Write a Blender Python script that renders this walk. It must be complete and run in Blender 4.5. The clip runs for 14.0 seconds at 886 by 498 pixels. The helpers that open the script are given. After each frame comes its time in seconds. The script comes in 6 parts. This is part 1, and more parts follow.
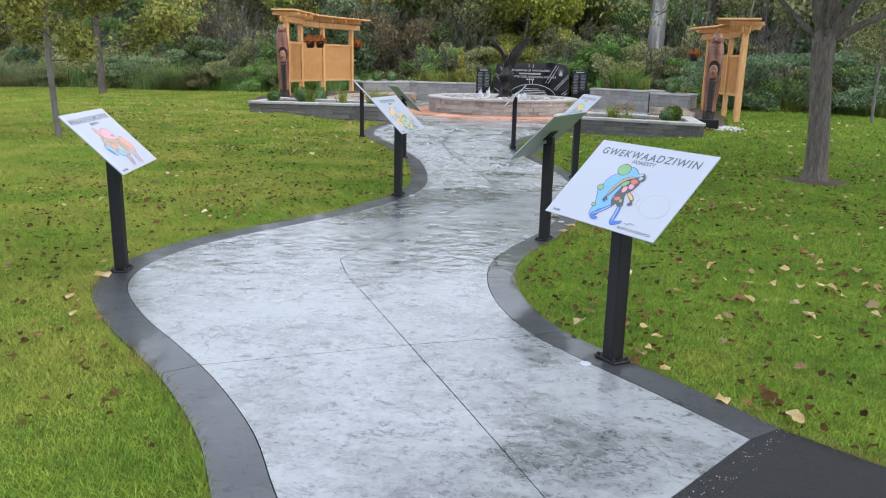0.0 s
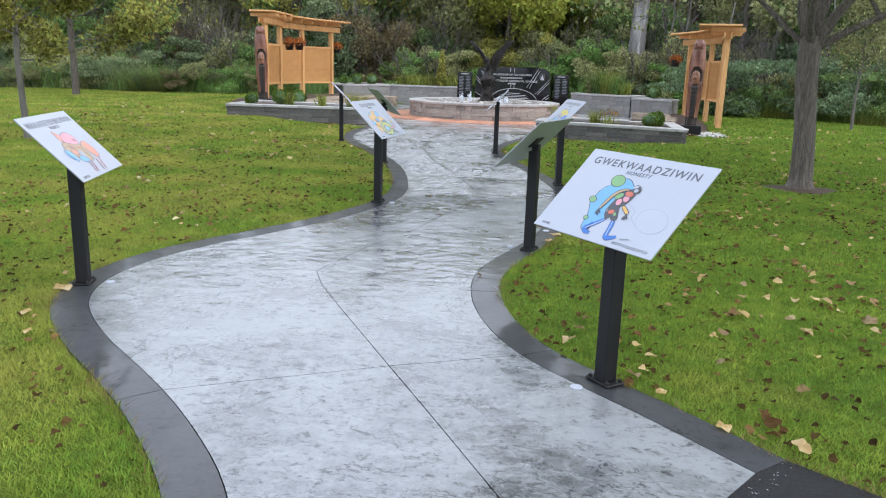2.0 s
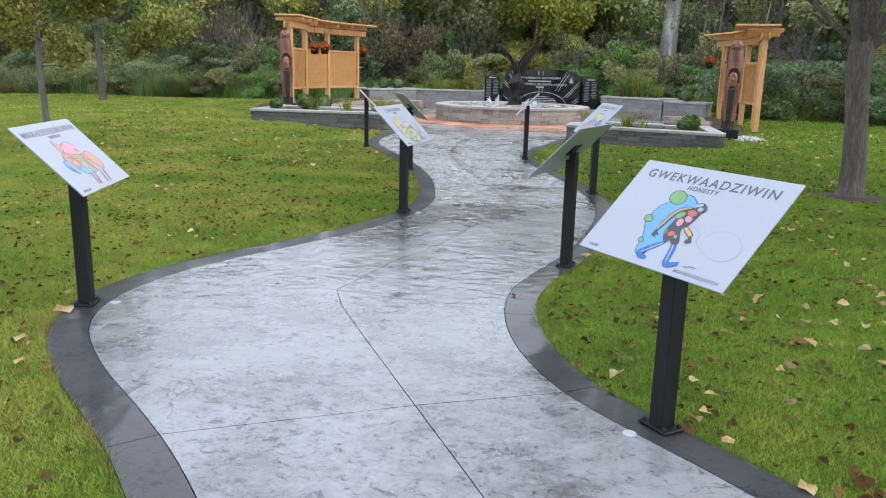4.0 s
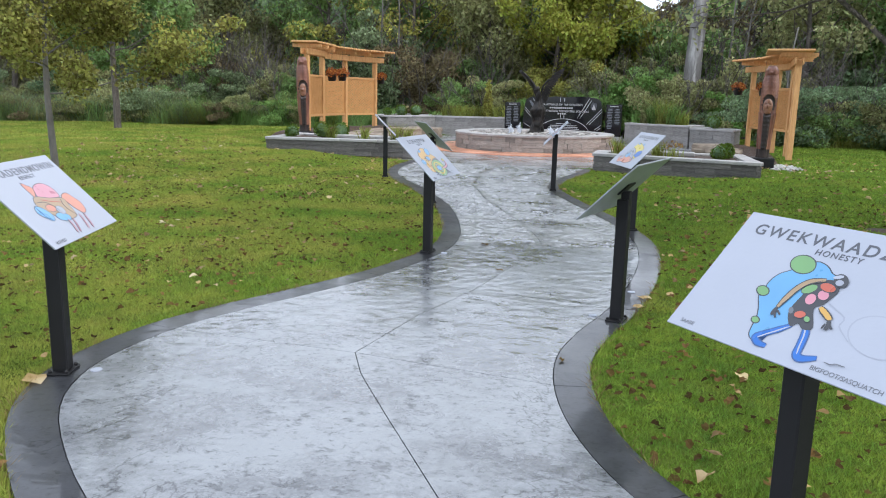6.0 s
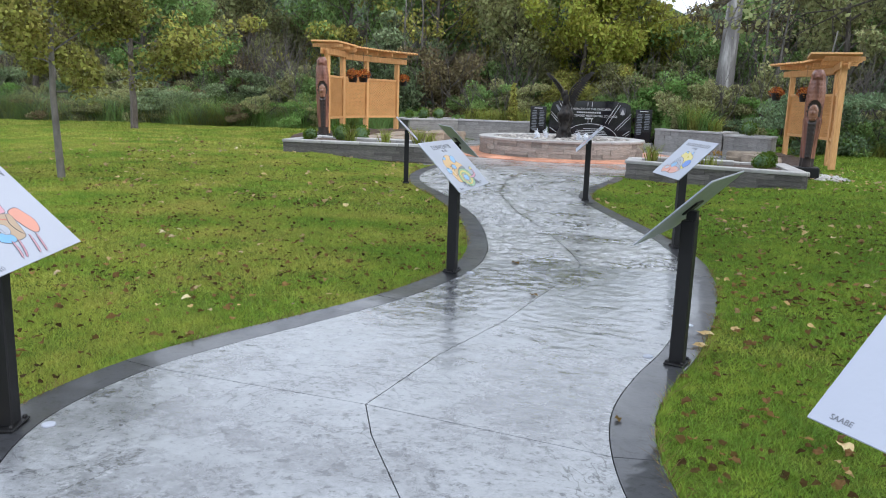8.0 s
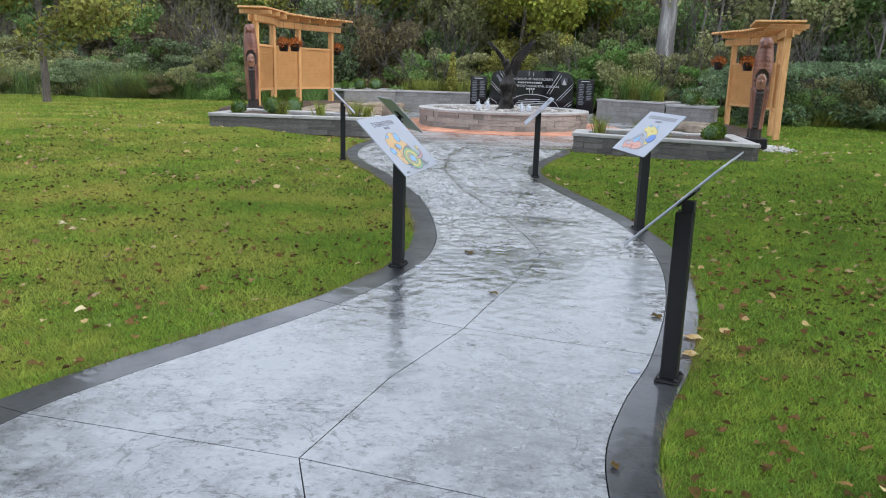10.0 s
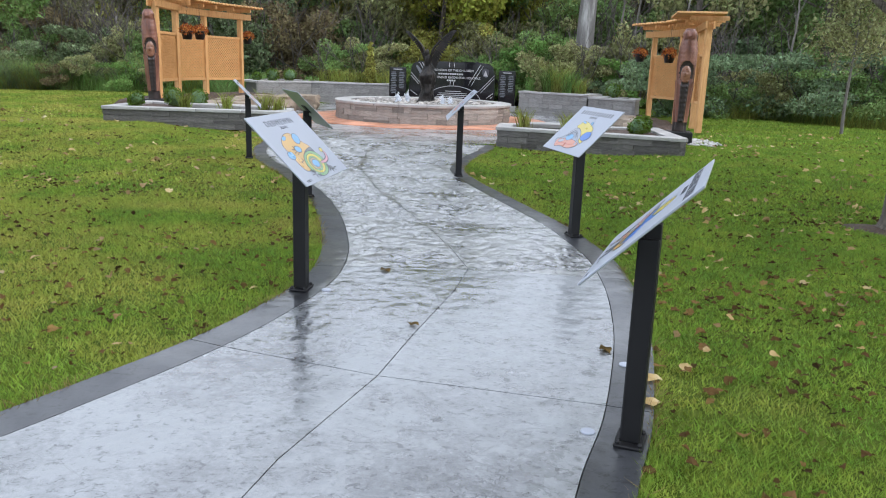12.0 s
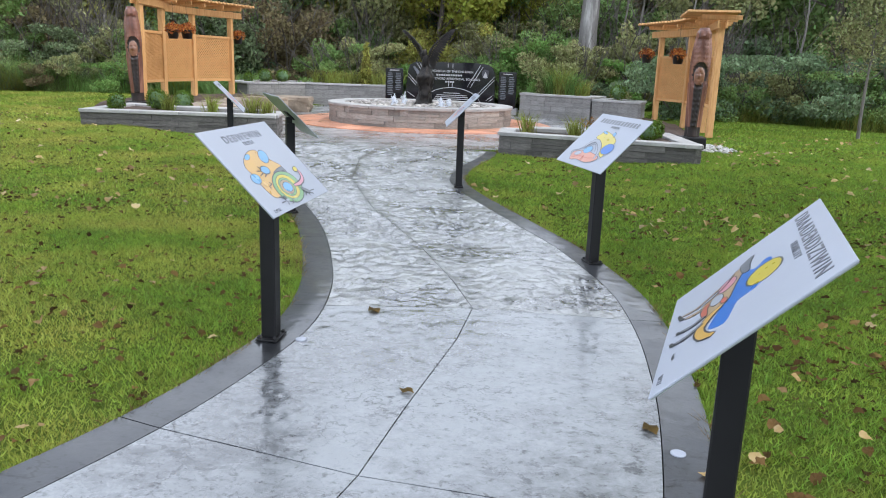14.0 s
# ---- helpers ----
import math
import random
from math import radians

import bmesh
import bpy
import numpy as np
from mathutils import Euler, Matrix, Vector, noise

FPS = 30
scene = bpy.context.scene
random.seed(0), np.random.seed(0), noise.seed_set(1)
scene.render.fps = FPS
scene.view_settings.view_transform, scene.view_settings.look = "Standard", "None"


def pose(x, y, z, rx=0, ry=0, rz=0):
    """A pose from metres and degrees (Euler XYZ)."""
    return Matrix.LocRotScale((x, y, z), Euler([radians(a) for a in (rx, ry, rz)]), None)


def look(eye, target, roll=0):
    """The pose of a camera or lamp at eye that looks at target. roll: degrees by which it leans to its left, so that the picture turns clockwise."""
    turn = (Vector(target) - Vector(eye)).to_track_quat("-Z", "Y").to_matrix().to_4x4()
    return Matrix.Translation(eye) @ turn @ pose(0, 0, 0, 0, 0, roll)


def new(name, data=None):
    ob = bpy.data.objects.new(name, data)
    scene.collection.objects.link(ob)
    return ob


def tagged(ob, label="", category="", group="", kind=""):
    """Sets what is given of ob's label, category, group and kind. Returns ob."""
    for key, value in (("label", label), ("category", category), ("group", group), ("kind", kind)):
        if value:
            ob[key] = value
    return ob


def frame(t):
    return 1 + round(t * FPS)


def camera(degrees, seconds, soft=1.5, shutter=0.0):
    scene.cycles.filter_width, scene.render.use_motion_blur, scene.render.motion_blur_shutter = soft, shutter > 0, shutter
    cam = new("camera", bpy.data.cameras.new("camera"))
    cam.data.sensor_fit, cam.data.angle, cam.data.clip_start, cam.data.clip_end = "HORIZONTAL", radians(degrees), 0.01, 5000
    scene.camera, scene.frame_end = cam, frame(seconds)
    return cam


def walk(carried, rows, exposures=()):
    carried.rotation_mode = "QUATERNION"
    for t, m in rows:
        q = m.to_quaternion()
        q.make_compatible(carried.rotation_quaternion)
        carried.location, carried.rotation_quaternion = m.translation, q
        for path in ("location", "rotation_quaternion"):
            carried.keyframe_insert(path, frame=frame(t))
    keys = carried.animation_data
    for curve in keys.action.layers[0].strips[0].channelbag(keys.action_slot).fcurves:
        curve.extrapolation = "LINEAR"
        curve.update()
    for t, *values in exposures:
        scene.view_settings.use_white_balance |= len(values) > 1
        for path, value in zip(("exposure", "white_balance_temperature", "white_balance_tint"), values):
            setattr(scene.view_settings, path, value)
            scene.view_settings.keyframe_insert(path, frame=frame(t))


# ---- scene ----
cam = camera(59.94, 14.0, soft=1.05)
PATH = [
    (0, (1.117, -0.054, 1.571), (0.716, 1.848, 1.098), 1.3),
    (0.5, (1.124, 0.063, 1.57), (0.774, 1.976, 1.102), 1.6),
    (1, (1.121, 0.149, 1.567), (0.789, 2.066, 1.105), 1.9),
    (1.5, (1.099, 0.187, 1.566), (0.755, 2.103, 1.104), 1.9),
    (2, (1.049, 0.209, 1.568), (0.698, 2.123, 1.105), 1.8),
    (2.2, (1.027, 0.241, 1.567), (0.677, 2.155, 1.104), 1.8),
    (4.5, (0.852, 0.858, 1.554), (0.414, 2.756, 1.102), 1.2),
    (5, (0.742, 1.062, 1.56), (0.294, 2.959, 1.115), 1.0),
    (5.5, (0.668, 1.225, 1.569), (0.22, 3.128, 1.147), 1.0),
    (6, (0.632, 1.415, 1.562), (0.17, 3.321, 1.17), 1.3),
    (6.5, (0.597, 1.632, 1.55), (0.114, 3.537, 1.182), 1.7),
    (7, (0.527, 1.822, 1.538), (0.021, 3.722, 1.174), 1.8),
    (7.2, (0.495, 1.893, 1.538), (-0.019, 3.791, 1.173), 1.9),
    (9.3, (0.21, 2.747, 1.522), (-0.28, 4.637, 1.09), 1.9),
    (9.5, (0.189, 2.809, 1.522), (-0.271, 4.706, 1.086), 1.8),
    (10, (0.107, 3.021, 1.522), (-0.246, 4.937, 1.07), 1.7),
    (10.5, (0.05, 3.228, 1.526), (-0.217, 5.155, 1.062), 1.6),
    (11, (0.036, 3.457, 1.5), (-0.175, 5.391, 1.037), 1.7),
    (11.5, (0.041, 3.705, 1.497), (-0.136, 5.641, 1.031), 1.9),
    (12, (0.025, 3.902, 1.51), (-0.13, 5.841, 1.043), 2.0),
    (12.5, (-0.025, 4.144, 1.51), (-0.163, 6.084, 1.044), 2.1),
    (13, (-0.061, 4.358, 1.52), (-0.188, 6.299, 1.054), 2.2),
    (13.5, (-0.084, 4.589, 1.512), (-0.214, 6.531, 1.049), 2.2),
    (14, (-0.071, 4.836, 1.515), (-0.22, 6.775, 1.05), 2.1),
]
EXPOSURES = [(0, 0.68), (2.2, 0.66), (5, 0.58), (7.2, 0.58), (10, 0.54), (11, 0.58), (12.5, 0.68), (14, 0.74)]
walk(cam, [(t, look(eye, target, roll)) for t, eye, target, roll in PATH], EXPOSURES)

# ---- overcast daylight ----
SUN_EL, SUN_AZ = 48.0, 100.0      # height, and compass bearing from +y towards +x, in degrees
world = bpy.data.worlds.new("overcast_sky")
scene.world = world
world.use_nodes = True
wn, wl = world.node_tree.nodes, world.node_tree.links
wn.clear()
sky = wn.new("ShaderNodeTexSky")
sky.sky_type = "NISHITA"
sky.sun_disc = False
sky.sun_elevation, sky.sun_rotation = radians(SUN_EL), radians(SUN_AZ)
sky.air_density, sky.dust_density, sky.ozone_density = 1.0, 6.0, 1.0
grey = wn.new("ShaderNodeHueSaturation")
grey.inputs["Saturation"].default_value = 0.75
bg = wn.new("ShaderNodeBackground")
bg.inputs["Strength"].default_value = 0.15
wout = wn.new("ShaderNodeOutputWorld")
wl.new(sky.outputs[0], grey.inputs["Color"])
veil = wn.new("ShaderNodeMix")          # an even layer of cloud over the clear sky
veil.data_type = "RGBA"
veil.inputs[0].default_value = 0.8
veil.inputs[7].default_value = (8.4, 9.25, 10.8, 1)
wl.new(grey.outputs[0], veil.inputs[6])
wl.new(veil.outputs[2], bg.inputs["Color"])
wl.new(bg.outputs[0], wout.inputs["Surface"])
sun_data = bpy.data.lights.new("sun", "SUN")
sun_data.energy, sun_data.angle, sun_data.color = 0.6, radians(25), (1.0, 0.98, 0.95)
sun = new("sun", sun_data)
sun_way = Vector((math.sin(radians(SUN_AZ)) * math.cos(radians(SUN_EL)), math.cos(radians(SUN_AZ)) * math.cos(radians(SUN_EL)), math.sin(radians(SUN_EL))))
sun.matrix_world = look(sun_way * 60, (0, 0, 0))

# ---- materials ----
def ramp(nt, stops):
    r = nt.nodes.new("ShaderNodeValToRGB")
    while len(r.color_ramp.elements) < len(stops):
        r.color_ramp.elements.new(0.5)
    for e, (p, c) in zip(r.color_ramp.elements, stops):
        e.position, e.color = p, (*c, 1)
    return r


def surface(name, cols, scale=4.0, detail=6.0, rough=(0.6, 0.9), bump=0.2, bump_scale=None, metal=0.0, fine=0.0,
            stretch=(1, 1, 1), vary=0.0, island=0.0, translucent=0.0, coat=0.0, hue=0.0, bump_dist=0.02, spec=0.5):
    """A two-scale noise material: cols is a ramp over a broad noise, fine breaks it up with grain, vary shifts the value
    from object to object, island from loose piece to loose piece."""
    m = bpy.data.materials.new(name)
    m.use_nodes = True
    nt = m.node_tree
    n, l = nt.nodes, nt.links
    b = n["Principled BSDF"]
    tc = n.new("ShaderNodeTexCoord")
    mp = n.new("ShaderNodeMapping")
    mp.inputs["Scale"].default_value = stretch
    l.new(tc.outputs["Object"], mp.inputs["Vector"])
    a = n.new("ShaderNodeTexNoise")
    a.inputs["Scale"].default_value, a.inputs["Detail"].default_value = scale, detail
    l.new(mp.outputs[0], a.inputs["Vector"])
    g = n.new("ShaderNodeTexNoise")
    g.inputs["Scale"].default_value, g.inputs["Detail"].default_value = bump_scale or scale * 9, 5.0
    l.new(mp.outputs[0], g.inputs["Vector"])
    fac = a.outputs["Fac"]
    if fine:
        mx = n.new("ShaderNodeMix")
        mx.inputs["Factor"].default_value = fine
        l.new(a.outputs["Fac"], mx.inputs[2])
        l.new(g.outputs["Fac"], mx.inputs[3])
        fac = mx.outputs[0]
    r = ramp(nt, [(0.28 + 0.44 * i / max(1, len(cols) - 1), c) for i, c in enumerate(cols)])
    l.new(fac, r.inputs[0])
    col = r.outputs[0]
    if vary or island or hue:
        hs = n.new("ShaderNodeHueSaturation")
        l.new(col, hs.inputs["Color"])
        oi = n.new("ShaderNodeObjectInfo")
        ge = n.new("ShaderNodeNewGeometry")
        va = n.new("ShaderNodeMath"); va.operation = "MULTIPLY_ADD"
        va.inputs[1].default_value, va.inputs[2].default_value = vary, 1.0 - vary / 2
        l.new(oi.outputs["Random"], va.inputs[0])
        vb = n.new("ShaderNodeMath"); vb.operation = "MULTIPLY_ADD"
        vb.inputs[1].default_value = island
        l.new(ge.outputs["Random Per Island"], vb.inputs[0])
        sub = n.new("ShaderNodeMath"); sub.operation = "SUBTRACT"
        sub.inputs[1].default_value = island / 2
        l.new(va.outputs[0], sub.inputs[0])
        l.new(sub.outputs[0], vb.inputs[2])
        l.new(vb.outputs[0], hs.inputs["Value"])
        if hue:
            hh = n.new("ShaderNodeMath"); hh.operation = "MULTIPLY_ADD"
            hh.inputs[1].default_value, hh.inputs[2].default_value = hue, 0.5 - hue / 2
            l.new(ge.outputs["Random Per Island"], hh.inputs[0])
            l.new(hh.outputs[0], hs.inputs["Hue"])
        col = hs.outputs[0]
    l.new(col, b.inputs["Base Color"])
    rr = n.new("ShaderNodeMapRange")
    rr.inputs[1].default_value, rr.inputs[2].default_value = 0.3, 0.7
    rr.inputs[3].default_value, rr.inputs[4].default_value = rough
    l.new(g.outputs["Fac"] if fine else a.outputs["Fac"], rr.inputs[0])
    l.new(rr.outputs[0], b.inputs["Roughness"])
    b.inputs["Metallic"].default_value = metal
    b.inputs["Specular IOR Level"].default_value = spec
    b.inputs["Coat Weight"].default_value = coat
    b.inputs["Coat Roughness"].default_value = 0.15
    if bump:
        bp = n.new("ShaderNodeBump")
        bp.inputs["Strength"].default_value, bp.inputs["Distance"].default_value = bump, bump_dist
        l.new(g.outputs["Fac"], bp.inputs["Height"])
        l.new(bp.outputs[0], b.inputs["Normal"])
    if translucent:
        tr = n.new("ShaderNodeBsdfTranslucent")
        l.new(col, tr.inputs["Color"])
        mixs = n.new("ShaderNodeMixShader")
        mixs.inputs[0].default_value = translucent
        l.new(b.outputs[0], mixs.inputs[1])
        l.new(tr.outputs[0], mixs.inputs[2])
        l.new(mixs.outputs[0], n["Material Output"].inputs["Surface"])
    return m


def plain(name, col, rough=0.5, metal=0.0, bump=0.0):
    return surface(name, [tuple(c * 0.92 for c in col), tuple(min(1, c * 1.06) for c in col)], 6, 3, (rough * 0.85, min(1, rough * 1.15)), bump, metal=metal)


def stamped(name, dark, light, wet, relief, film, swell_height=0.014, swell_scale=5.5, facets=0.0):
    """Rain-wet concrete pressed with a cleft-stone pattern: broad pale and dark clouds, pits, ledges and a film of water that comes and goes."""
    m = bpy.data.materials.new(name)
    m.use_nodes = True
    nt = m.node_tree
    n, l = nt.nodes, nt.links
    b = n["Principled BSDF"]
    tc = n.new("ShaderNodeTexCoord")

    def noi(scale, detail, stretch=(1, 1, 1), dist=0.0, rot=0.0, rough=0.5):
        mp = n.new("ShaderNodeMapping")
        mp.inputs["Scale"].default_value, mp.inputs["Rotation"].default_value = stretch, (0, 0, rot)
        l.new(tc.outputs["Object"], mp.inputs["Vector"])
        t = n.new("ShaderNodeTexNoise")
        t.inputs["Scale"].default_value, t.inputs["Detail"].default_value, t.inputs["Distortion"].default_value = scale, detail, dist
        t.inputs["Roughness"].default_value = rough
        l.new(mp.outputs[0], t.inputs["Vector"])
        return t.outputs["Fac"]

    def rng(f, a, c, lo, hi):
        r = n.new("ShaderNodeMapRange")
        for i, v in enumerate((a, c, lo, hi), 1):
            r.inputs[i].default_value = v
        l.new(f, r.inputs[0])
        return r.outputs[0]

    def ma(op, x, y):
        k = n.new("ShaderNodeMath")
        k.operation = op
        for i, v in enumerate((x, y)):
            if isinstance(v, (int, float)):
                k.inputs[i].default_value = v
            else:
                l.new(v, k.inputs[i])
        return k.outputs[0]

    cloud = noi(0.9, 7, dist=0.6, rough=0.62)
    blotch = noi(2.2, 7, dist=0.3, rot=0.9, rough=0.66)
    spots = noi(6.5, 7, stretch=(1, 1.2, 1), dist=0.35, rough=0.78)
    grain = noi(42, 5, rough=0.6)
    cleft = noi(6.5, 8, stretch=(1, 1.25, 1), dist=0.35, rot=0.2, rough=0.62)
    ledge = rng(noi(1.7, 7, stretch=(1, 1.3, 1), dist=0.7, rot=-0.4, rough=0.6), 0.49, 0.51, 0, 1)
    vein = ma("ABSOLUTE", ma("SUBTRACT", noi(1.1, 6, dist=0.4, rot=0.7, rough=0.6), 0.5), 0.0)
    cracks = ma("MULTIPLY", rng(vein, 0.0, 0.006, -0.14, 0.0), rng(noi(0.8, 2, rot=1.9), 0.48, 0.56, 0.0, 1.0))
    pits = rng(noi(20, 5, stretch=(1, 1.2, 1), dist=0.4, rough=0.72), 0.34, 0.45, -0.13, 0.0)
    worn = ma("MULTIPLY", rng(noi(9, 6, stretch=(1, 1.3, 1), dist=0.3, rough=0.7), 0.36, 0.44, -0.15, 0.0), rng(noi(0.75, 3, rot=0.3), 0.46, 0.6, 0.0, 1.0))
    pits = ma("ADD", pits, worn)
    tone = ma("ADD", ma("ADD", ma("ADD", ma("MULTIPLY", cloud, 0.5), ma("MULTIPLY", blotch, 0.3)), ma("ADD", pits, cracks)), ma("ADD", ma("MULTIPLY", spots, 0.34), ma("MULTIPLY", grain, 0.13)))
    # tone per facet: paints in part of the bright and dark reflection flecks
    if facets:
        mp = n.new("ShaderNodeMapping")
        mp.inputs["Scale"].default_value = (13.0, 7.5, 1)
        l.new(tc.outputs["Object"], mp.inputs["Vector"])
        vo = n.new("ShaderNodeTexVoronoi")
        vo.inputs["Scale"].default_value = 1.0
        l.new(mp.outputs[0], vo.inputs["Vector"])
        sc = n.new("ShaderNodeSeparateColor")
        l.new(vo.outputs["Color"], sc.inputs[0])
        tone = ma("ADD", tone, ma("MULTIPLY", ma("SUBTRACT", sc.outputs[0], 0.5), facets))
    r = ramp(nt, [(0.515, dark), (0.605, tuple((a + c) / 2 for a, c in zip(dark, light))), (0.695, light)])
    l.new(tone, r.inputs[0])
    l.new(r.outputs[0], b.inputs["Base Color"])
    l.new(rng(ma("ADD", cloud, ma("MULTIPLY", spots, 0.7)), 0.68, 1.05, *wet), b.inputs["Roughness"])
    height = ma("ADD", ma("ADD", ma("MULTIPLY", cleft, 1.0), ma("MULTIPLY", ledge, 0.22)), ma("ADD", ma("MULTIPLY", spots, 0.35), ma("MULTIPLY", grain, 0.03)))
    bp = n.new("ShaderNodeBump")
    bp.inputs["Strength"].default_value, bp.inputs["Distance"].default_value = relief
    l.new(height, bp.inputs["Height"])
    l.new(bp.outputs[0], b.inputs["Normal"])
    b.inputs["IOR"].default_value = 1.5
    l.new(ma("MULTIPLY", rng(ma("ADD", ma("MULTIPLY", cloud, 0.6), ma("ADD", ma("MULTIPLY", blotch, 0.8), ma("MULTIPLY", spots, 0.4))), 0.72, 1.06, 1.0, 0.35), film), b.inputs["Coat Weight"])
    b.inputs["Coat Roughness"].default_value = 0.03
    b.inputs["Coat IOR"].default_value = 1.5
    bc = n.new("ShaderNodeBump")
    bc.inputs["Strength"].default_value, bc.inputs["Distance"].default_value = 1.0, swell_height
    swell = ma("ADD", noi(swell_scale, 2.0, stretch=(1, 1.3, 1), dist=0.3, rot=0.2), ma("MULTIPLY", spots, 0.12))
    l.new(swell, bc.inputs["Height"])
    l.new(bc.outputs[0], b.inputs["Coat Normal"])
    return m


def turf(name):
    """Lawn blades: deep green with drier straw-yellow patches, more of them towards -x than +x, and blade-to-blade
    shifts.
    """
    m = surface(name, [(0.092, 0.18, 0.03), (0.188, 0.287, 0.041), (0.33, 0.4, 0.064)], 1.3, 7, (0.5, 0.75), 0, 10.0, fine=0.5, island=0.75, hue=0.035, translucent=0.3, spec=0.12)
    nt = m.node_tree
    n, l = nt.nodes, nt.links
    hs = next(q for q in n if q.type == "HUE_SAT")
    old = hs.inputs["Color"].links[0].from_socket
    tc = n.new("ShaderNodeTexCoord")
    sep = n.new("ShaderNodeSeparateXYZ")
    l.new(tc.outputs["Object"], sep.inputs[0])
    # shifts the patch noise: more straw yellow at x = -3, less at 2.5
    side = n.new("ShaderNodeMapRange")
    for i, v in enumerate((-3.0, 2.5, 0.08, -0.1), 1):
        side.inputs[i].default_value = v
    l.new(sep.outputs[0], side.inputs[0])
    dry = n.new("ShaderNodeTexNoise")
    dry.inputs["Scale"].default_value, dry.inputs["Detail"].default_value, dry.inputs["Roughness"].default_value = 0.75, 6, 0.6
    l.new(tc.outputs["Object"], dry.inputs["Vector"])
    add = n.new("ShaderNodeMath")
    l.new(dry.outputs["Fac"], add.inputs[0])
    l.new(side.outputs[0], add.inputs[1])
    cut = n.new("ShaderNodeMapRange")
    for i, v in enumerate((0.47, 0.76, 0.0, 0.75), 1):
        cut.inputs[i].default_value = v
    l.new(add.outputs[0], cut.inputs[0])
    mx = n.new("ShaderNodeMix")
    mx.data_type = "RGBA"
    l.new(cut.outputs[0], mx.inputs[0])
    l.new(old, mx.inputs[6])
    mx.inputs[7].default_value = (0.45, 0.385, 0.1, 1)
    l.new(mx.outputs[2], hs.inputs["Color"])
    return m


CONCRETE = stamped("wet_stamped_concrete", (0.04, 0.043, 0.048), (0.235, 0.249, 0.263), (0.2, 0.42), (0.8, 0.008), 1.0, 0.007)
CONCRETE_DEEP = stamped("wet_deep_stamped_concrete", (0.045, 0.048, 0.053), (0.295, 0.3, 0.298), (0.2, 0.45), (0.8, 0.012), 1.0, 0.005, 9.0, 0.09)
BORDER = stamped("wet_charcoal_concrete", (0.008, 0.0085, 0.01), (0.042, 0.0445, 0.051), (0.3, 0.55), (0.22, 0.005), 0.75, 0.0022)
BORDER.node_tree.nodes["Principled BSDF"].inputs["Specular IOR Level"].default_value = 0.25
PLAZA = stamped("wet_plaza_concrete", (0.09, 0.094, 0.1), (0.33, 0.335, 0.34), (0.18, 0.45), (0.8, 0.012), 1.0, 0.03, 8.0, 0.09)
ORANGE = stamped("wet_terracotta_concrete", (0.36, 0.13, 0.06), (0.7, 0.32, 0.19), (0.25, 0.6), (0.6, 0.012), 0.45)
JOINT = plain("joint_dirt", (0.03, 0.03, 0.03), 0.8)
ASPHALT = surface("wet_asphalt", [(0.008, 0.0082, 0.009), (0.024, 0.0245, 0.026)], 40, 5, (0.5, 0.8), 0.9, 160, fine=0.6, spec=0.3)
SOIL = surface("lawn_soil", [(0.034, 0.052, 0.01), (0.07, 0.1, 0.017), (0.105, 0.132, 0.025)], 1.2, 8, (0.95, 1), 0.6, 40, fine=0.5, spec=0.03)
MULCH = surface("bark_mulch", [(0.018, 0.011, 0.008), (0.06, 0.035, 0.022), (0.11, 0.07, 0.045)], 30, 6, (0.7, 0.95), 0.8, 60, fine=0.5)
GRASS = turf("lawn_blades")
BLACK = surface("black_powder_coat", [(0.006, 0.006, 0.007), (0.010, 0.010, 0.011)], 8, 4, (0.45, 0.6), 0.05, 300, spec=0.3)
STEEL = plain("galvanised_bolt", (0.25, 0.25, 0.26), 0.35, 0.9)
WHITE = surface("printed_white_panel", [(0.335, 0.36, 0.425), (0.36, 0.385, 0.45)], 3, 4, (0.35, 0.5), 0.02, 60)
BACK = surface("panel_back_sheet", [(0.22, 0.26, 0.24), (0.3, 0.34, 0.31)], 5, 4, (0.3, 0.45), 0.03, 60)
INK = plain("ink_charcoal", (0.04, 0.043, 0.052), 0.35)
INK_TITLE = plain("ink_slate", (0.075, 0.082, 0.1), 0.4)
INK_GREY = plain("ink_grey", (0.13, 0.14, 0.16), 0.35)
INK_PALE = plain("ink_pale_grey", (0.3, 0.322, 0.38), 0.35)
SKYBLUE = plain("ink_sky_blue", (0.112, 0.31, 0.533), 0.3)
BLUE = plain("ink_royal_blue", (0.0124, 0.124, 0.446), 0.3)
NAVY = plain("ink_navy", (0.03, 0.09, 0.25), 0.3)
RED = plain("ink_red", (0.446, 0.0992, 0.062), 0.3)
PINK = plain("ink_pink", (0.527, 0.223, 0.279), 0.3)
SALMON = plain("ink_salmon", (0.533, 0.211, 0.136), 0.3)
GREEN = plain("ink_green", (0.149, 0.31, 0.124), 0.3)
AMBER = plain("ink_amber", (0.527, 0.31, 0.0744), 0.3)
YELLOW = plain("ink_yellow", (0.527, 0.422, 0.0372), 0.3)
TAN = plain("ink_tan", (0.341, 0.236, 0.136), 0.3)
STONE_TAN = surface("tan_split_face_stone", [(0.14, 0.13, 0.116), (0.255, 0.238, 0.216), (0.37, 0.345, 0.318)], 5, 7, (0.5, 0.8), 0.6, 22, fine=0.4, vary=0.6)
STONE = surface("split_face_stone", [(0.06, 0.055, 0.051), (0.115, 0.107, 0.1), (0.19, 0.176, 0.162)], 5, 7, (0.5, 0.8), 0.6, 22, fine=0.4, vary=0.55)
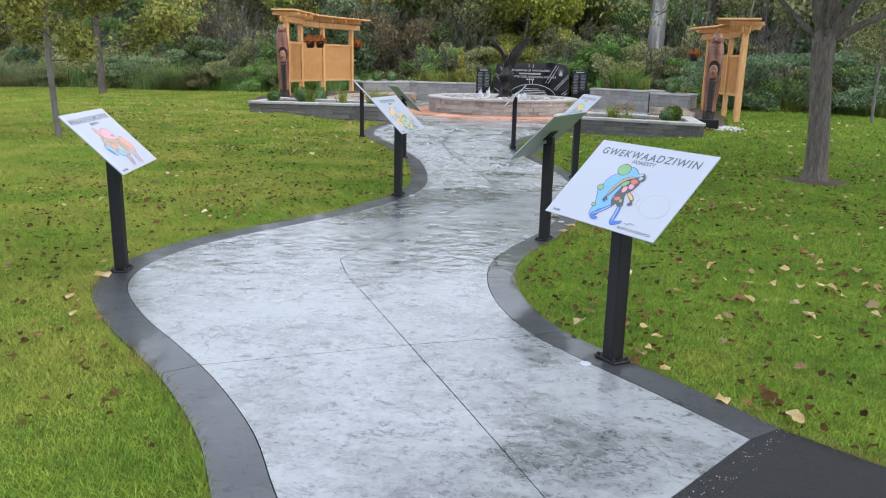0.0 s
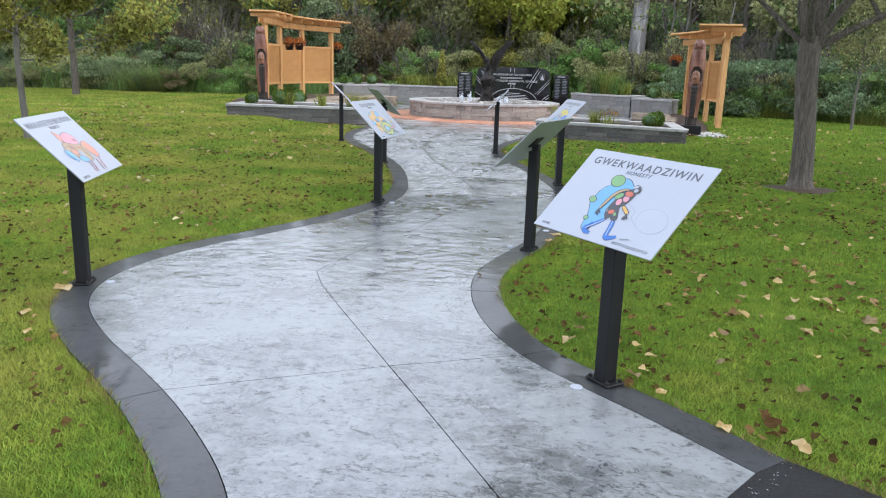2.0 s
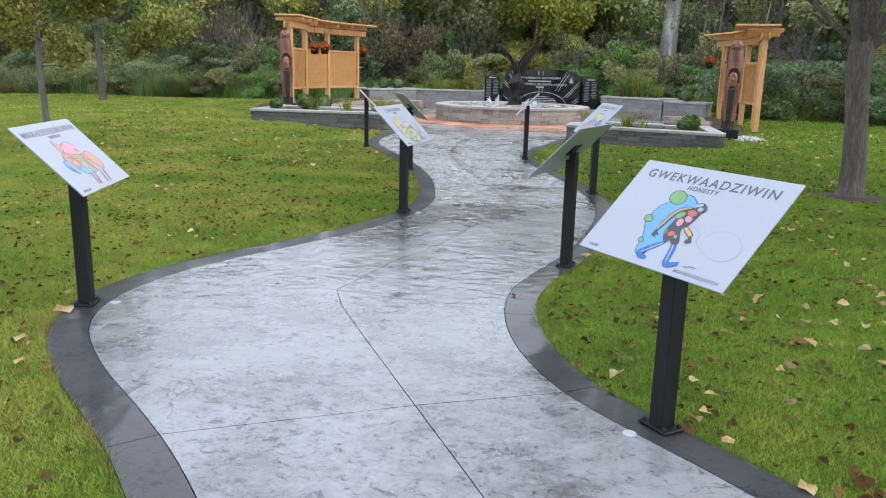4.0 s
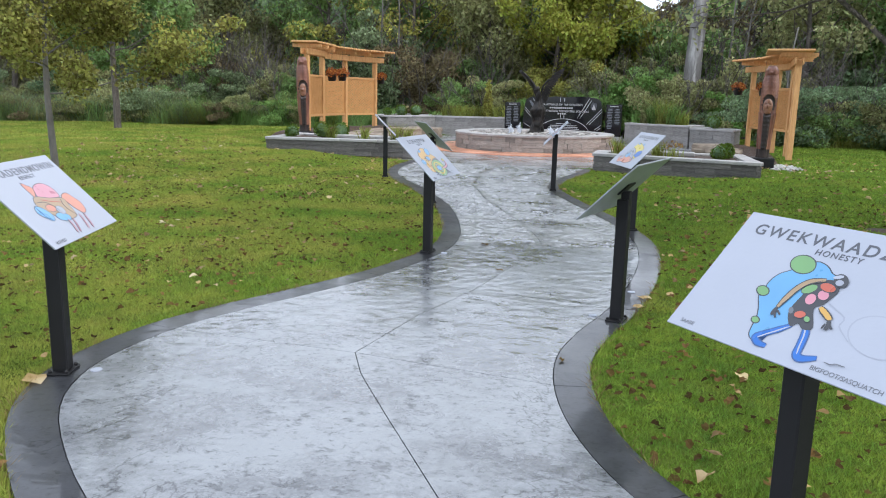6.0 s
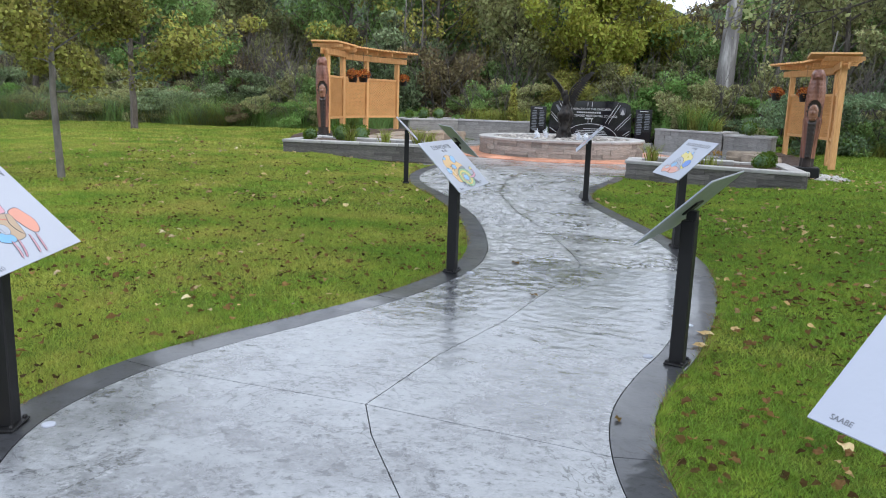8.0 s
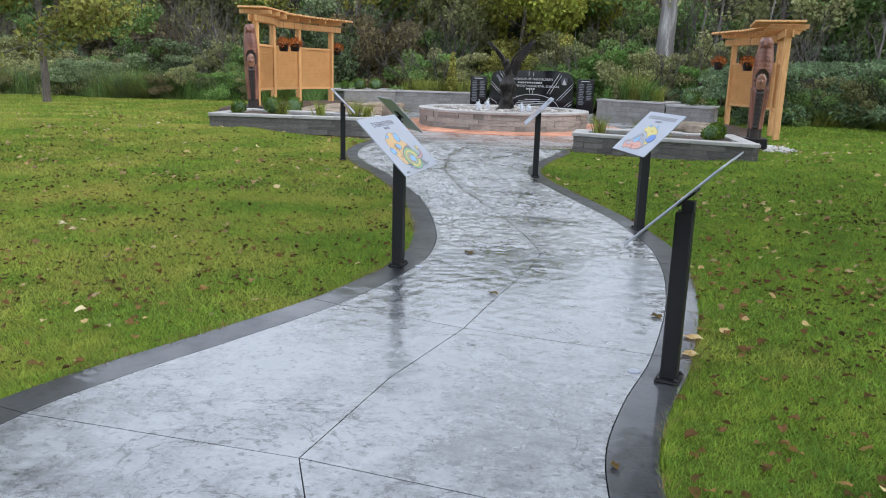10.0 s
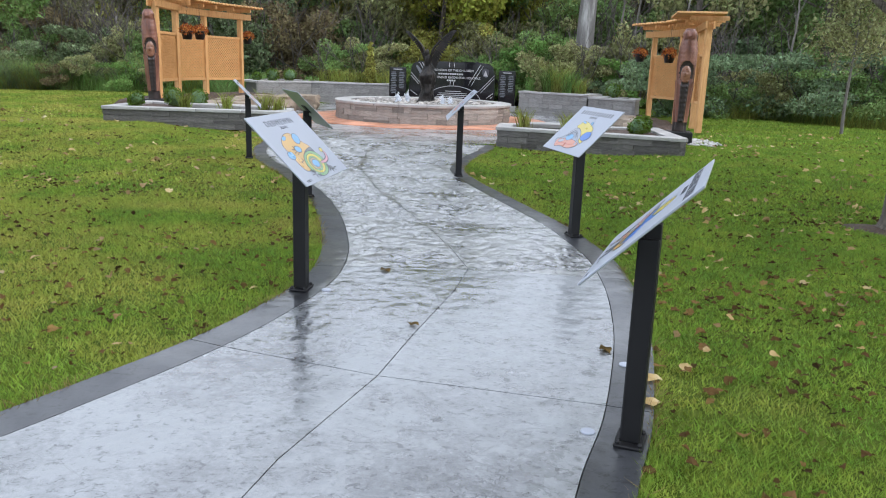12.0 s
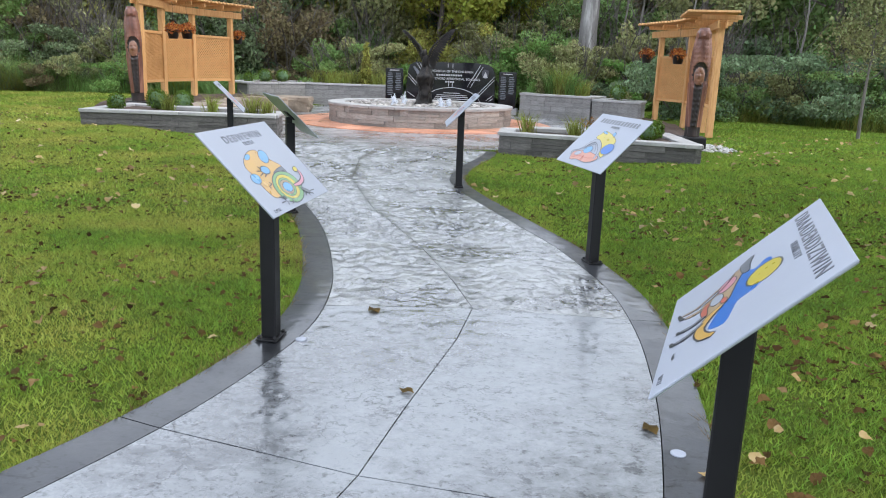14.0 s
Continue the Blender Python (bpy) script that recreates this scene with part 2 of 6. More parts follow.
STONE_PALE = surface("pale_split_face_stone", [(0.14, 0.134, 0.128), (0.225, 0.216, 0.206), (0.31, 0.298, 0.284)], 5, 7, (0.5, 0.8), 0.5, 26, fine=0.35, vary=0.3)
CAPSTONE = surface("honed_cap_stone", [(0.25, 0.245, 0.24), (0.34, 0.332, 0.322), (0.43, 0.418, 0.4)], 3, 6, (0.4, 0.7), 0.2, 40, fine=0.3, vary=0.18)
MORTAR = plain("wall_core", (0.11, 0.105, 0.1), 0.9)
CEDAR = surface("new_cedar", [(0.42, 0.2, 0.07), (0.56, 0.3, 0.115), (0.64, 0.37, 0.16)], 3, 5, (0.5, 0.7), 0.15, 30, fine=0.3, stretch=(9, 9, 1.2), vary=0.22)
LATTICE = surface("cedar_lattice", [(0.46, 0.22, 0.07), (0.6, 0.32, 0.12)], 4, 4, (0.55, 0.75), 0.1, 30, fine=0.3)
TOTEM = surface("stained_carved_wood", [(0.06, 0.02, 0.013), (0.17, 0.062, 0.038), (0.32, 0.145, 0.09)], 3, 6, (0.3, 0.5), 0.3, 24, stretch=(2.2, 2.2, 0.5), coat=0.12)
TOTEM_DARK = surface("charred_carved_wood", [(0.008, 0.005, 0.005), (0.03, 0.014, 0.01)], 5, 5, (0.3, 0.5), 0.3, 30, coat=0.1)
TOTEM_FACE = surface("oiled_carved_wood", [(0.15, 0.058, 0.03), (0.28, 0.125, 0.07)], 6, 5, (0.22, 0.4), 0.2, 30, coat=0.4)
BRONZE = surface("dark_bronze", [(0.005, 0.0045, 0.0045), (0.016, 0.014, 0.013), (0.045, 0.037, 0.032)], 7, 6, (0.35, 0.6), 0.6, 25, metal=0.3, spec=0.3)
GRANITE = surface("polished_black_granite", [(0.006, 0.006, 0.008), (0.014, 0.014, 0.017)], 60, 4, (0.06, 0.12), 0)
ETCH = plain("etched_granite", (0.42, 0.42, 0.43), 0.7)
PEBBLE = surface("river_pebble", [(0.1, 0.092, 0.082), (0.26, 0.24, 0.215), (0.45, 0.42, 0.39)], 3, 4, (0.3, 0.6), 0.1, 30, island=0.8)
GRAVEL = surface("white_limestone", [(0.3, 0.29, 0.28), (0.55, 0.54, 0.52)], 8, 4, (0.6, 0.9), 0.2, 40, island=0.4)
FOAM = surface("white_water", [(0.7, 0.74, 0.8), (0.86, 0.88, 0.92)], 20, 4, (0.1, 0.35), 0.4, 60, translucent=0.4)
BOULDER = surface("sandstone_boulder", [(0.13, 0.1, 0.075), (0.24, 0.19, 0.14), (0.34, 0.28, 0.21)], 3, 7, (0.6, 0.9), 0.6, 20, fine=0.3, vary=0.3)
POT = plain("black_plastic", (0.015, 0.014, 0.014), 0.4)
BARK = surface("rough_bark", [(0.05, 0.041, 0.034), (0.125, 0.104, 0.088), (0.235, 0.205, 0.175)], 5, 8, (0.75, 0.95), 1.0, 14, fine=0.5, stretch=(5, 5, 0.7), bump_dist=0.05)
BARK_PALE = surface("bleached_dead_wood", [(0.08, 0.075, 0.07), (0.17, 0.16, 0.155), (0.5, 0.49, 0.47)], 1.4, 7, (0.7, 0.9), 0.5, 14, fine=0.2, stretch=(3, 3, 0.4))
BARK_THIN = surface("smooth_bark", [(0.09, 0.08, 0.07), (0.2, 0.185, 0.165)], 7, 6, (0.7, 0.9), 0.4, 40, fine=0.3, stretch=(2, 2, 0.6))
TWIG = surface("dry_twigs", [(0.05, 0.042, 0.036), (0.13, 0.115, 0.1)], 5, 4, (0.8, 0.95), 0.2, 30)


def leafy(name, a, b, c, hue=0.05, vary=0.4, tr=0.36, spec=0.12):
    return surface(name, [a, b, c], 0.9, 5, (0.45, 0.7), 0, 6, fine=0.4, vary=vary, island=0.9, hue=hue, translucent=tr, spec=spec)


LEAF_GREEN = leafy("leaf_green", (0.094, 0.150, 0.054), (0.177, 0.265, 0.087), (0.292, 0.405, 0.147))
LEAF_DARK = leafy("leaf_dark_green", (0.067, 0.108, 0.062), (0.137, 0.197, 0.105), (0.243, 0.314, 0.171))
LEAF_OLIVE = leafy("leaf_olive", (0.158, 0.175, 0.082), (0.280, 0.287, 0.130), (0.425, 0.404, 0.200))
LEAF_YELLOW = leafy("leaf_autumn_yellow", (0.179, 0.187, 0.050), (0.322, 0.314, 0.081), (0.517, 0.458, 0.122))
LEAF_LIME = leafy("leaf_lime_yellow", (0.166, 0.189, 0.035), (0.296, 0.319, 0.057), (0.473, 0.450, 0.097))
LEAF_BROWN = leafy("leaf_autumn_brown", (0.1, 0.085, 0.05), (0.19, 0.155, 0.085), (0.29, 0.225, 0.125))
LEAF_FRESH = leafy("leaf_fresh_green", (0.084, 0.155, 0.044), (0.159, 0.269, 0.072), (0.267, 0.393, 0.125))
LEAF_BLUE = leafy("leaf_grey_green", (0.1, 0.138, 0.075), (0.195, 0.25, 0.13), (0.32, 0.375, 0.21))
BOX_LEAF = leafy("boxwood_leaf", (0.06, 0.1, 0.015), (0.11, 0.175, 0.03), (0.17, 0.25, 0.05), vary=0.2, spec=0.05)
STRAW = leafy("ornamental_grass", (0.12, 0.16, 0.03), (0.24, 0.27, 0.06), (0.4, 0.38, 0.12))
FLOWER = leafy("orange_flower", (0.2, 0.05, 0.015), (0.42, 0.13, 0.035), (0.6, 0.27, 0.09), hue=0.04, vary=0.1)
DRY = leafy("dead_grass", (0.09, 0.06, 0.025), (0.2, 0.14, 0.06), (0.36, 0.28, 0.13), hue=0.01, vary=0.1)
FLOWER_RUST = leafy("rust_yellow_flower", (0.16, 0.07, 0.03), (0.36, 0.22, 0.07), (0.5, 0.38, 0.14), hue=0.04, vary=0.1)
FALLEN = leafy("fallen_leaf", (0.2, 0.1, 0.03), (0.42, 0.29, 0.14), (0.6, 0.53, 0.38), hue=0.015, vary=0.2, spec=0.08)
FALLEN_BROWN = leafy("brown_leaf", (0.06, 0.034, 0.014), (0.16, 0.092, 0.036), (0.32, 0.19, 0.08), hue=0.015, vary=0.2, spec=0.05)
FALLEN_DARK = leafy("sodden_leaf", (0.026, 0.018, 0.007), (0.08, 0.052, 0.019), (0.2, 0.125, 0.045), hue=0.01, vary=0.2, spec=0.04)

# ---- building helpers ----
rng = np.random.default_rng(7)


def link(name, me, material, parent=None, label="", m=None):
    ob = new(name, me)
    if material is not None and not me.materials:
        me.materials.append(material)
    if parent is not None:
        ob.parent = parent
    if m is not None:
        ob.matrix_basis = m
    return tagged(ob, label)


def part(name, bm, material, parent=None, label="", m=None, smooth=False):
    me = bpy.data.meshes.new(name)
    bm.to_mesh(me)
    bm.free()
    if smooth:
        me.shade_smooth()
    return link(name, me, material, parent, label, m)


def mesh_of(name, verts, faces, smooth=False):
    me = bpy.data.meshes.new(name)
    if isinstance(verts, np.ndarray) and isinstance(faces, np.ndarray):
        n, k = faces.shape
        me.vertices.add(len(verts))
        me.vertices.foreach_set("co", verts.astype(np.float32).ravel())
        me.loops.add(n * k)
        me.loops.foreach_set("vertex_index", faces.astype(np.int32).ravel())
        me.polygons.add(n)
        me.polygons.foreach_set("loop_start", np.arange(0, n * k, k, dtype=np.int32))
        me.update(calc_edges=True)
        me.validate()
    else:
        me.from_pydata([tuple(v) for v in verts], [], faces if isinstance(faces, list) else faces.tolist())
    if smooth:
        me.shade_smooth()
    return me


def thing(name, m, label, category, group="", kind=""):
    ob = new(name)
    ob.matrix_basis = m
    return tagged(ob, label, category, group, kind)


def box(sx, sy, sz, bevel=0.004, at=(0, 0, 0), turn=None, bm=None):
    """A bevelled box of that size whose centre is at `at`."""
    own = bmesh.new()
    bmesh.ops.create_cube(own, size=1)
    bmesh.ops.scale(own, vec=(sx, sy, sz), verts=own.verts)
    if bevel:
        bmesh.ops.bevel(own, geom=own.edges[:], offset=bevel, segments=1, affect="EDGES")
    if turn:
        bmesh.ops.transform(own, matrix=turn, verts=own.verts)
    bmesh.ops.translate(own, vec=at, verts=own.verts)
    if bm is None:
        return own
    me = bpy.data.meshes.new("tmp")
    own.to_mesh(me)
    own.free()
    bm.from_mesh(me)
    bpy.data.meshes.remove(me)
    return bm


def lathe(profile, sides=24, wob=0.0, close=True):
    """Rings of (radius, z) turned round z."""
    bm = bmesh.new()
    rings = []
    for r, z in profile:
        rings.append([bm.verts.new((r * math.cos(k * math.tau / sides) * (1 + wob * noise.noise((k, z * 9, r))), r * math.sin(k * math.tau / sides) * (1 + wob * noise.noise((k + 40, z * 9, r))), z)) for k in range(sides)])
    for a, b in zip(rings, rings[1:]):
        for k in range(sides):
            bm.faces.new((a[k], a[(k + 1) % sides], b[(k + 1) % sides], b[k]))
    if close:
        bm.faces.new(rings[0][::-1])
        bm.faces.new(rings[-1])
    return bm


def prism(poly, z0, z1, bevel=0.0):
    """A plan polygon raised from z0 to z1."""
    bm = bmesh.new()
    lo = [bm.verts.new((x, y, z0)) for x, y in poly]
    hi = [bm.verts.new((x, y, z1)) for x, y in poly]
    n = len(poly)
    bm.faces.new(lo[::-1])
    bm.faces.new(hi)
    for i in range(n):
        bm.faces.new((lo[i], lo[(i + 1) % n], hi[(i + 1) % n], hi[i]))
    bmesh.ops.recalc_face_normals(bm, faces=bm.faces)
    if bevel:
        bmesh.ops.bevel(bm, geom=bm.edges[:], offset=bevel, segments=1, affect="EDGES")
    return bm


def spline(pts, per=14):
    """A smooth curve through plan points."""
    p = np.array([2 * np.array(pts[0]) - np.array(pts[1]), *pts, 2 * np.array(pts[-1]) - np.array(pts[-2])], float)
    out = []
    for a, b, c, d in zip(p, p[1:], p[2:], p[3:]):
        for s in np.linspace(0, 1, per, endpoint=False):
            out.append(0.5 * (2 * b + (c - a) * s + (2 * a - 5 * b + 4 * c - d) * s * s + (3 * b - 3 * c + d - a) * s ** 3))
    return np.array(out + [p[-2]])


def offset(curve, d):
    t = np.gradient(curve, axis=0)
    t /= np.linalg.norm(t, axis=1)[:, None]
    return curve + d * np.stack([t[:, 1], -t[:, 0]], 1)


def inside(poly, x, y):
    """Which of the points lie in the polygon."""
    poly = np.asarray(poly)
    hit = np.zeros(x.shape, bool)
    for (x0, y0), (x1, y1) in zip(poly, np.roll(poly, -1, 0)):
        if y0 != y1:
            hit ^= ((y0 > y) != (y1 > y)) & (x < (x1 - x0) * (y - y0) / (y1 - y0) + x0)
    return hit


def step(v):
    v = np.clip(v, 0, 1)
    return v * v * (3 - 2 * v)


def lawn_height(x, y):
    """The lawn lies level beside the path and swells gently towards the garden."""
    left = 0.15 * step((-x - 4.6) / 3.2) * step((y - 13.5) / 5)
    right = 0.12 * step((x - 1.4) / 2.4) * step((y - 12.5) / 5)
    bank = step((np.hypot(x + 2.4, y - 25.8) - 6.9) / 1.3)
    left, right = left * bank, right * bank
    return -0.03 + left + right + 0.02 * np.sin(x * 0.9 + 1) * np.sin(y * 0.7) * step((np.abs(x + 0.5) - 3.2) / 2)


class Tubes:
    """Gathers tapered round limbs into one mesh."""

    def __init__(self, sides=7):
        self.v, self.f, self.sides = [], [], sides

    def limb(self, pts, radii):
        pts = [Vector(p) for p in pts]
        radii = [float(r) for r in radii]
        start, s = len(self.v), self.sides
        for i, (p, r) in enumerate(zip(pts, radii)):
            way = (pts[min(i + 1, len(pts) - 1)] - pts[max(i - 1, 0)]).normalized()
            side = way.cross(Vector((0.31, 0.87, 0.38))).normalized()
            up = way.cross(side)
            for k in range(s):
                a = k * math.tau / s
                self.v.append(tuple(p + r * (math.cos(a) * side + math.sin(a) * up)))
        for i in range(len(pts) - 1):
            for k in range(s):
                a, b = start + i * s + k, start + i * s + (k + 1) % s
                self.f.append((a, b, b + s, a + s))
        self.f.append(tuple(start + (len(pts) - 1) * s + k for k in range(s)))

    def mesh(self, name):
        return mesh_of(name, self.v, self.f, True)


def grow(tubes, p, way, length, radius, depth, rnd, spread=0.6, up=0.15, tips=None, bend=0.25):
    """A limb that bends and forks into thinner ones."""
    length, radius = float(length), float(radius)
    pts, radii, d = [Vector(p)], [radius], Vector(way).normalized()
    for i in range(4):
        d = (d + Vector((rnd.uniform(-bend, bend), rnd.uniform(-bend, bend), rnd.uniform(-bend, bend) + up))).normalized()
        pts.append(pts[-1] + d * length / 4)
        radii.append(radius * (1 - 0.14 * (i + 1)))
    tubes.limb(pts, radii)
    if tips is not None and depth <= 1:
        tips.extend(pts[1:])
    if depth > 0:
        for k in range(rnd.choice((2, 3))):
            q = pts[rnd.choice((2, 3, 4))]
            side = Vector((rnd.uniform(-1, 1), rnd.uniform(-1, 1), rnd.uniform(-0.4, 0.6)))
            grow(tubes, q, d + side * spread * 1.6, length * rnd.uniform(0.55, 0.8), radius * 0.55, depth - 1, rnd, spread, up, tips, bend)


def leaves(name, centres, radii, count, size, seed, flat=0.0, long=1.6):
    """Many small folded leaves strewn through balls round the centres, thicker near their skins."""
    r = np.random.default_rng(seed)
    centres, radii = np.asarray(centres, float), np.asarray(radii, float)
    if radii.ndim == 1:
        radii = np.repeat(radii[:, None], 3, 1)
    w = radii.prod(1) ** (2 / 3)
    pick = r.choice(len(centres), count, p=w / w.sum())
    d = r.normal(size=(count, 3))
    d /= np.linalg.norm(d, axis=1)[:, None]
    at = centres[pick] + d * radii[pick] * (r.uniform(0.15, 1, (count, 1)) ** 0.45)
    ax = r.normal(size=(count, 3)) + np.array([0, 0, -flat])
    ax /= np.linalg.norm(ax, axis=1)[:, None]
    nr = np.cross(ax, r.normal(size=(count, 3)))
    nr /= np.linalg.norm(nr, axis=1)[:, None]
    sd = np.cross(ax, nr)
    s = size * r.uniform(0.55, 1.35, (count, 1))
    v = np.stack([at - ax * s * long / 2, at + sd * s / 2 + nr * s * 0.12, at + ax * s * long / 2, at - sd * s / 2 + nr * s * 0.12], 1).reshape(-1, 3)
    f = np.arange(4 * count).reshape(-1, 4)
    return mesh_of(name, v, f)


def blades(name, roots, heights, widths, lean, seed, segs=2):
    """Grass-like blades that stand on the roots."""
    r = np.random.default_rng(seed)
    n = len(roots)
    a = r.uniform(0, math.tau, n)
    side = np.stack([np.cos(a), np.sin(a), 0 * a], 1) * widths[:, None] / 2
    b = r.uniform(0, math.tau, n)
    fall = np.stack([np.cos(b), np.sin(b), 0 * b], 1) * (heights * lean * r.uniform(0.2, 1, n))[:, None]
    up = np.array([0, 0, 1.0]) * heights[:, None]
    if segs == 1:
        v = np.stack([roots - side, roots + side, roots + up + fall], 1).reshape(-1, 3)
        return mesh_of(name, v, np.arange(3 * n).reshape(-1, 3))
    mid = roots + up * 0.6 + fall * 0.35
    v = np.stack([roots - side, roots + side, mid + side * 0.7, mid - side * 0.7, roots + up * 0.95 + fall], 1).reshape(-1, 3)
    k = np.arange(n)[:, None] * 5
    faces = [tuple(q) for q in (k + [0, 1, 2, 3]).tolist()] + [tuple(q) for q in (k + [3, 2, 4]).tolist()]
    return mesh_of(name, v, faces)


def lettering(text, size, material, parent, m, name="lettering", width=0.0, fat=0.0, space=1.0):
    cu = bpy.data.curves.new("tmp", "FONT")
    cu.body, cu.size, cu.align_x, cu.align_y, cu.extrude, cu.offset = text, size, "CENTER", "CENTER", 0.0006, fat
    cu.space_character = space
    tmp = new("tmp", cu)
    me = bpy.data.meshes.new_from_object(tmp)
    bpy.data.objects.remove(tmp)
    bpy.data.curves.remove(cu)
    me.name = name
    me.materials.clear()
    xs = [v.co.x for v in me.vertices]
    stretch = width / (max(xs) - min(xs)) if width else 1.0
    return link(name, me, material, parent, "", m @ Matrix.Diagonal((stretch, 1, 1, 1)))


# ---- plan of the walk ----
LEFT = spline([(0.5, 1.24), (0.1, 1.8), (-0.21, 2.23), (-0.48, 2.62), (-0.88, 3.05), (-1.27, 3.4), (-1.78, 3.83), (-2.23, 4.32), (-2.46, 4.78),
               (-2.53, 5.25), (-2.46, 5.85), (-2.25, 6.42), (-2.0, 6.95), (-1.66, 7.75), (-1.46, 8.5), (-1.38, 9.1), (-1.43, 9.75), (-1.57, 10.4),
               (-1.86, 11.4), (-2.26, 12.45), (-2.96, 13.9), (-3.75, 15.3), (-4.25, 16.5), (-4.55, 18), (-4.62, 19.7)])
RIGHT = spline([(1.97, 3.38), (1.55, 3.81), (1.33, 4.02), (0.94, 4.43), (0.69, 4.88), (0.53, 5.4), (0.48, 5.95), (0.57, 6.5), (0.73, 7.1),
                (0.88, 7.95), (0.95, 8.6), (0.98, 9.3), (0.94, 10.1), (0.8, 10.8), (0.62, 11.5), (0.33, 12.3), (0.0, 13.2), (-0.35, 14.2),
                (-0.58, 15.1), (-0.6, 15.9), (-0.5, 16.9), (-0.28, 18.2), (-0.2, 19.2)])
LEFT_IN, RIGHT_IN = offset(LEFT, 0.225), offset(RIGHT, -0.215)
WALK = np.concatenate([LEFT, RIGHT[::-1]])
HUB = (-2.4, 25.8)
HUB_R = 6.7
ASPHALT_PLAN = [(1.97, 3.38), (2.27, 3.16), (3.2, 2.5), (5.5, 0.9), (14, -5.5), (10, -12), (-9, -2.4), (-2, 0.0), (0.47, 1.27), (0.62, 1.6), (1.14, 2.3), (1.78, 3.26)]


def hub_plan():
    """The plaza: a round that widens behind the fountain."""
    out = []
    for a in np.linspace(0, math.tau, 90, endpoint=False):
        r = HUB_R + 1.9 * float(step((math.sin(a) + 0.05) / 0.5))
        out.append((HUB[0] + r * math.cos(a) * 0.97, HUB[1] + r * math.sin(a)))
    return out


# ---- ground ----
def ground():
    xs = np.concatenate([[-900, -300, -120, -60, -40], np.arange(-30, 30.01, 0.5), [40, 60, 120, 300, 900]])
    ys = np.concatenate([[-900, -200, -60, -25], np.arange(-12, 44.01, 0.5), [55, 80, 150, 400, 900]])
    X, Y = np.meshgrid(xs, ys)
    Z = lawn_height(X, Y)
    nx = len(xs)
    i = (np.arange(len(ys) - 1)[:, None] * nx + np.arange(nx - 1)).ravel()
    me = mesh_of("ground", np.stack([X.ravel(), Y.ravel(), Z.ravel()], 1), np.stack([i, i + 1, i + nx + 1, i + nx], 1), True)
    return tagged(link("ground", me, SOIL), "mown green lawn soil reaching to the woods", "lawn", kind="structure")


ground()
tagged(part("road", prism(ASPHALT_PLAN, -0.2, -0.0035), ASPHALT), "dark wet asphalt trail beside the concrete walk", "asphalt trail", kind="structure")
hub = hub_plan()
tagged(part("pavement", prism(hub, -0.15, -0.006), PLAZA), "wet grey stamped concrete round plaza", "plaza", kind="structure")


def ring(r0, r1, z0, z1, sides=72):
    bm = bmesh.new()
    loops = []
    for r, z in ((r0, z0), (r0, z1), (r1, z1), (r1, z0)):
        loops.append([bm.verts.new((r * math.cos(k * math.tau / sides), r * math.sin(k * math.tau / sides), z)) for k in range(sides)])
    for a, b in zip(loops, loops[1:] + loops[:1]):
        for k in range(sides):
            bm.faces.new((a[k], a[(k + 1) % sides], b[(k + 1) % sides], b[k]))
    bmesh.ops.recalc_face_normals(bm, faces=bm.faces)
    return bm


tagged(part("pavement_ring", ring(2.3, 3.5, -0.02, 0.012), ORANGE, m=pose(-2.42, 25.75, 0)), "orange terracotta coloured ring of stamped concrete", "paving ring", kind="structure")
# bed under the slabs, seen only as dark joints
base = bmesh.new()
n_strip = 160
la = LEFT[np.linspace(0, len(LEFT) - 1, n_strip).astype(int)]
ra = RIGHT[np.linspace(0, len(RIGHT) - 1, n_strip).astype(int)]
vl = [base.verts.new((x, y, -0.024)) for x, y in la]
vr = [base.verts.new((x, y, -0.024)) for x, y in ra]
for a, b, c, d in zip(vl, vr, vr[1:], vl[1:]):
    base.faces.new((a, b, c, d))
bed = thing("walkway", pose(0, 0, 0), "wet grey stamped concrete walkway with charcoal borders", "walkway", kind="structure")
part("joint_bed", base, JOINT, bed)
# low backdrop of far woodland
far = bmesh.new()
pts = [(-110 + 4 * k, 62 + 14 * math.sin(k * 0.11) + 3 * noise.noise((k, 3, 0)), 12.2 - 4.6 * math.exp(-((-110 + 4 * k - 1.5) / 4.5) ** 2) + 2.0 * noise.noise((k * 0.6, 0, 1)) + 1.2 * noise.noise((k * 2.1, 5, 1))) for k in range(56)]
lo = [far.verts.new((x, y, -1)) for x, y, z in pts]
hi = [far.verts.new((x, y, z)) for x, y, z in pts]
for k in range(len(pts) - 1):
    far.faces.new((lo[k], lo[k + 1], hi[k + 1], hi[k]))
tagged(part("backdrop", far, LEAF_DARK), "dark distant edge of the woods", "woods", kind="structure")

# ---- interpretive signs ----
def flat(poly, z=0.0):
    bm = bmesh.new()
    bm.faces.new([bm.verts.new((x, y, z)) for x, y in poly])
    ext = bmesh.ops.extrude_face_region(bm, geom=bm.faces[:])
    bmesh.ops.translate(bm, vec=(0, 0, 0.0006), verts=[v for v in ext["geom"] if isinstance(v, bmesh.types.BMVert)])
    bmesh.ops.recalc_face_normals(bm, faces=bm.faces)
    return bm


def oval(cx, cy, rx, ry, turn=0.0, wav=0.0, seed=0, n=28):
    out = []
    for k in range(n):
        a = k * math.tau / n
        s = 1 + wav * noise.noise((math.cos(a) * 1.7 + seed, math.sin(a) * 1.7, seed))
        x, y = rx * s * math.cos(a), ry * s * math.sin(a)
        out.append((cx + x * math.cos(turn) - y * math.sin(turn), cy + x * math.sin(turn) + y * math.cos(turn)))
    return out


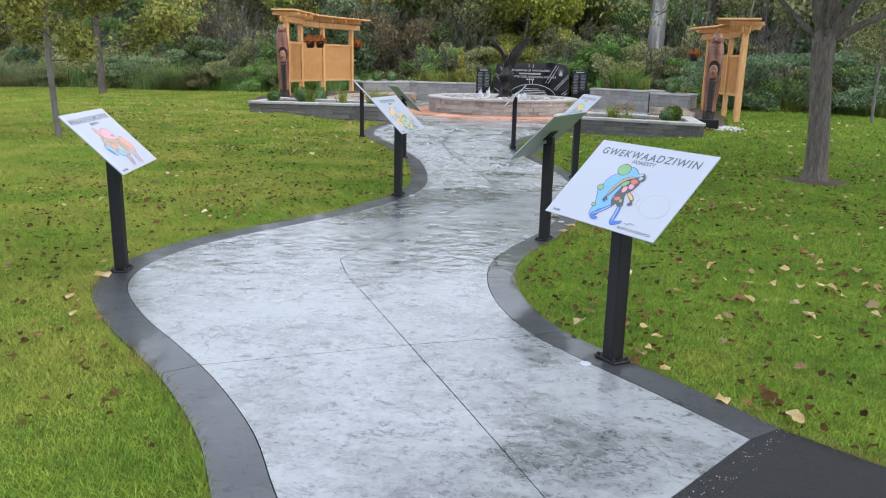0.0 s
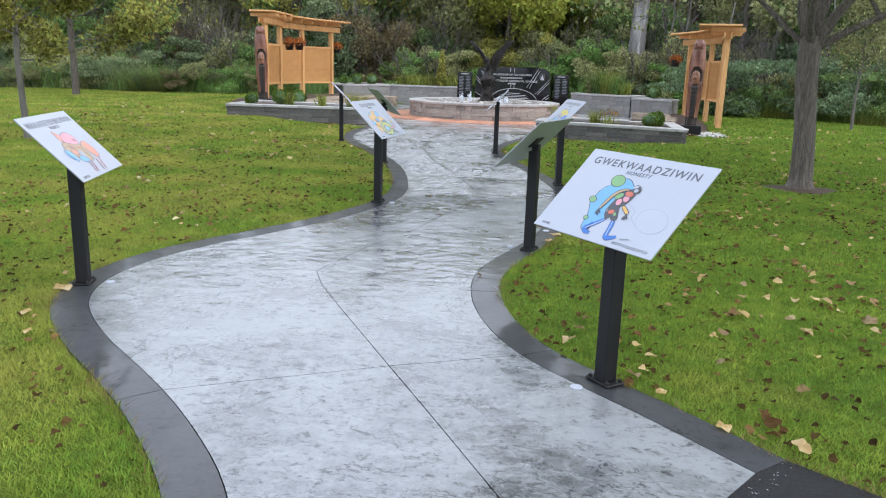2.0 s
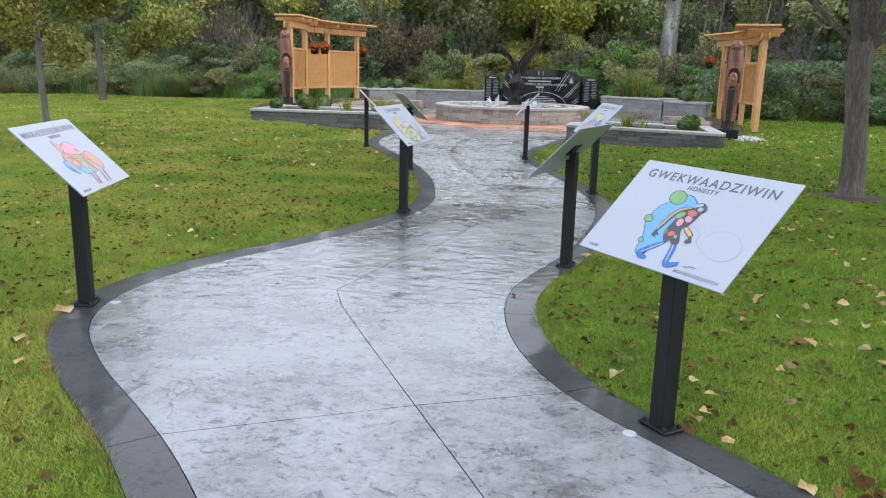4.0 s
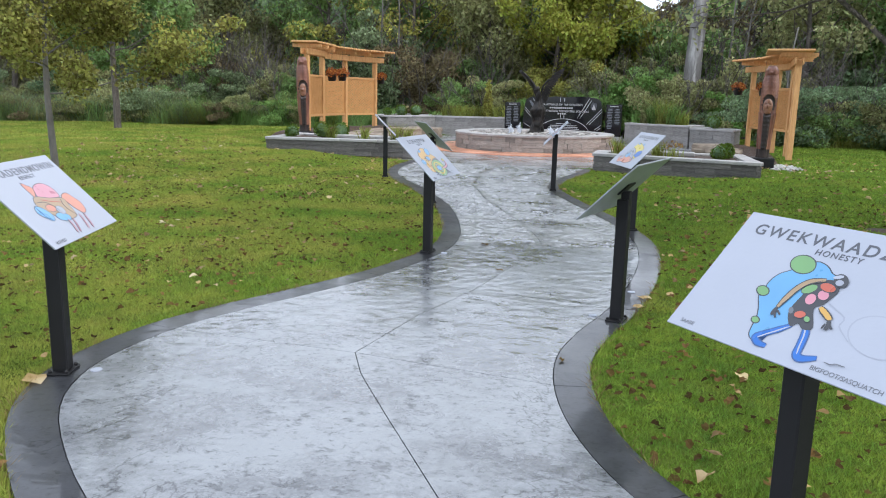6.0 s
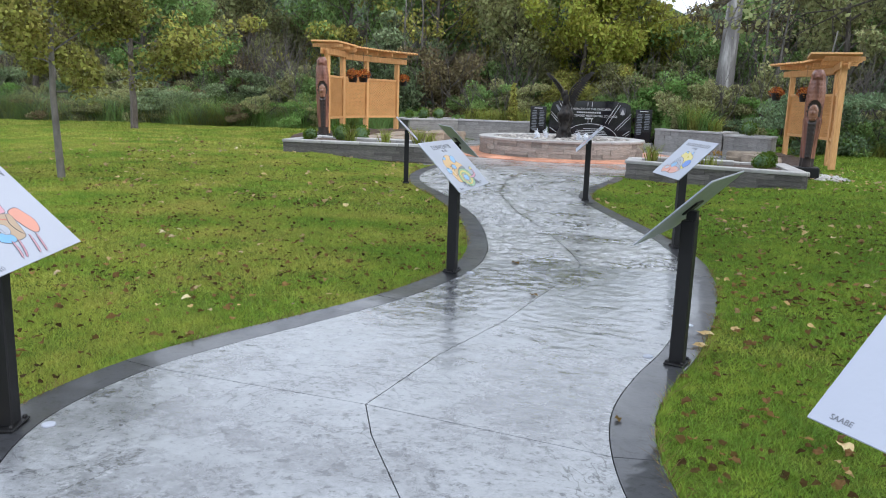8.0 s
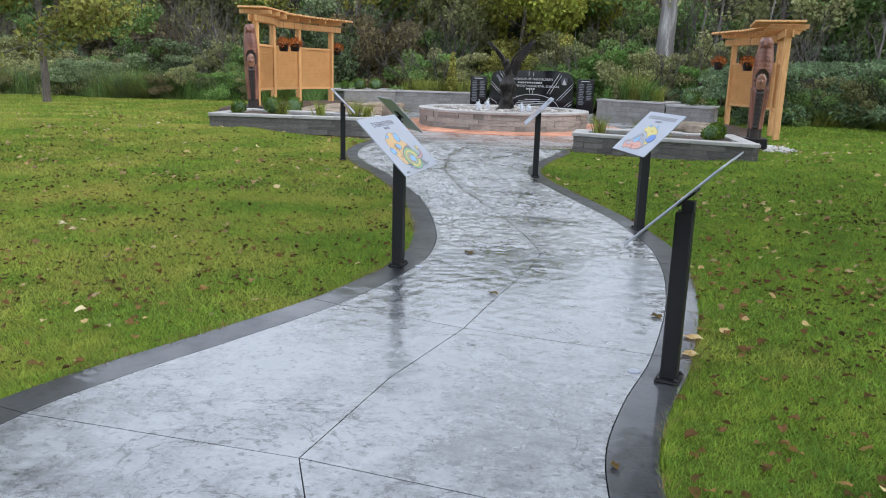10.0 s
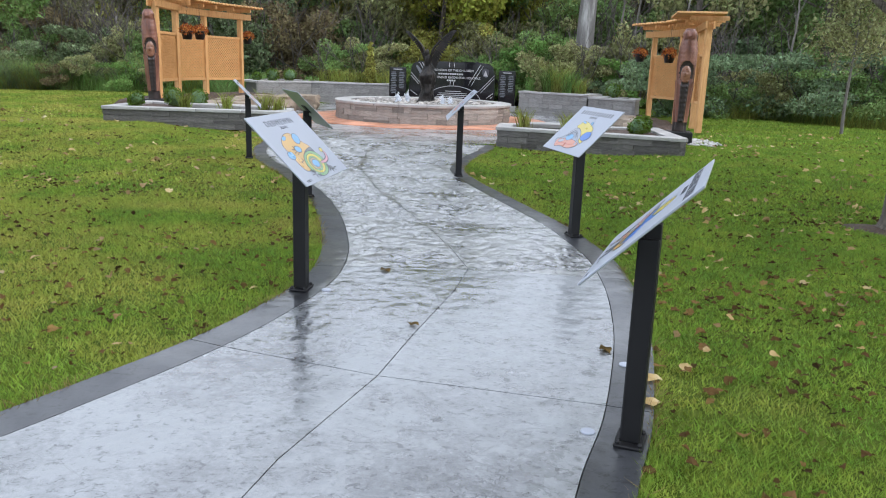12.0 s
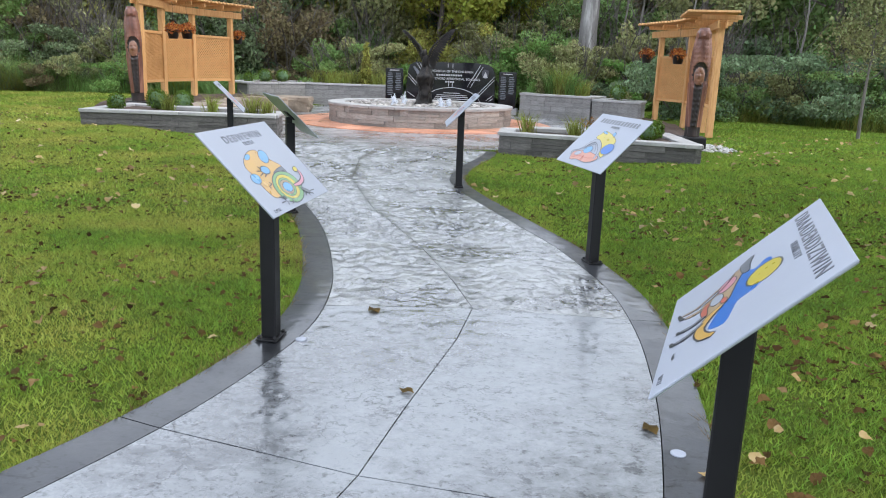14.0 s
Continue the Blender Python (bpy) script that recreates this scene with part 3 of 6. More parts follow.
def stroke(pts, w):
    p = np.array(pts, float)
    t = np.gradient(p, axis=0)
    t /= np.linalg.norm(t, axis=1)[:, None]
    nn = np.stack([-t[:, 1], t[:, 0]], 1) * w / 2
    taper = np.interp(np.linspace(0, 1, len(p)), [0, 0.2, 0.8, 1], [0.6, 1, 1, 0.6])[:, None]
    return [tuple(q) for q in np.concatenate([p + nn * taper, (p - nn * taper)[::-1]])]


PW, PH = 0.866, 0.547


def sign(x, y, turn, mid, title, sub, art, label, foot=(), width=0.73):
    ob = thing("interpretive_sign", pose(x, y, 0, 0, 0, turn), label, "sign", "teaching signs along the walk")
    part("post", box(0.084, 0.084, mid - 0.095, 0.006, (0, 0, (mid - 0.095) / 2 + 0.012)), BLACK, ob)
    part("base_plate", box(0.17, 0.12, 0.012, 0.003, (0, 0, 0.008)), BLACK, ob)
    for bx in (-0.065, 0.065):
        for by in (-0.045, 0.045):
            part("bolt", lathe([(0.011, 0.012), (0.011, 0.022), (0.006, 0.03)], 6), BLACK, ob, m=pose(bx, by, 0))
    tilt = pose(0, 0, mid, 45, 0, 0)
    part("bracket", box(0.16, 0.11, 0.012, 0.003, (0, 0, -0.0128)), BLACK, ob, m=tilt)
    part("gusset", box(0.06, 0.06, 0.09, 0.003, (0, 0.012, mid - 0.07)), BLACK, ob)
    panel = part("panel", box(PW, PH, 0.006, 0.0015), WHITE, ob, "white printed panel", m=tilt)
    part("panel_back", box(PW - 0.006, PH - 0.006, 0.003, 0, (0, 0, -0.0048)), BACK, panel)
    up = 0.0036
    ink = INK_TITLE
    if title:
        lettering(title, 0.066, ink, panel, pose(0.0, 0.2, up), "title", width, 0.0006, 1.22)
    if sub:
        lettering(sub, 0.033, ink, panel, pose(0.0, 0.156, up), "subtitle", 0.0215 * len(sub) + 0.02, 0.0003, 1.2)
    for i, (poly, col) in enumerate(art):
        part("artwork", flat(poly, 0), col, panel, m=pose(0, 0, up - 0.0006 + 0.0001 * i))
    for text, fx, fy, size in foot:
        lettering(text, size, INK_GREY, panel, pose(fx, fy, up), "caption")
    return ob


def grown(poly, w):
    """The polygon widened by w all round."""
    p = np.array(poly, float)
    t = np.roll(p, -1, 0) - np.roll(p, 1, 0)
    t /= np.linalg.norm(t, axis=1)[:, None] + 1e-9
    turn = ((p[:, 0] * np.roll(p[:, 1], -1)) - (np.roll(p[:, 0], -1) * p[:, 1])).sum()
    nn = np.stack([t[:, 1], -t[:, 0]], 1) * (1 if turn > 0 else -1)
    return [tuple(q) for q in p + nn * w]


def inked(pts, col, edge=0.004, ink=None):
    """A smooth closed shape in one colour with a drawn outline."""
    p = np.array([*pts[-2:], *pts, *pts[:2]], float)
    out = []
    for a, b, c, d in zip(p[1:], p[2:], p[3:], p[4:]):
        for s in (0.0, 0.33, 0.67):
            out.append(tuple(0.5 * (2 * b + (c - a) * s + (2 * a - 5 * b + 4 * c - d) * s * s + (3 * b - 3 * c + d - a) * s ** 3)))
    out = out[:3 * len(pts)]
    return ([(grown(out, edge), ink or INK)] if edge else []) + [(out, col)]


def inked_oval(cx, cy, rx, ry, turn, col, edge=0.004):
    return ([(oval(cx, cy, rx + edge, ry + edge, turn), INK)] if edge else []) + [(oval(cx, cy, rx, ry, turn), col)]


def line(pts, w, col, edge=0.0, ink=None):
    p = spline(pts, 4)
    return ([(stroke(p, w + 2 * edge), ink or INK)] if edge else []) + [(stroke(p, w), col)]


honesty = []
honesty += inked_oval(0.284, -0.083, 0.102, 0.070, 2.93, INK_PALE, 0)
honesty += inked_oval(0.284, -0.083, 0.096, 0.066, 2.95, WHITE, 0)
honesty += line([(0.209, -0.126), (0.156, -0.087), (0.152, -0.053), (0.075, -0.018)], 0.005, INK_PALE, 0, INK)
honesty += inked([(-0.119, 0.063), (-0.148, 0.039), (-0.163, 0.004), (-0.161, -0.036), (-0.163, -0.062), (-0.134, -0.104), (-0.114, -0.142), (-0.107, -0.177), (-0.097, -0.210), (-0.073, -0.223), (-0.057, -0.191), (-0.006, -0.144), (0.003, -0.105), (-0.004, -0.029), (0.014, 0.036), (0.050, 0.076), (0.022, 0.087), (-0.014, 0.112), (-0.061, 0.116)], SKYBLUE, 0.004)
honesty += inked_oval(-0.095, 0.097, 0.048, 0.034, 2.85, GREEN, 0.004)
honesty += inked_oval(-0.163, -0.041, 0.025, 0.016, 2.80, GREEN, 0.004)
honesty += inked_oval(-0.113, -0.154, 0.015, 0.010, 2.80, GREEN, 0.004)
honesty += line([(0.017, -0.131), (-0.015, -0.162), (-0.050, -0.191), (-0.071, -0.212), (-0.049, -0.229), (-0.016, -0.231)], 0.017, BLUE, 0.005, NAVY)
honesty += line([(0.016, -0.136), (-0.013, -0.164), (-0.043, -0.192), (-0.063, -0.212)], 0.005, WHITE, 0, INK)
honesty += line([(0.058, -0.112), (0.076, -0.147), (0.087, -0.190), (0.094, -0.222), (0.116, -0.231), (0.160, -0.212)], 0.02, BLUE, 0.005, NAVY)
honesty += line([(0.060, -0.117), (0.076, -0.153), (0.087, -0.196), (0.095, -0.221)], 0.005, WHITE, 0, INK)
honesty += inked([(-0.019, -0.009), (-0.013, 0.035), (0.019, 0.060), (0.059, 0.063), (0.082, 0.031), (0.074, -0.009), (0.062, -0.036), (0.047, -0.056), (0.086, -0.120), (0.059, -0.135), (0.032, -0.120), (0.014, -0.138), (-0.020, -0.100), (-0.026, -0.060)], INK, 0)
honesty += inked_oval(-0.020, -0.082, 0.014, 0.008, 2.20, INK_GREY, 0)
honesty += inked_oval(-0.012, 0.011, 0.025, 0.016, -2.44, GREEN, 0.002)
honesty += inked_oval(0.015, -0.024, 0.021, 0.017, 2.02, PINK, 0.003)
honesty += inked_oval(0.045, 0.002, 0.021, 0.016, 2.52, PINK, 0.003)
honesty += inked_oval(0.042, 0.033, 0.028, 0.015, 2.97, RED, 0.003)
honesty += inked_oval(0.018, -0.088, 0.019, 0.013, -2.99, RED, 0.003)
honesty += inked_oval(0.050, -0.097, 0.012, 0.008, 2.44, GREEN, 0.002)
honesty += line([(0.020, 0.058), (-0.026, 0.038), (-0.051, 0.004), (-0.063, -0.040), (-0.070, -0.085)], 0.017, TAN, 0.004, INK)
honesty += line([(0.012, 0.053), (-0.024, 0.027), (-0.043, -0.007), (-0.055, -0.048), (-0.066, -0.079)], 0.003, INK, 0, INK)
honesty += line([(-0.070, -0.085), (-0.072, -0.104), (-0.071, -0.120)], 0.013, INK, 0, INK)
honesty += line([(-0.071, -0.098), (-0.062, -0.113), (-0.052, -0.126)], 0.007, INK, 0, INK)
honesty += line([(-0.066, -0.096), (-0.053, -0.104), (-0.043, -0.111)], 0.007, INK, 0, INK)
honesty += line([(0.064, -0.043), (0.097, -0.062), (0.121, -0.077)], 0.016, AMBER, 0.004, INK)
honesty += line([(0.117, -0.078), (0.125, -0.096), (0.125, -0.115)], 0.014, INK, 0, INK)
honesty += line([(0.123, -0.088), (0.134, -0.099), (0.144, -0.106)], 0.008, INK, 0, INK)
honesty += line([(0.114, -0.094), (0.113, -0.106), (0.113, -0.114)], 0.006, INK, 0, INK)
honesty += inked_oval(0.068, 0.068, 0.031, 0.021, 2.47, INK, 0)
honesty += inked_oval(0.052, 0.079, 0.017, 0.007, -2.74, WHITE, 0)
honesty += inked_oval(0.068, 0.059, 0.014, 0.011, 2.97, INK_PALE, 0)
honesty += line([(0.189, -0.217), (0.210, -0.218), (0.225, -0.211), (0.254, -0.210)], 0.004, INK_GREY, 0, INK)
respect = []
respect += inked([(-0.128, 0.127), (-0.098, 0.108), (-0.069, 0.078), (-0.130, 0.026), (-0.133, 0.059), (-0.134, 0.096)], SALMON, 0.004)
respect += inked([(-0.053, 0.086), (0.016, 0.101), (0.075, 0.091), (0.115, 0.057), (0.116, 0.018), (0.094, -0.008), (-0.007, 0.001), (-0.097, 0.021), (-0.086, 0.052)], PINK, 0.004)
respect += inked([(0.137, -0.005), (0.206, -0.001), (0.231, -0.038), (0.250, -0.084), (0.221, -0.135), (0.169, -0.146), (0.136, -0.106), (0.121, -0.059), (0.110, -0.031)], SALMON, 0.004)
respect += inked([(-0.137, 0.029), (-0.011, -0.002), (0.112, -0.023), (0.105, -0.069), (0.094, -0.110), (0.062, -0.150), (-0.075, -0.152), (-0.121, -0.115), (-0.173, -0.065), (-0.193, -0.013)], TAN, 0.004)
respect += inked([(-0.226, -0.023), (-0.175, -0.047), (-0.153, -0.102), (-0.190, -0.131), (-0.230, -0.104), (-0.260, -0.063)], SKYBLUE, 0.004)
respect += inked_oval(-0.099, -0.059, 0.043, 0.024, 3.08, SALMON, 0.003)
respect += inked_oval(-0.069, -0.128, 0.064, 0.028, 2.96, SKYBLUE, 0.003)
respect += inked_oval(-0.028, -0.086, 0.038, 0.029, -3.10, INK_PALE, 0.002)
respect += line([(-0.178, -0.006), (-0.097, -0.016), (-0.052, -0.059), (-0.044, -0.106)], 0.004, INK, 0, INK)
respect += line([(0.084, -0.023), (0.052, -0.063), (0.053, -0.102), (0.076, -0.138)], 0.004, INK, 0, INK)
respect += line([(-0.108, 0.004), (-0.029, -0.023), (0.063, -0.045)], 0.006, RED, 0, INK)
respect += line([(-0.226, -0.023), (-0.229, -0.061), (-0.220, -0.099), (-0.189, -0.127)], 0.005, NAVY, 0, INK)
respect += line([(-0.054, -0.149), (-0.071, -0.201), (-0.095, -0.240)], 0.009, PINK, 0.004, INK)
respect += line([(-0.003, -0.152), (-0.033, -0.206), (-0.063, -0.242)], 0.009, PINK, 0.004, INK)
respect += line([(0.103, -0.146), (0.078, -0.203), (0.052, -0.244)], 0.009, PINK, 0.004, INK)
respect += line([(0.156, -0.151), (0.130, -0.209), (0.107, -0.248)], 0.009, PINK, 0.004, INK)
truth = []
truth += inked([(-0.205, 0.070), (-0.100, 0.105), (-0.006, 0.105), (0.015, 0.066), (0.076, 0.018), (0.129, -0.028), (0.067, -0.075), (-0.064, -0.071), (-0.142, -0.140), (-0.174, -0.185), (-0.241, -0.179), (-0.263, -0.136), (-0.265, -0.089), (-0.257, -0.031), (-0.262, 0.023)], AMBER, 0.004)
truth += inked_oval(-0.153, 0.078, 0.041, 0.013, -2.90, SKYBLUE, 0.002)
truth += inked_oval(0.024, 0.056, 0.061, 0.035, -2.73, SKYBLUE, 0.004)
truth += inked_oval(-0.265, -0.052, 0.049, 0.029, -3.01, SKYBLUE, 0.004)
truth += line([(-0.026, -0.058), (0.064, -0.047), (0.122, -0.047), (0.112, -0.097)], 0.02, INK_GREY, 0.004, INK)
truth += inked_oval(-0.002, -0.153, 0.169, 0.096, -3.01, GREEN, 0.006)
truth += inked_oval(-0.007, -0.152, 0.124, 0.076, -3.01, YELLOW, 0.003)
truth += inked_oval(-0.016, -0.153, 0.092, 0.057, -3.00, GREEN, 0.003)
truth += inked_oval(-0.022, -0.153, 0.075, 0.044, -3.00, TAN, 0.003)
truth += inked_oval(-0.015, -0.154, 0.053, 0.029, -3.06, SKYBLUE, 0.004)
truth += inked_oval(-0.093, -0.022, 0.046, 0.023, -3.14, SKYBLUE, 0.006)
truth += line([(-0.128, -0.014), (-0.139, 0.001), (-0.142, 0.011)], 0.006, INK, 0, INK)
truth += line([(-0.142, -0.021), (-0.170, -0.016), (-0.189, -0.013)], 0.006, INK, 0, INK)
truth += line([(-0.141, -0.035), (-0.177, -0.041), (-0.198, -0.046)], 0.006, INK, 0, INK)
truth += line([(-0.115, -0.042), (-0.140, -0.053), (-0.160, -0.059)], 0.006, INK, 0, INK)
truth += line([(-0.171, -0.093), (-0.160, -0.108), (-0.203, -0.115), (-0.202, -0.130)], 0.006, INK, 0, INK)
truth += line([(0.073, -0.161), (0.163, -0.160), (0.238, -0.142), (0.272, -0.110), (0.276, -0.085)], 0.018, PINK, 0.007, INK)
truth += inked_oval(0.256, -0.074, 0.029, 0.015, -2.91, YELLOW, 0.004)
truth += line([(-0.155, -0.189), (-0.153, -0.209), (-0.154, -0.228)], 0.03, INK, 0, INK)
truth += inked_oval(-0.146, -0.220, 0.024, 0.008, -3.11, INK_PALE, 0)
truth += line([(-0.172, -0.205), (-0.191, -0.194), (-0.208, -0.186)], 0.006, INK, 0, INK)
truth += line([(-0.176, -0.221), (-0.210, -0.222), (-0.233, -0.222)], 0.006, INK, 0, INK)
truth += line([(-0.159, -0.234), (-0.173, -0.241), (-0.173, -0.247)], 0.006, INK, 0, INK)
truth += line([(-0.095, -0.223), (-0.102, -0.241), (-0.134, -0.249)], 0.006, INK, 0, INK)
truth += line([(0.117, -0.192), (0.152, -0.213), (0.183, -0.230)], 0.024, INK_GREY, 0.004, INK)
truth += line([(0.193, -0.225), (0.231, -0.226), (0.256, -0.227)], 0.006, INK, 0, INK)
truth += line([(0.181, -0.234), (0.202, -0.244), (0.205, -0.253)], 0.006, INK, 0, INK)
truth += line([(0.157, -0.234), (0.148, -0.246), (0.153, -0.256)], 0.006, INK, 0, INK)
truth += line([(0.132, -0.226), (0.108, -0.234), (0.107, -0.243)], 0.006, INK, 0, INK)
humility = []
humility += inked([(-0.111, 0.087), (-0.138, 0.065), (-0.109, 0.032), (-0.178, -0.014), (-0.086, -0.038), (0.035, -0.068), (0.161, -0.112), (0.204, -0.106), (0.230, -0.064), (0.164, -0.041), (0.104, -0.024), (0.101, 0.020), (0.077, 0.054), (0.052, 0.061), (0.004, 0.082)], BLUE, 0)
humility += inked_oval(-0.003, 0.060, 0.080, 0.054, 3.13, YELLOW, 0.006)
humility += line([(-0.180, -0.012), (-0.140, -0.049), (-0.098, -0.087), (-0.070, -0.124), (-0.057, -0.166), (-0.087, -0.209)], 0.018, TAN, 0.004, INK)
humility += line([(-0.217, -0.030), (-0.165, -0.082), (-0.130, -0.133), (-0.111, -0.175), (-0.138, -0.224)], 0.01, TAN, 0.004, INK)
humility += inked([(-0.207, -0.001), (-0.227, -0.034), (-0.140, -0.074), (-0.102, -0.107), (-0.074, -0.145), (0.017, -0.144), (0.077, -0.108), (0.055, -0.076), (0.018, -0.052), (-0.077, -0.034)], TAN, 0.004)
humility += inked([(-0.286, 0.029), (-0.268, -0.002), (-0.245, -0.015), (-0.158, -0.008), (-0.137, 0.012), (-0.212, 0.016)], INK_GREY, 0.004)
humility += inked_oval(-0.135, -0.061, 0.049, 0.029, 2.89, PINK, 0.004)
humility += inked_oval(-0.044, -0.095, 0.045, 0.021, -3.10, INK_PALE, 0.003)
humility += inked_oval(0.012, -0.069, 0.027, 0.010, -3.00, RED, 0.003)
humility += line([(0.055, -0.076), (0.077, -0.108), (0.129, -0.135), (0.175, -0.142), (0.233, -0.126), (0.269, -0.095)], 0.028, AMBER, 0.006, INK)
humility += line([(-0.057, -0.124), (-0.017, -0.136), (0.054, -0.131)], 0.02, RED, 0.003, INK)
humility += line([(0.045, -0.130), (0.060, -0.171), (0.037, -0.221)], 0.014, INK_GREY, 0.005, INK)
humility += line([(0.106, -0.135), (0.132, -0.181), (0.124, -0.235)], 0.014, INK_GREY, 0.005, INK)
humility += line([(-0.087, -0.209), (-0.101, -0.223), (-0.163, -0.237)], 0.014, INK, 0, INK)
humility += line([(0.041, -0.212), (0.041, -0.222), (0.018, -0.225)], 0.012, INK, 0, INK)
humility += line([(0.118, -0.225), (0.123, -0.236), (0.095, -0.240)], 0.012, INK, 0, INK)
humility += line([(-0.198, -0.035), (-0.126, -0.074), (-0.093, -0.116), (-0.076, -0.166)], 0.004, INK, 0, INK)
humility += line([(0.216, -0.217), (0.231, -0.220), (0.256, -0.220)], 0.006, INK, 0, INK)
love = []
love += inked([(-0.132, 0.026), (-0.115, 0.063), (-0.101, 0.096), (-0.038, 0.100), (0.122, 0.065), (0.215, 0.022), (0.202, -0.042), (0.225, -0.140), (0.081, -0.080), (0.040, -0.027)], YELLOW, 0.003)
love += inked_oval(-0.064, 0.088, 0.047, 0.009, 2.99, SKYBLUE, 0.003)
love += inked_oval(0.092, 0.089, 0.026, 0.015, 2.60, SKYBLUE, 0.003)
love += inked_oval(0.201, -0.056, 0.083, 0.052, 3.11, BLUE, 0.003)
love += inked([(-0.215, -0.230), (-0.269, -0.160), (-0.157, -0.128), (-0.023, -0.121), (0.175, -0.144), (0.167, -0.189), (0.049, -0.221), (-0.114, -0.213)], SALMON, 0.004)
love += inked_oval(-0.072, -0.104, 0.063, 0.036, -3.09, SKYBLUE, 0.003)
love += inked_oval(-0.178, -0.158, 0.049, 0.020, -2.95, WHITE, 0.003)
love += line([(-0.172, -0.100), (-0.143, -0.044), (-0.080, -0.004), (0.035, -0.038), (0.114, -0.099), (0.148, -0.168)], 0.03, INK_PALE, 0.005, INK)
love += line([(-0.114, -0.101), (-0.080, -0.049), (-0.021, -0.046), (0.059, -0.108)], 0.006, INK_GREY, 0, INK)
love += line([(-0.215, -0.210), (-0.123, -0.178), (0.029, -0.181), (0.108, -0.165)], 0.008, RED, 0, INK)
love += line([(-0.275, -0.188), (-0.305, -0.151), (-0.222, -0.124), (-0.172, -0.089)], 0.006, INK_GREY, 0, INK)
pale_art = [(oval(0, -0.04, 0.16, 0.11, 0.3, 0.35, 9), SALMON), (oval(0.05, -0.02, 0.08, 0.06, 0.2, 0.2, 4), SKYBLUE)]


def bars(n, w, h, y):
    return [([(-w / 2 + w * (k + 0.12) / n, y - h / 2), (-w / 2 + w * (k + 0.8) / n, y - h / 2), (-w / 2 + w * (k + 0.8) / n, y + h / 2), (-w / 2 + w * (k + 0.12) / n, y + h / 2)], INK_GREY) for k in range(n)]


sign(1.223, 4.035, -50, 0.962, "GWEKWAADZIWIN", "HONESTY", honesty, "white sign with a blue striding figure on black post beside lawn", (("BIGFOOT/SASQUATCH", 0.275, -0.246, 0.0225), ("SAABE", -0.35, -0.246, 0.022)))
sign(-2.382, 4.882, 108, 0.975, "MNAADENDMOWIN", "RESPECT", respect, "white sign with pink and orange animal drawing on black post", (("BUFFALO", -0.32, -0.248, 0.028),), 0.77)
sign(-1.322, 8.812, 86, 0.965, "DEBWEWIN", "TRUTH", truth, "white sign with amber and green turtle drawing on black post", (("TURTLE", -0.333, -0.248, 0.026),), 0.465)
sign(0.6, 6.909, -106, 0.962, "DBAADENDIZIWIN", "HUMILITY", humility, "white sign with blue and yellow wolf drawing on black post", (("WOLF", 0.353, -0.249, 0.022),), 0.75)
sign(0.674, 10.974, -72, 0.975, "", "", bars(13, 0.67, 0.046, 0.203) + bars(7, 0.15, 0.022, 0.154) + love, "white sign with yellow and blue bird drawing on black post")
sign(-0.652, 14.613, -84, 0.985, "", "", bars(10, 0.5, 0.05, PH / 2 - 0.07) + pale_art, "white sign seen almost edge on, black post at walk edge")
sign(-2.222, 12.4, 117, 0.985, "", "", bars(10, 0.5, 0.05, PH / 2 - 0.07) + pale_art, "sign turned away with grey-green back, on black post")
sign(-3.96, 15.5, 108, 0.99, "", "", bars(10, 0.5, 0.05, PH / 2 - 0.07) + pale_art, "thin white sign on black post beside the garden planter")

# ---- recessed path lights ----
for lx, ly in ((1.08, 3.92), (-2.22, 4.95), (0.43, 6.97), (0.7, 7.78), (-1.15, 8.81)):
    d = part("path_marker", lathe([(0.032, -0.01), (0.032, 0.004), (0.027, 0.007)], 20), WHITE, m=pose(lx, ly, 0))
    tagged(d, "small round white marker set in the concrete walk", "path marker", "path markers")

# ---- round fountain ----
FX, FY, FR = -2.42, 25.75, 2.4
fountain = thing("fountain", pose(FX, FY, 0), "round grey stone fountain basin with pale cap", "fountain")
part("basin_core", ring(FR - 0.28, FR - 0.02, 0, 0.43), MORTAR, fountain)
part("basin_floor", lathe([(FR - 0.2, 0.25), (FR - 0.2, 0.3), (0.1, 0.36)], 40), PEBBLE, fountain)


def pebbles(name, spots, sizes, seed, squash=0.6):
    r = np.random.default_rng(seed)
    ico = bmesh.new()
    bmesh.ops.create_icosphere(ico, subdivisions=1, radius=1)
    bv = np.array([v.co for v in ico.verts])
    bf = np.array([[v.index for v in f.verts] for f in ico.faces])
    ico.free()
    V, F = [], []
    for i, (p, s) in enumerate(zip(spots, sizes)):
        a = r.uniform(0, math.tau)
        k = bv * (1 + r.normal(0, 0.12, bv.shape)) * [s * r.uniform(0.8, 1.5), s, s * squash]
        k = np.stack([k[:, 0] * math.cos(a) - k[:, 1] * math.sin(a), k[:, 0] * math.sin(a) + k[:, 1] * math.cos(a), k[:, 2]], 1) + p
        V.append(k)
        F.append(bf + i * len(bv))
    return mesh_of(name, np.concatenate(V), np.concatenate(F), True)


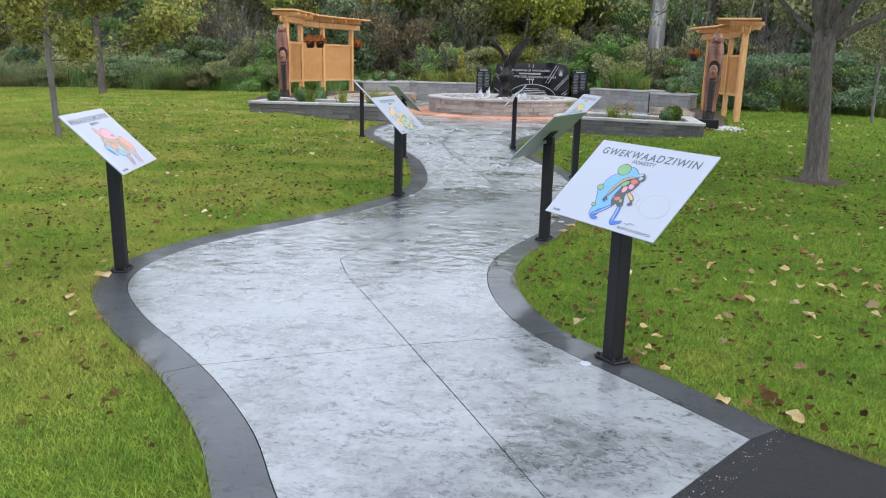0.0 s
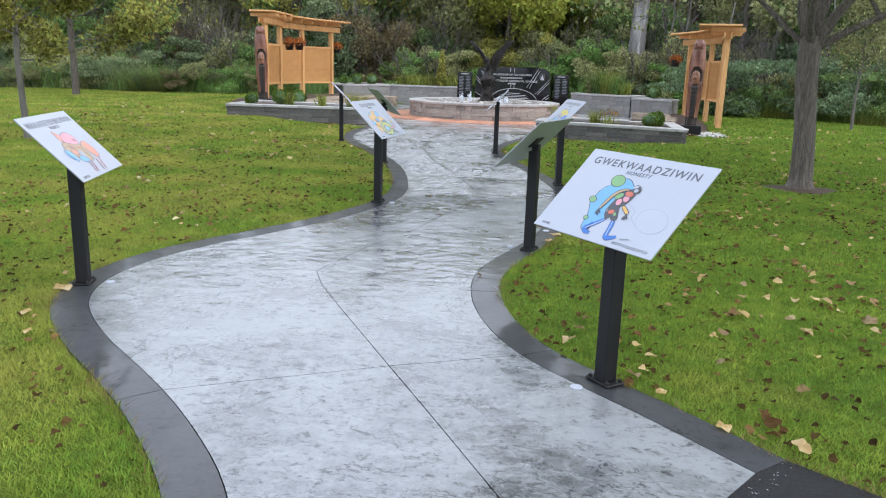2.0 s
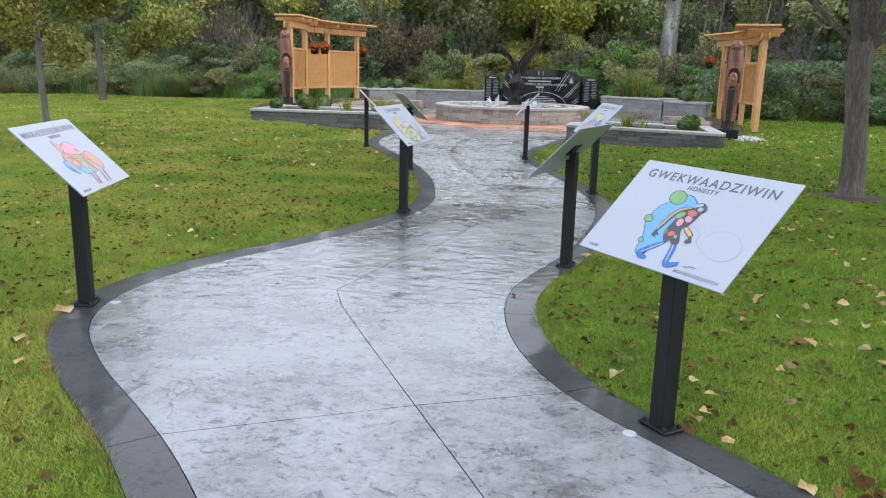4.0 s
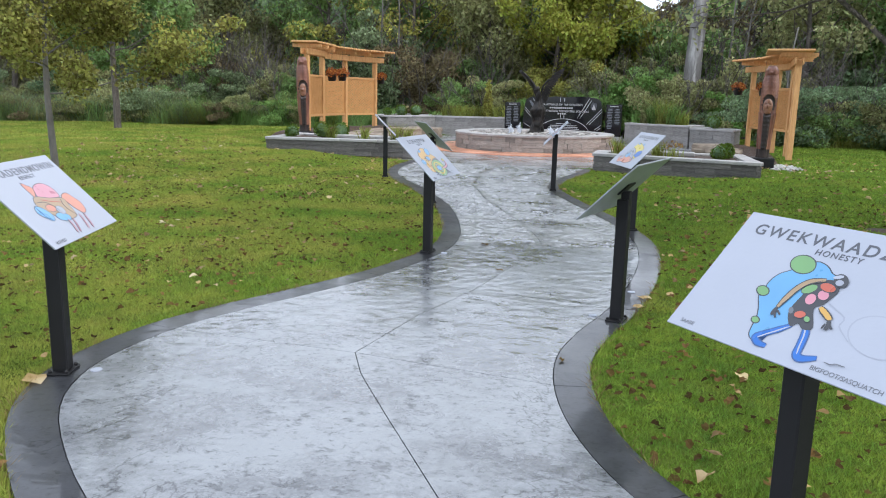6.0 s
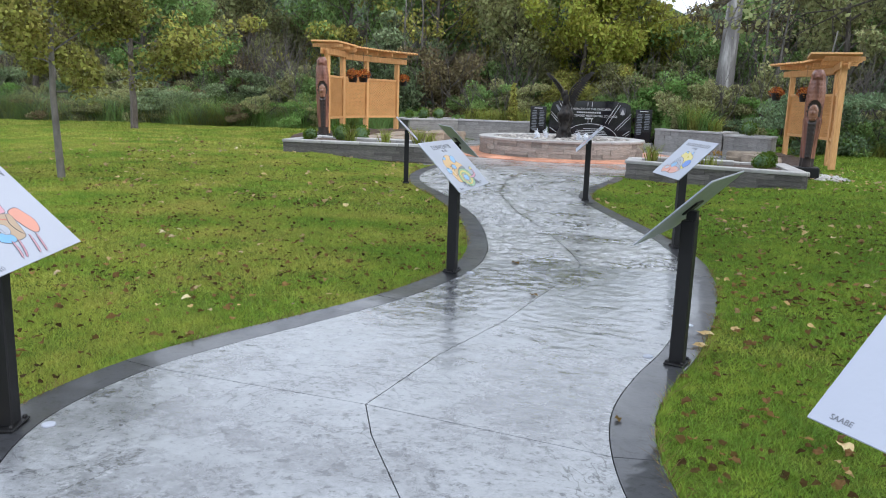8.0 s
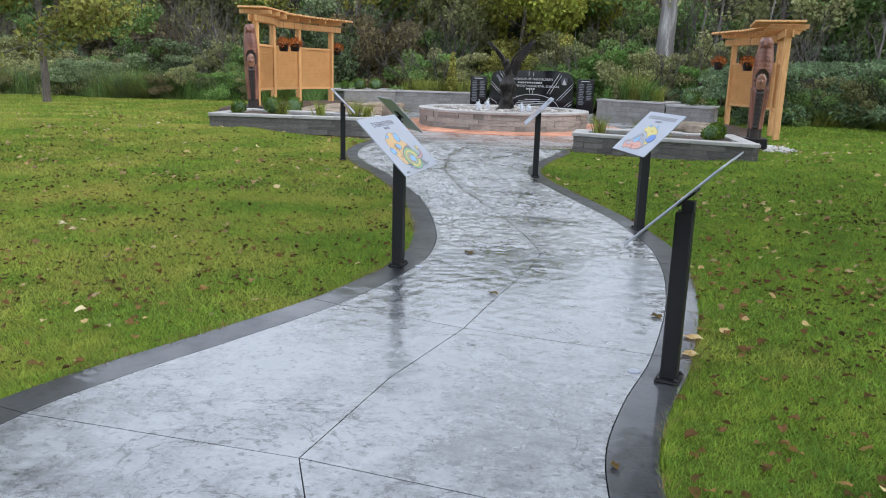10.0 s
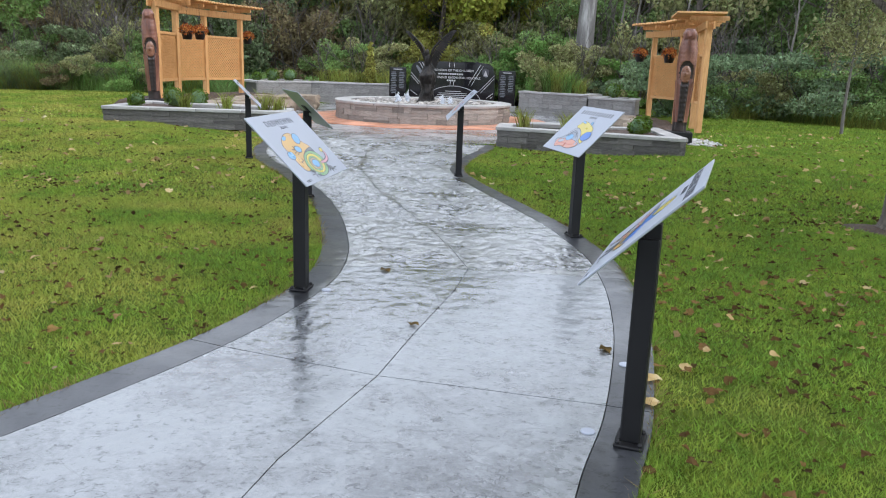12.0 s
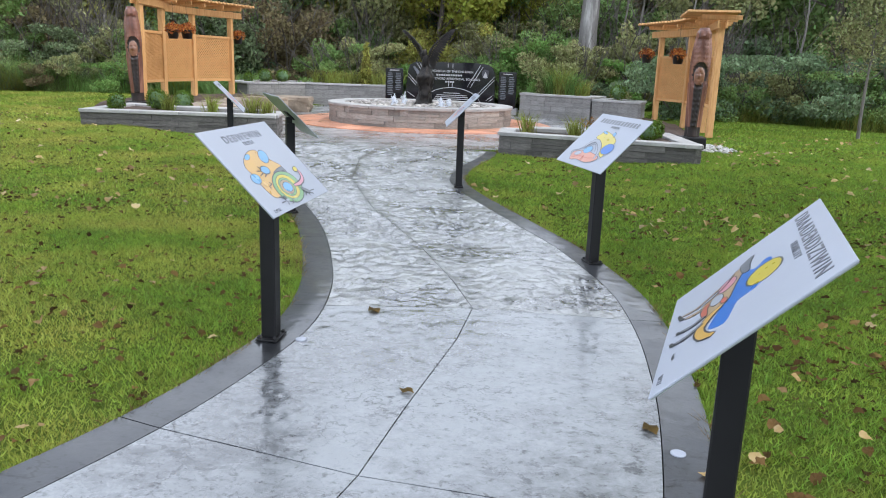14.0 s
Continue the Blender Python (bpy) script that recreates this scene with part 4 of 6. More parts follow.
a, q = rng.uniform(0, math.tau, 900), np.sqrt(rng.uniform(0, 1, 900)) * (FR - 0.34)
spots = np.stack([FX + q * np.cos(a), FY + q * np.sin(a), 0.475 - 0.02 * q + rng.uniform(-0.02, 0.03, 900)], 1)
tagged(link("river_pebbles", pebbles("river_pebbles", spots, rng.uniform(0.04, 0.09, 900), 3), PEBBLE), "pale rounded river stones filling the fountain basin", "pebbles", kind="stuff")
for jx, jy, jh in ((-0.62, -0.75, 0.27), (-0.38, -0.6, 0.3), (0.62, -0.95, 0.24), (0.82, -0.8, 0.2)):
    ob = thing("water_jet", pose(FX + jx, FY + jy, 0.42), "foaming white bubbling water jet among pebbles", "water jet", "fountain jets")
    part("water_column", lathe([(r * 0.75, z * jh / 0.29) for r, z in ((0.1, 0), (0.085, 0.06), (0.06, 0.14), (0.055, 0.2), (0.035, 0.25), (0.015, 0.29))], 12, 0.9), FOAM, ob, smooth=True)
    link("spray", leaves("spray", [(0, 0, 0.03), (0.02, 0, jh * 0.5), (-0.02, 0, jh * 0.8), (0.02, 0.02, jh * 1.05)], [(0.15, 0.15, 0.05), (0.09, 0.09, 0.1), (0.07, 0.07, 0.08), (0.035, 0.035, 0.07)], 260, 0.026, int(jh * 1000)), FOAM, ob)


def eagle():
    """An eagle with raised wings landing on a craggy stump, cast in one piece."""
    bm = bmesh.new()
    sides, rows = 28, 40
    grid = []
    for i in range(rows):
        z = 1.35 * i / (rows - 1)
        r0 = np.interp(z, [0, 0.2, 0.5, 0.85, 1.1, 1.35], [0.33, 0.24, 0.19, 0.25, 0.12, 0.05])
        row = []
        for k in range(sides):
            t = k * math.tau / sides
            r = r0 * (1 + 0.35 * noise.noise((math.cos(t) * 1.6, math.sin(t) * 1.6, z * 3.2)) + 0.15 * noise.noise((math.cos(t) * 5, math.sin(t) * 5, z * 9)))
            row.append(bm.verts.new((r * math.cos(t), r * math.sin(t), z)))
        grid.append(row)
    for a_, b_ in zip(grid, grid[1:]):
        for k in range(sides):
            bm.faces.new((a_[k], a_[(k + 1) % sides], b_[(k + 1) % sides], b_[k]))
    bm.faces.new(grid[0][::-1])
    bm.faces.new(grid[-1])

    def egg(c, r, turn):
        own = bmesh.new()
        bmesh.ops.create_uvsphere(own, u_segments=16, v_segments=10, radius=1)
        bmesh.ops.scale(own, vec=r, verts=own.verts)
        bmesh.ops.transform(own, matrix=pose(*c, *turn), verts=own.verts)
        me = bpy.data.meshes.new("tmp")
        own.to_mesh(me)
        own.free()
        bm.from_mesh(me)
        bpy.data.meshes.remove(me)

    egg((0, -0.02, 1.2), (0.1, 0.12, 0.25), (14, 8, 0))
    egg((-0.01, -0.07, 1.46), (0.07, 0.085, 0.1), (10, 0, 0))
    egg((-0.09, -0.1, 1.45), (0.06, 0.026, 0.024), (0, -20, 20))
    egg((0.02, 0.1, 0.95), (0.14, 0.06, 0.24), (-20, 0, 0))

    def feather(root, way, face, length, width):
        way, face = Vector(way).normalized(), Vector(face).normalized()
        side = way.cross(face).normalized()
        p = [Vector(root) + way * length * f + side * width * s + face * th for f, s, th in
             ((0, 0, 0), (0.3, 0.5, 0), (0.75, 0.45, 0), (1, 0, 0), (0.75, -0.45, 0), (0.3, -0.5, 0))]
        q_ = [v + face * 0.014 for v in p]
        lo_, hi_ = [bm.verts.new(v) for v in p], [bm.verts.new(v) for v in q_]
        bm.faces.new(lo_[::-1])
        bm.faces.new(hi_)
        for k in range(6):
            bm.faces.new((lo_[k], lo_[(k + 1) % 6], hi_[(k + 1) % 6], hi_[k]))

    for s, reach in ((-1, 0.62), (1, 0.6)):
        arm = [Vector((s * 0.08, 0.02, 1.36)), Vector((s * 0.16, 0.03, 1.6)), Vector((s * 0.34, 0.05, 1.78)), Vector((s * reach, 0.1, 2.0))]
        for j in range(3):
            way = arm[j + 1] - arm[j]
            egg((arm[j] + arm[j + 1]) / 2, (0.04 - 0.008 * j, 0.045 - 0.008 * j, way.length * 0.6), (0, math.degrees(math.atan2(way.x, way.z)), 0))
        for j in range(16):
            f = j / 15
            k = min(2, int(f * 3))
            root = arm[k].lerp(arm[k + 1], f * 3 - k)
            if s > 0:
                way, ln = (0.35 + 0.4 * f, 0.25, -0.75 + 1.05 * f), 0.4 - 0.12 * f
            else:
                way, ln = (-0.1 - 0.75 * f, 0.5, -0.8 + 0.95 * f), 0.26 - 0.06 * f
            feather(root, way, (0.25 * s, -1, 0.2), ln, 0.075)
    for j in range(5):
        feather((0, 0.12, 1.05), ((j - 2) * 0.18, 0.5, -1), (0, -1, -0.2), 0.42, 0.1)
    bmesh.ops.recalc_face_normals(bm, faces=bm.faces)
    return bm


tagged(part("eagle_statue", eagle(), BRONZE, m=pose(FX + 0.1, FY - 0.05, 0.36, 0, 0, -8) @ Matrix.Diagonal((0.9, 1.0, 0.99, 1)), smooth=False), "dark bronze eagle statue with raised wings on stump", "statue")


# ---- memorial of black granite ----
MX, MY, MZ = -2.02, 31.0, 0.12
mono = thing("memorial_stone", pose(MX, MY, 0, 0, 0, -3), "polished black granite memorial with etched rays and lettering", "memorial")
part("plinth", box(3.2, 0.6, 0.26, 0.01, (0, 0, 0.13)), CAPSTONE, mono)
half = 1.48
outline = [(-half, 0.25), (-half - 0.02, 0.7), (-half + 0.03, 1.25), (-half + 0.1, 1.5), (-half + 0.3, 1.6), (-0.7, 1.58), (-0.3, 1.62), (0.2, 1.6), (0.7, 1.63), (half - 0.25, 1.58), (half - 0.08, 1.47), (half - 0.02, 1.2), (half, 0.7), (half - 0.01, 0.25)]
slab = bmesh.new()
fa = [slab.verts.new((x, -0.1, z)) for x, z in outline]
fb = [slab.verts.new((x, 0.1, z)) for x, z in outline]
slab.faces.new(fa)
slab.faces.new(fb[::-1])
for k in range(len(outline)):
    slab.faces.new((fa[k], fb[k], fb[(k + 1) % len(outline)], fa[(k + 1) % len(outline)]))
bmesh.ops.recalc_face_normals(slab, faces=slab.faces)
slab = part("slab", slab, GRANITE, mono)
face_m = Matrix.Translation((0, -0.101, 0)) @ pose(0, 0, 0, 90, 0, 0)
for x0, z0, x1, z1 in ((-1.44, 1.22, -1.1, 0.86), (-1.44, 1.12, -1.15, 0.82), (-1.15, 1.56, -0.98, 1.3), (-1.05, 1.56, -0.9, 1.3), (-0.1, 1.58, -0.1, 1.42), (0.06, 1.58, 0.06, 1.42), (-0.06, 0.98, -0.06, 0.82), (0.06, 0.98, 0.06, 0.82),
                       (0.98, 1.55, 0.56, 0.84), (1.06, 1.5, 0.66, 0.82), (1.46, 1.2, 0.9, 0.6), (1.46, 1.1, 1.0, 0.6), (1.44, 0.6, 1.2, 0.42), (1.44, 0.5, 1.3, 0.4), (-1.46, 0.62, -1.2, 0.45)):
    part("etched_ray", flat(stroke([(x0, z0), (x0 * 0.5 + x1 * 0.5, z0 * 0.5 + z1 * 0.5), (x1, z1)], 0.022)), ETCH, slab, m=face_m)
arch = [(0.05 + 0.98 * math.cos(t_), 0.22 + 0.58 * math.sin(t_)) for t_ in np.linspace(0.25, math.pi - 0.25, 24)]
part("etched_arch", flat(stroke(arch, 0.02)), ETCH, slab, m=face_m)
lettering("IN HONOUR OF THE CHILDREN", 0.105, ETCH, slab, face_m @ pose(-0.02, 1.32, 0), fat=0.001)
lettering("WHO ATTENDED RESIDENTIAL SCHOOLS", 0.105, ETCH, slab, face_m @ pose(-0.02, 1.08, 0), fat=0.001)
for bx, bz, bw in ((-0.02, 1.2, 0.95), (-0.02, 0.985, 0.34)):
    for k in range(int(bw / 0.08)):
        part("etched_line", box(0.055, 0.055, 0.003, 0), ETCH, slab, m=face_m @ pose(bx - bw / 2 + 0.08 * k + 0.04, bz, 0))
for bz, bw in ((0.62, 0.55), (0.55, 1.0), (0.49, 1.1), (0.43, 1.2)):
    part("etched_line", box(bw, 0.022, 0.003, 0), ETCH, slab, m=face_m @ pose(0.05, bz, 0))
part("etched_emblem", flat(oval(1.15, 1.28, 0.12, 0.15, 0, 0.25, 3)), INK, slab, m=face_m)
part("etched_emblem", flat([(1.07, 1.16), (1.23, 1.16), (1.15, 1.36)]), ETCH, slab, m=face_m @ pose(0, 0, 0.001))
part("etched_feather", flat(stroke([(-1.25, 1.45), (-1.15, 1.32), (-1.08, 1.2), (-1.04, 1.15)], 0.1)), INK_GREY, slab, m=face_m)
for px, turn in ((-3.9, 6), (-0.13, -6)):
    pil = thing("memorial_pillar", pose(px, MY - 0.15, 0, 0, 0, turn), "upright black granite name tablet with pale etched columns", "memorial", "granite tablets")
    part("plinth", box(0.7, 0.4, 0.2, 0.008, (0, 0, 0.1)), CAPSTONE, pil)
    tab = part("tablet", box(0.58, 0.14, 1.17, 0.012, (0, 0, 0.78)), GRANITE, pil)
    for col_x in (-0.14, 0.13):
        for k in range(13 if col_x < 0 else 10):
            part("etched_line", box(0.15 + 0.05 * ((k * 7) % 3) / 2, 0.003, 0.028, 0, (col_x, -0.0715, 1.2 - 0.058 * k)), INK_GREY, tab)
    part("etched_arch", box(0.3, 0.003, 0.03, 0, (0, -0.0715, 1.3)), ETCH, tab)


# ---- carved totems, each one block ----
def totem(h, seed):
    sides, rows = 56, 150
    V, F, M = [], [], []
    for i in range(rows):
        z = h * i / (rows - 1)
        u = z / h
        base_r = np.interp(u, [0, 0.06, 0.2, 0.45, 0.62, 0.8, 0.9, 0.95, 1], [0.145, 0.14, 0.155, 0.18, 0.195, 0.185, 0.15, 0.15, 0.09])
        for k in range(sides):
            t = k * math.tau / sides
            front = ((t - 1.5 * math.pi + math.pi) % math.tau) - math.pi      # 0 faces -y
            r = base_r
            hood = ((front / 0.9) ** 2 + ((u - 0.57) / 0.12) ** 2)
            face = ((front / 0.66) ** 2 + ((u - 0.56) / 0.088) ** 2)
            if u > 0.65:                                                      # folded wings with scale-like feathers
                r += 0.012 * abs(math.sin(u * 75 + 2 * (int(front * 6) % 2))) * abs(math.sin(front * 6)) * (u < 0.9)
            if hood < 1:
                r -= 0.04 * (1 - hood) ** 0.4
            if face < 1:
                r += 0.062 * (1 - face) ** 0.5
                r += 0.03 * math.exp(-(front / 0.09) ** 2 - ((u - 0.565) / 0.02) ** 2)            # nose
                r -= 0.02 * math.exp(-((abs(front) - 0.22) / 0.1) ** 2 - ((u - 0.585) / 0.008) ** 2)  # eyes
                r -= 0.012 * math.exp(-(front / 0.16) ** 2 - ((u - 0.535) / 0.005) ** 2)           # mouth
            if u < 0.5:
                for c in (-0.3, 0.3):                                         # two long braids
                    w = (front - c * (0.6 + u)) / 0.16
                    if abs(w) < 1 and u > 0.1:
                        r += 0.03 * (1 - w * w) * (0.7 + 0.3 * math.sin(u * 130 + 2 * w))
                r += 0.018 * math.sin(front * 7 + 1.2 * math.sin(u * 9 + seed)) * (abs(front) > 0.75)
            if u > 0.9:
                r += 0.035 * math.exp(-((abs(front) - 0.5) / 0.25) ** 2) * (u < 0.975)
                r += 0.04 * math.exp(-(front / 0.18) ** 2 - ((u - 0.925) / 0.015) ** 2)
            r *= 0.93 * (1 + 0.05 * noise.noise((math.cos(t) * 2 + seed, math.sin(t) * 2, z * 2)))
            V.append((r * math.cos(t), r * math.sin(t), z))
            if i < rows - 1:
                a_ = i * sides + k
                b_ = i * sides + (k + 1) % sides
                F.append((a_, b_, b_ + sides, a_ + sides))
                dark = (hood < 1.0 and face > 0.9 and u > 0.52) or (u < 0.5 and abs(front) < 0.5) or u < 0.09
                M.append(2 if face < 0.9 else 1 if dark else 0)
    F.append(tuple(range(sides))[::-1])
    F.append(tuple((rows - 1) * sides + k for k in range(sides)))
    M += [1, 0]
    me = mesh_of("carved_totem", V, F, True)
    for mt in (TOTEM, TOTEM_DARK, TOTEM_FACE):
        me.materials.append(mt)
    me.polygons.foreach_set("material_index", M)
    return me


tagged(link("carved_totem", totem(2.12, 1), None, m=pose(-8.72, 22.5, 0.44, 0, -1.5, 20)), "tall reddish carved wooden totem with face and owl", "totem pole", "carved totems")
tagged(link("carved_totem", totem(2.03, 4), None, m=pose(3.5, 20.2, 0.34, 0, 0.8, -12)), "tall brown carved wooden totem on a black block", "totem pole", "carved totems")
tagged(part("totem_block", box(0.5, 0.5, 0.34, 0.02, (0, 0, 0.17)), BLACK, m=pose(3.5, 20.2, 0.004, 0, 0, -5)), "square black base block under the carved totem", "plinth")
tagged(part("totem_block", box(0.5, 0.5, 0.4, 0.02, (0, 0, 0.2)), BLACK, m=pose(-8.72, 22.5, 0.045, 0, 0, 20)), "square black base block sunk in planting bed", "plinth")


# ---- pergolas with lattice screens ----
def beam(name, a, b, w, h, material, parent, over=0.0):
    a, b = Vector(a), Vector(b)
    d = (b - a).normalized()
    a, b = a - d * over, b + d * over
    mid = (a + b) / 2
    turn = math.atan2(d.y, d.x)
    return part(name, box((b - a).length, w, h, 0.006), material, parent, m=Matrix.Translation(mid) @ Euler((0, -math.asin(d.z), turn)).to_matrix().to_4x4())


def lattice_mesh(w, h, n):
    """Crossed diagonal laths clipped to a rectangle, one mesh."""
    bm = bmesh.new()
    stepd = 0.085
    for sgn, off in ((1, -0.006), (-1, 0.006)):
        c = -h
        while c < w + h:
            p, q_ = (c, 0.0), (c + sgn * h, h)
            lo_, hi_ = sorted((p, q_))
            dx = hi_[0] - lo_[0]
            t0 = max(0, (0 - lo_[0]) / dx)
            t1 = min(1, (w - lo_[0]) / dx)
            if t1 - t0 > 0.02:
                a_ = (lo_[0] + dx * t0, lo_[1] + (hi_[1] - lo_[1]) * t0)
                b_ = (lo_[0] + dx * t1, lo_[1] + (hi_[1] - lo_[1]) * t1)
                ln = math.dist(a_, b_)
                ang = math.atan2(b_[1] - a_[1], b_[0] - a_[0])
                box(ln, 0.006, 0.036, 0, ((a_[0] + b_[0]) / 2 - w / 2, off, (a_[1] + b_[1]) / 2), Matrix.Rotation(-ang, 4, "Y"), bm)
            c += stepd
    return bm


def pergola(posts, foot, roof, low, high, inward, label):
    ob = thing("pergola", pose(0, 0, 0), label, "pergola", "garden pergolas")
    ps = [Vector((x, y, 0)) for x, y in posts]
    top, low_roof = roof - 0.2, roof
    for p in ps:
        part("post", box(0.14, 0.14, top - foot, 0.008, (0, 0, (top - foot) / 2)), CEDAR, ob, m=pose(p.x, p.y, foot, 0, 0, math.degrees(math.atan2(ps[-1].y - ps[0].y, ps[-1].x - ps[0].x))))
    for i, (a_, b_) in enumerate(zip(ps, ps[1:])):
        d = (b_ - a_).normalized()
        nrm = Vector((-d.y, d.x, 0))
        roof = low_roof + (0.05 if i == 0 else 0.0)      # the first bay rides over the next
        top = roof - 0.2
        for s in (-1, 1):
            aa = a_ - d * (0.3 if i == 0 else 0.0)
            bb = b_ + d * (0.4 if i == len(ps) - 2 else 0.3 if i == 0 else 0.0)
            beam("fascia_beam", aa + nrm * 0.092 * s + Vector((0, 0, top - 0.1)), bb + nrm * 0.092 * s + Vector((0, 0, top - 0.1)), 0.04, 0.17, CEDAR, ob)
        length = (b_ - a_).length
        count = 10
        for k in range(-2 if i == 0 else 0, count + (3 if i == len(ps) - 2 else 2 if i == 0 else 0)):
            p = a_ + d * length * (k + 0.5) / count + nrm * (0.22 if inward < 0 and i == 0 else 0.0)
            part("roof_slat", box(0.085, 0.8 if inward > 0 and i == 0 else 1.14, 0.05, 0.006), CEDAR, ob, m=Matrix.Translation((p.x, p.y, roof - 0.028)) @ Matrix.Rotation(math.atan2(d.y, d.x), 4, "Z") @ Matrix.Rotation(radians(14), 4, "Y"))
        for f_ in (0.02, 0.5, 0.98):
            p = a_ + d * length * f_
            part("cross_rafter", box(0.045, 0.9, 0.1, 0.005), CEDAR, ob, m=Matrix.Translation((p.x, p.y, roof - 0.13)) @ Matrix.Rotation(math.atan2(d.y, d.x), 4, "Z"))
        for z_ in (low, high):
            beam("rail", a_ + Vector((0, 0, z_)), b_ + Vector((0, 0, z_)), 0.06, 0.07, CEDAR, ob)
        part("lattice", lattice_mesh(length - 0.15, high - low - 0.07, 0), LATTICE, ob, m=Matrix.Translation(((a_.x + b_.x) / 2, (a_.y + b_.y) / 2, low + 0.035)) @ Matrix.Rotation(math.atan2(d.y, d.x), 4, "Z"))
        if i == 0:
            part("screen_board", box(length - 0.16, 0.012, high - low - 0.08, 0, (0, 0, (high - low) / 2)), CEDAR, ob, m=Matrix.Translation(((a_.x + b_.x) / 2, (a_.y + b_.y) / 2, low)) @ Matrix.Rotation(math.atan2(d.y, d.x), 4, "Z") @ Matrix.Translation((0, 0.03 * inward, 0)))
    return ob


L_POSTS = [(-9.06, 23.5), (-9.2, 25.0), (-9.0, 26.5), (-8.45, 28.0)]
R_POSTS = [(4.66, 23.5), (4.85, 25.0), (4.7, 26.5), (4.2, 28.0)]
pergola(L_POSTS, 0.1, 3.02, 0.86, 2.07, 1, "golden cedar pergola with lattice privacy screens beside plaza")
pergola(R_POSTS, 0.08, 2.88, 0.78, 1.95, -1, "golden cedar pergola curving behind the carved totem")


def basket(x, y, z, top, seed):
    ob = thing("hanging_basket", pose(x, y, z), "black hanging pot full of orange autumn flowers", "hanging basket", "flower baskets")
    part("pot", lathe([(0.1, -0.2), (0.11, -0.2), (0.15, 0), (0.16, 0), (0.16, 0.02), (0.14, 0.02), (0.135, -0.02)], 20), POT, ob, "black plastic pot", smooth=True)
    link("bloom", leaves("bloom", [(0, 0, 0.05), (0.1, 0.03, 0.04), (-0.1, 0, 0.04), (0.02, -0.1, 0.03)], [0.17, 0.13, 0.13, 0.13], 900, 0.03, seed), FLOWER, ob, "orange mum flowers")
    t = Tubes(4)
    for k in range(3):
        a_ = k * math.tau / 3
        t.limb([(0.15 * math.cos(a_), 0.15 * math.sin(a_), 0.01), (0, 0, min(0.42, top - z))], [0.004, 0.004])
    t.limb([(0, 0, min(0.42, top - z)), (0, 0, top - z)], [0.005, 0.005])
    link("hanger", t.mesh("hanger"), POT, ob)


basket(-8.5, 24.1, 2.12, 2.85, 1)
basket(-8.42, 24.75, 2.14, 2.85, 2)
basket(-8.3, 28.22, 2.12, 2.85, 3)
basket(4.12, 25.2, 1.95, 2.7, 4)
basket(3.68, 27.2, 1.98, 2.7, 5)

# ---- planters: plan outlines, cap height ----
PLANTERS = {
    "left": ([(-8.42, 19.45), (-4.62, 19.85), (-4.85, 21.05), (-7.3, 21.35), (-8.6, 21.9)], 0.08, 0.44, "long low grey stone planter with pale capping and shrubs"),
    "right": ([(-0.2, 18.9), (3.15, 17.9), (3.08, 20.4), (2.1, 20.2), (-0.15, 19.95)], 0.03, 0.38, "low grey stone planter with pale capping on the lawn"),
    "back_left": ([(-8.6, 30.0), (-7.2, 31.85), (-4.3, 32.2), (-4.3, 33.5), (-9.2, 33.6), (-9.6, 31.2)], -0.02, 0.76, "tall grey stone planter wall behind the plaza"),
    "back_right": ([(0.3, 30.2), (2.42, 28.9), (3.0, 30.2), (0.7, 31.6)], -0.02, 0.74, "tall grey stone planter wall planted with juniper"),
    "back_corner": ([(2.46, 28.78), (3.75, 27.75), (4.1, 29.2), (3.05, 30.1)], -0.02, 0.68, "square grey stone planter end with a boxwood"),
}
planter_obs = {}
for key, (poly, z0, z1, label) in PLANTERS.items():
    ob = thing("stone_planter", pose(0, 0, 0), label, "planter", "stone planters")
    planter_obs[key] = ob
    c = np.mean(poly, 0)
    inner = [tuple(c + (np.array(p) - c) * 0.93) for p in poly]
    part("core", prism(inner, z0 - 0.05, z1 - 0.1), MORTAR, ob)
    part("soil", prism([tuple(c + (np.array(p) - c) * 0.86) for p in poly], z1 - 0.12, z1 - 0.045), MULCH, ob, "dark bark mulch")
    n = len(poly)
    for i in range(n):
        a, b = np.array(poly[i]), np.array(poly[(i + 1) % n])
        d = (b - a) / np.linalg.norm(b - a)
        nrm = np.array([-d[1], d[0]])
        length = np.linalg.norm(b - a)
        k = max(1, round(length / 1.0))
        for j in range(k):
            m0, m1 = a + d * length * j / k, a + d * length * (j + 1) / k
            mid = (m0 + m1) / 2 + nrm * 0.11
            part("cap_stone", box(length / k - 0.006, 0.3, 0.065, 0.008), CAPSTONE, ob, m=pose(mid[0], mid[1], z1 - 0.0325 - 0.0008 * (i % 3), 0, 0, math.degrees(math.atan2(d[1], d[0]))))

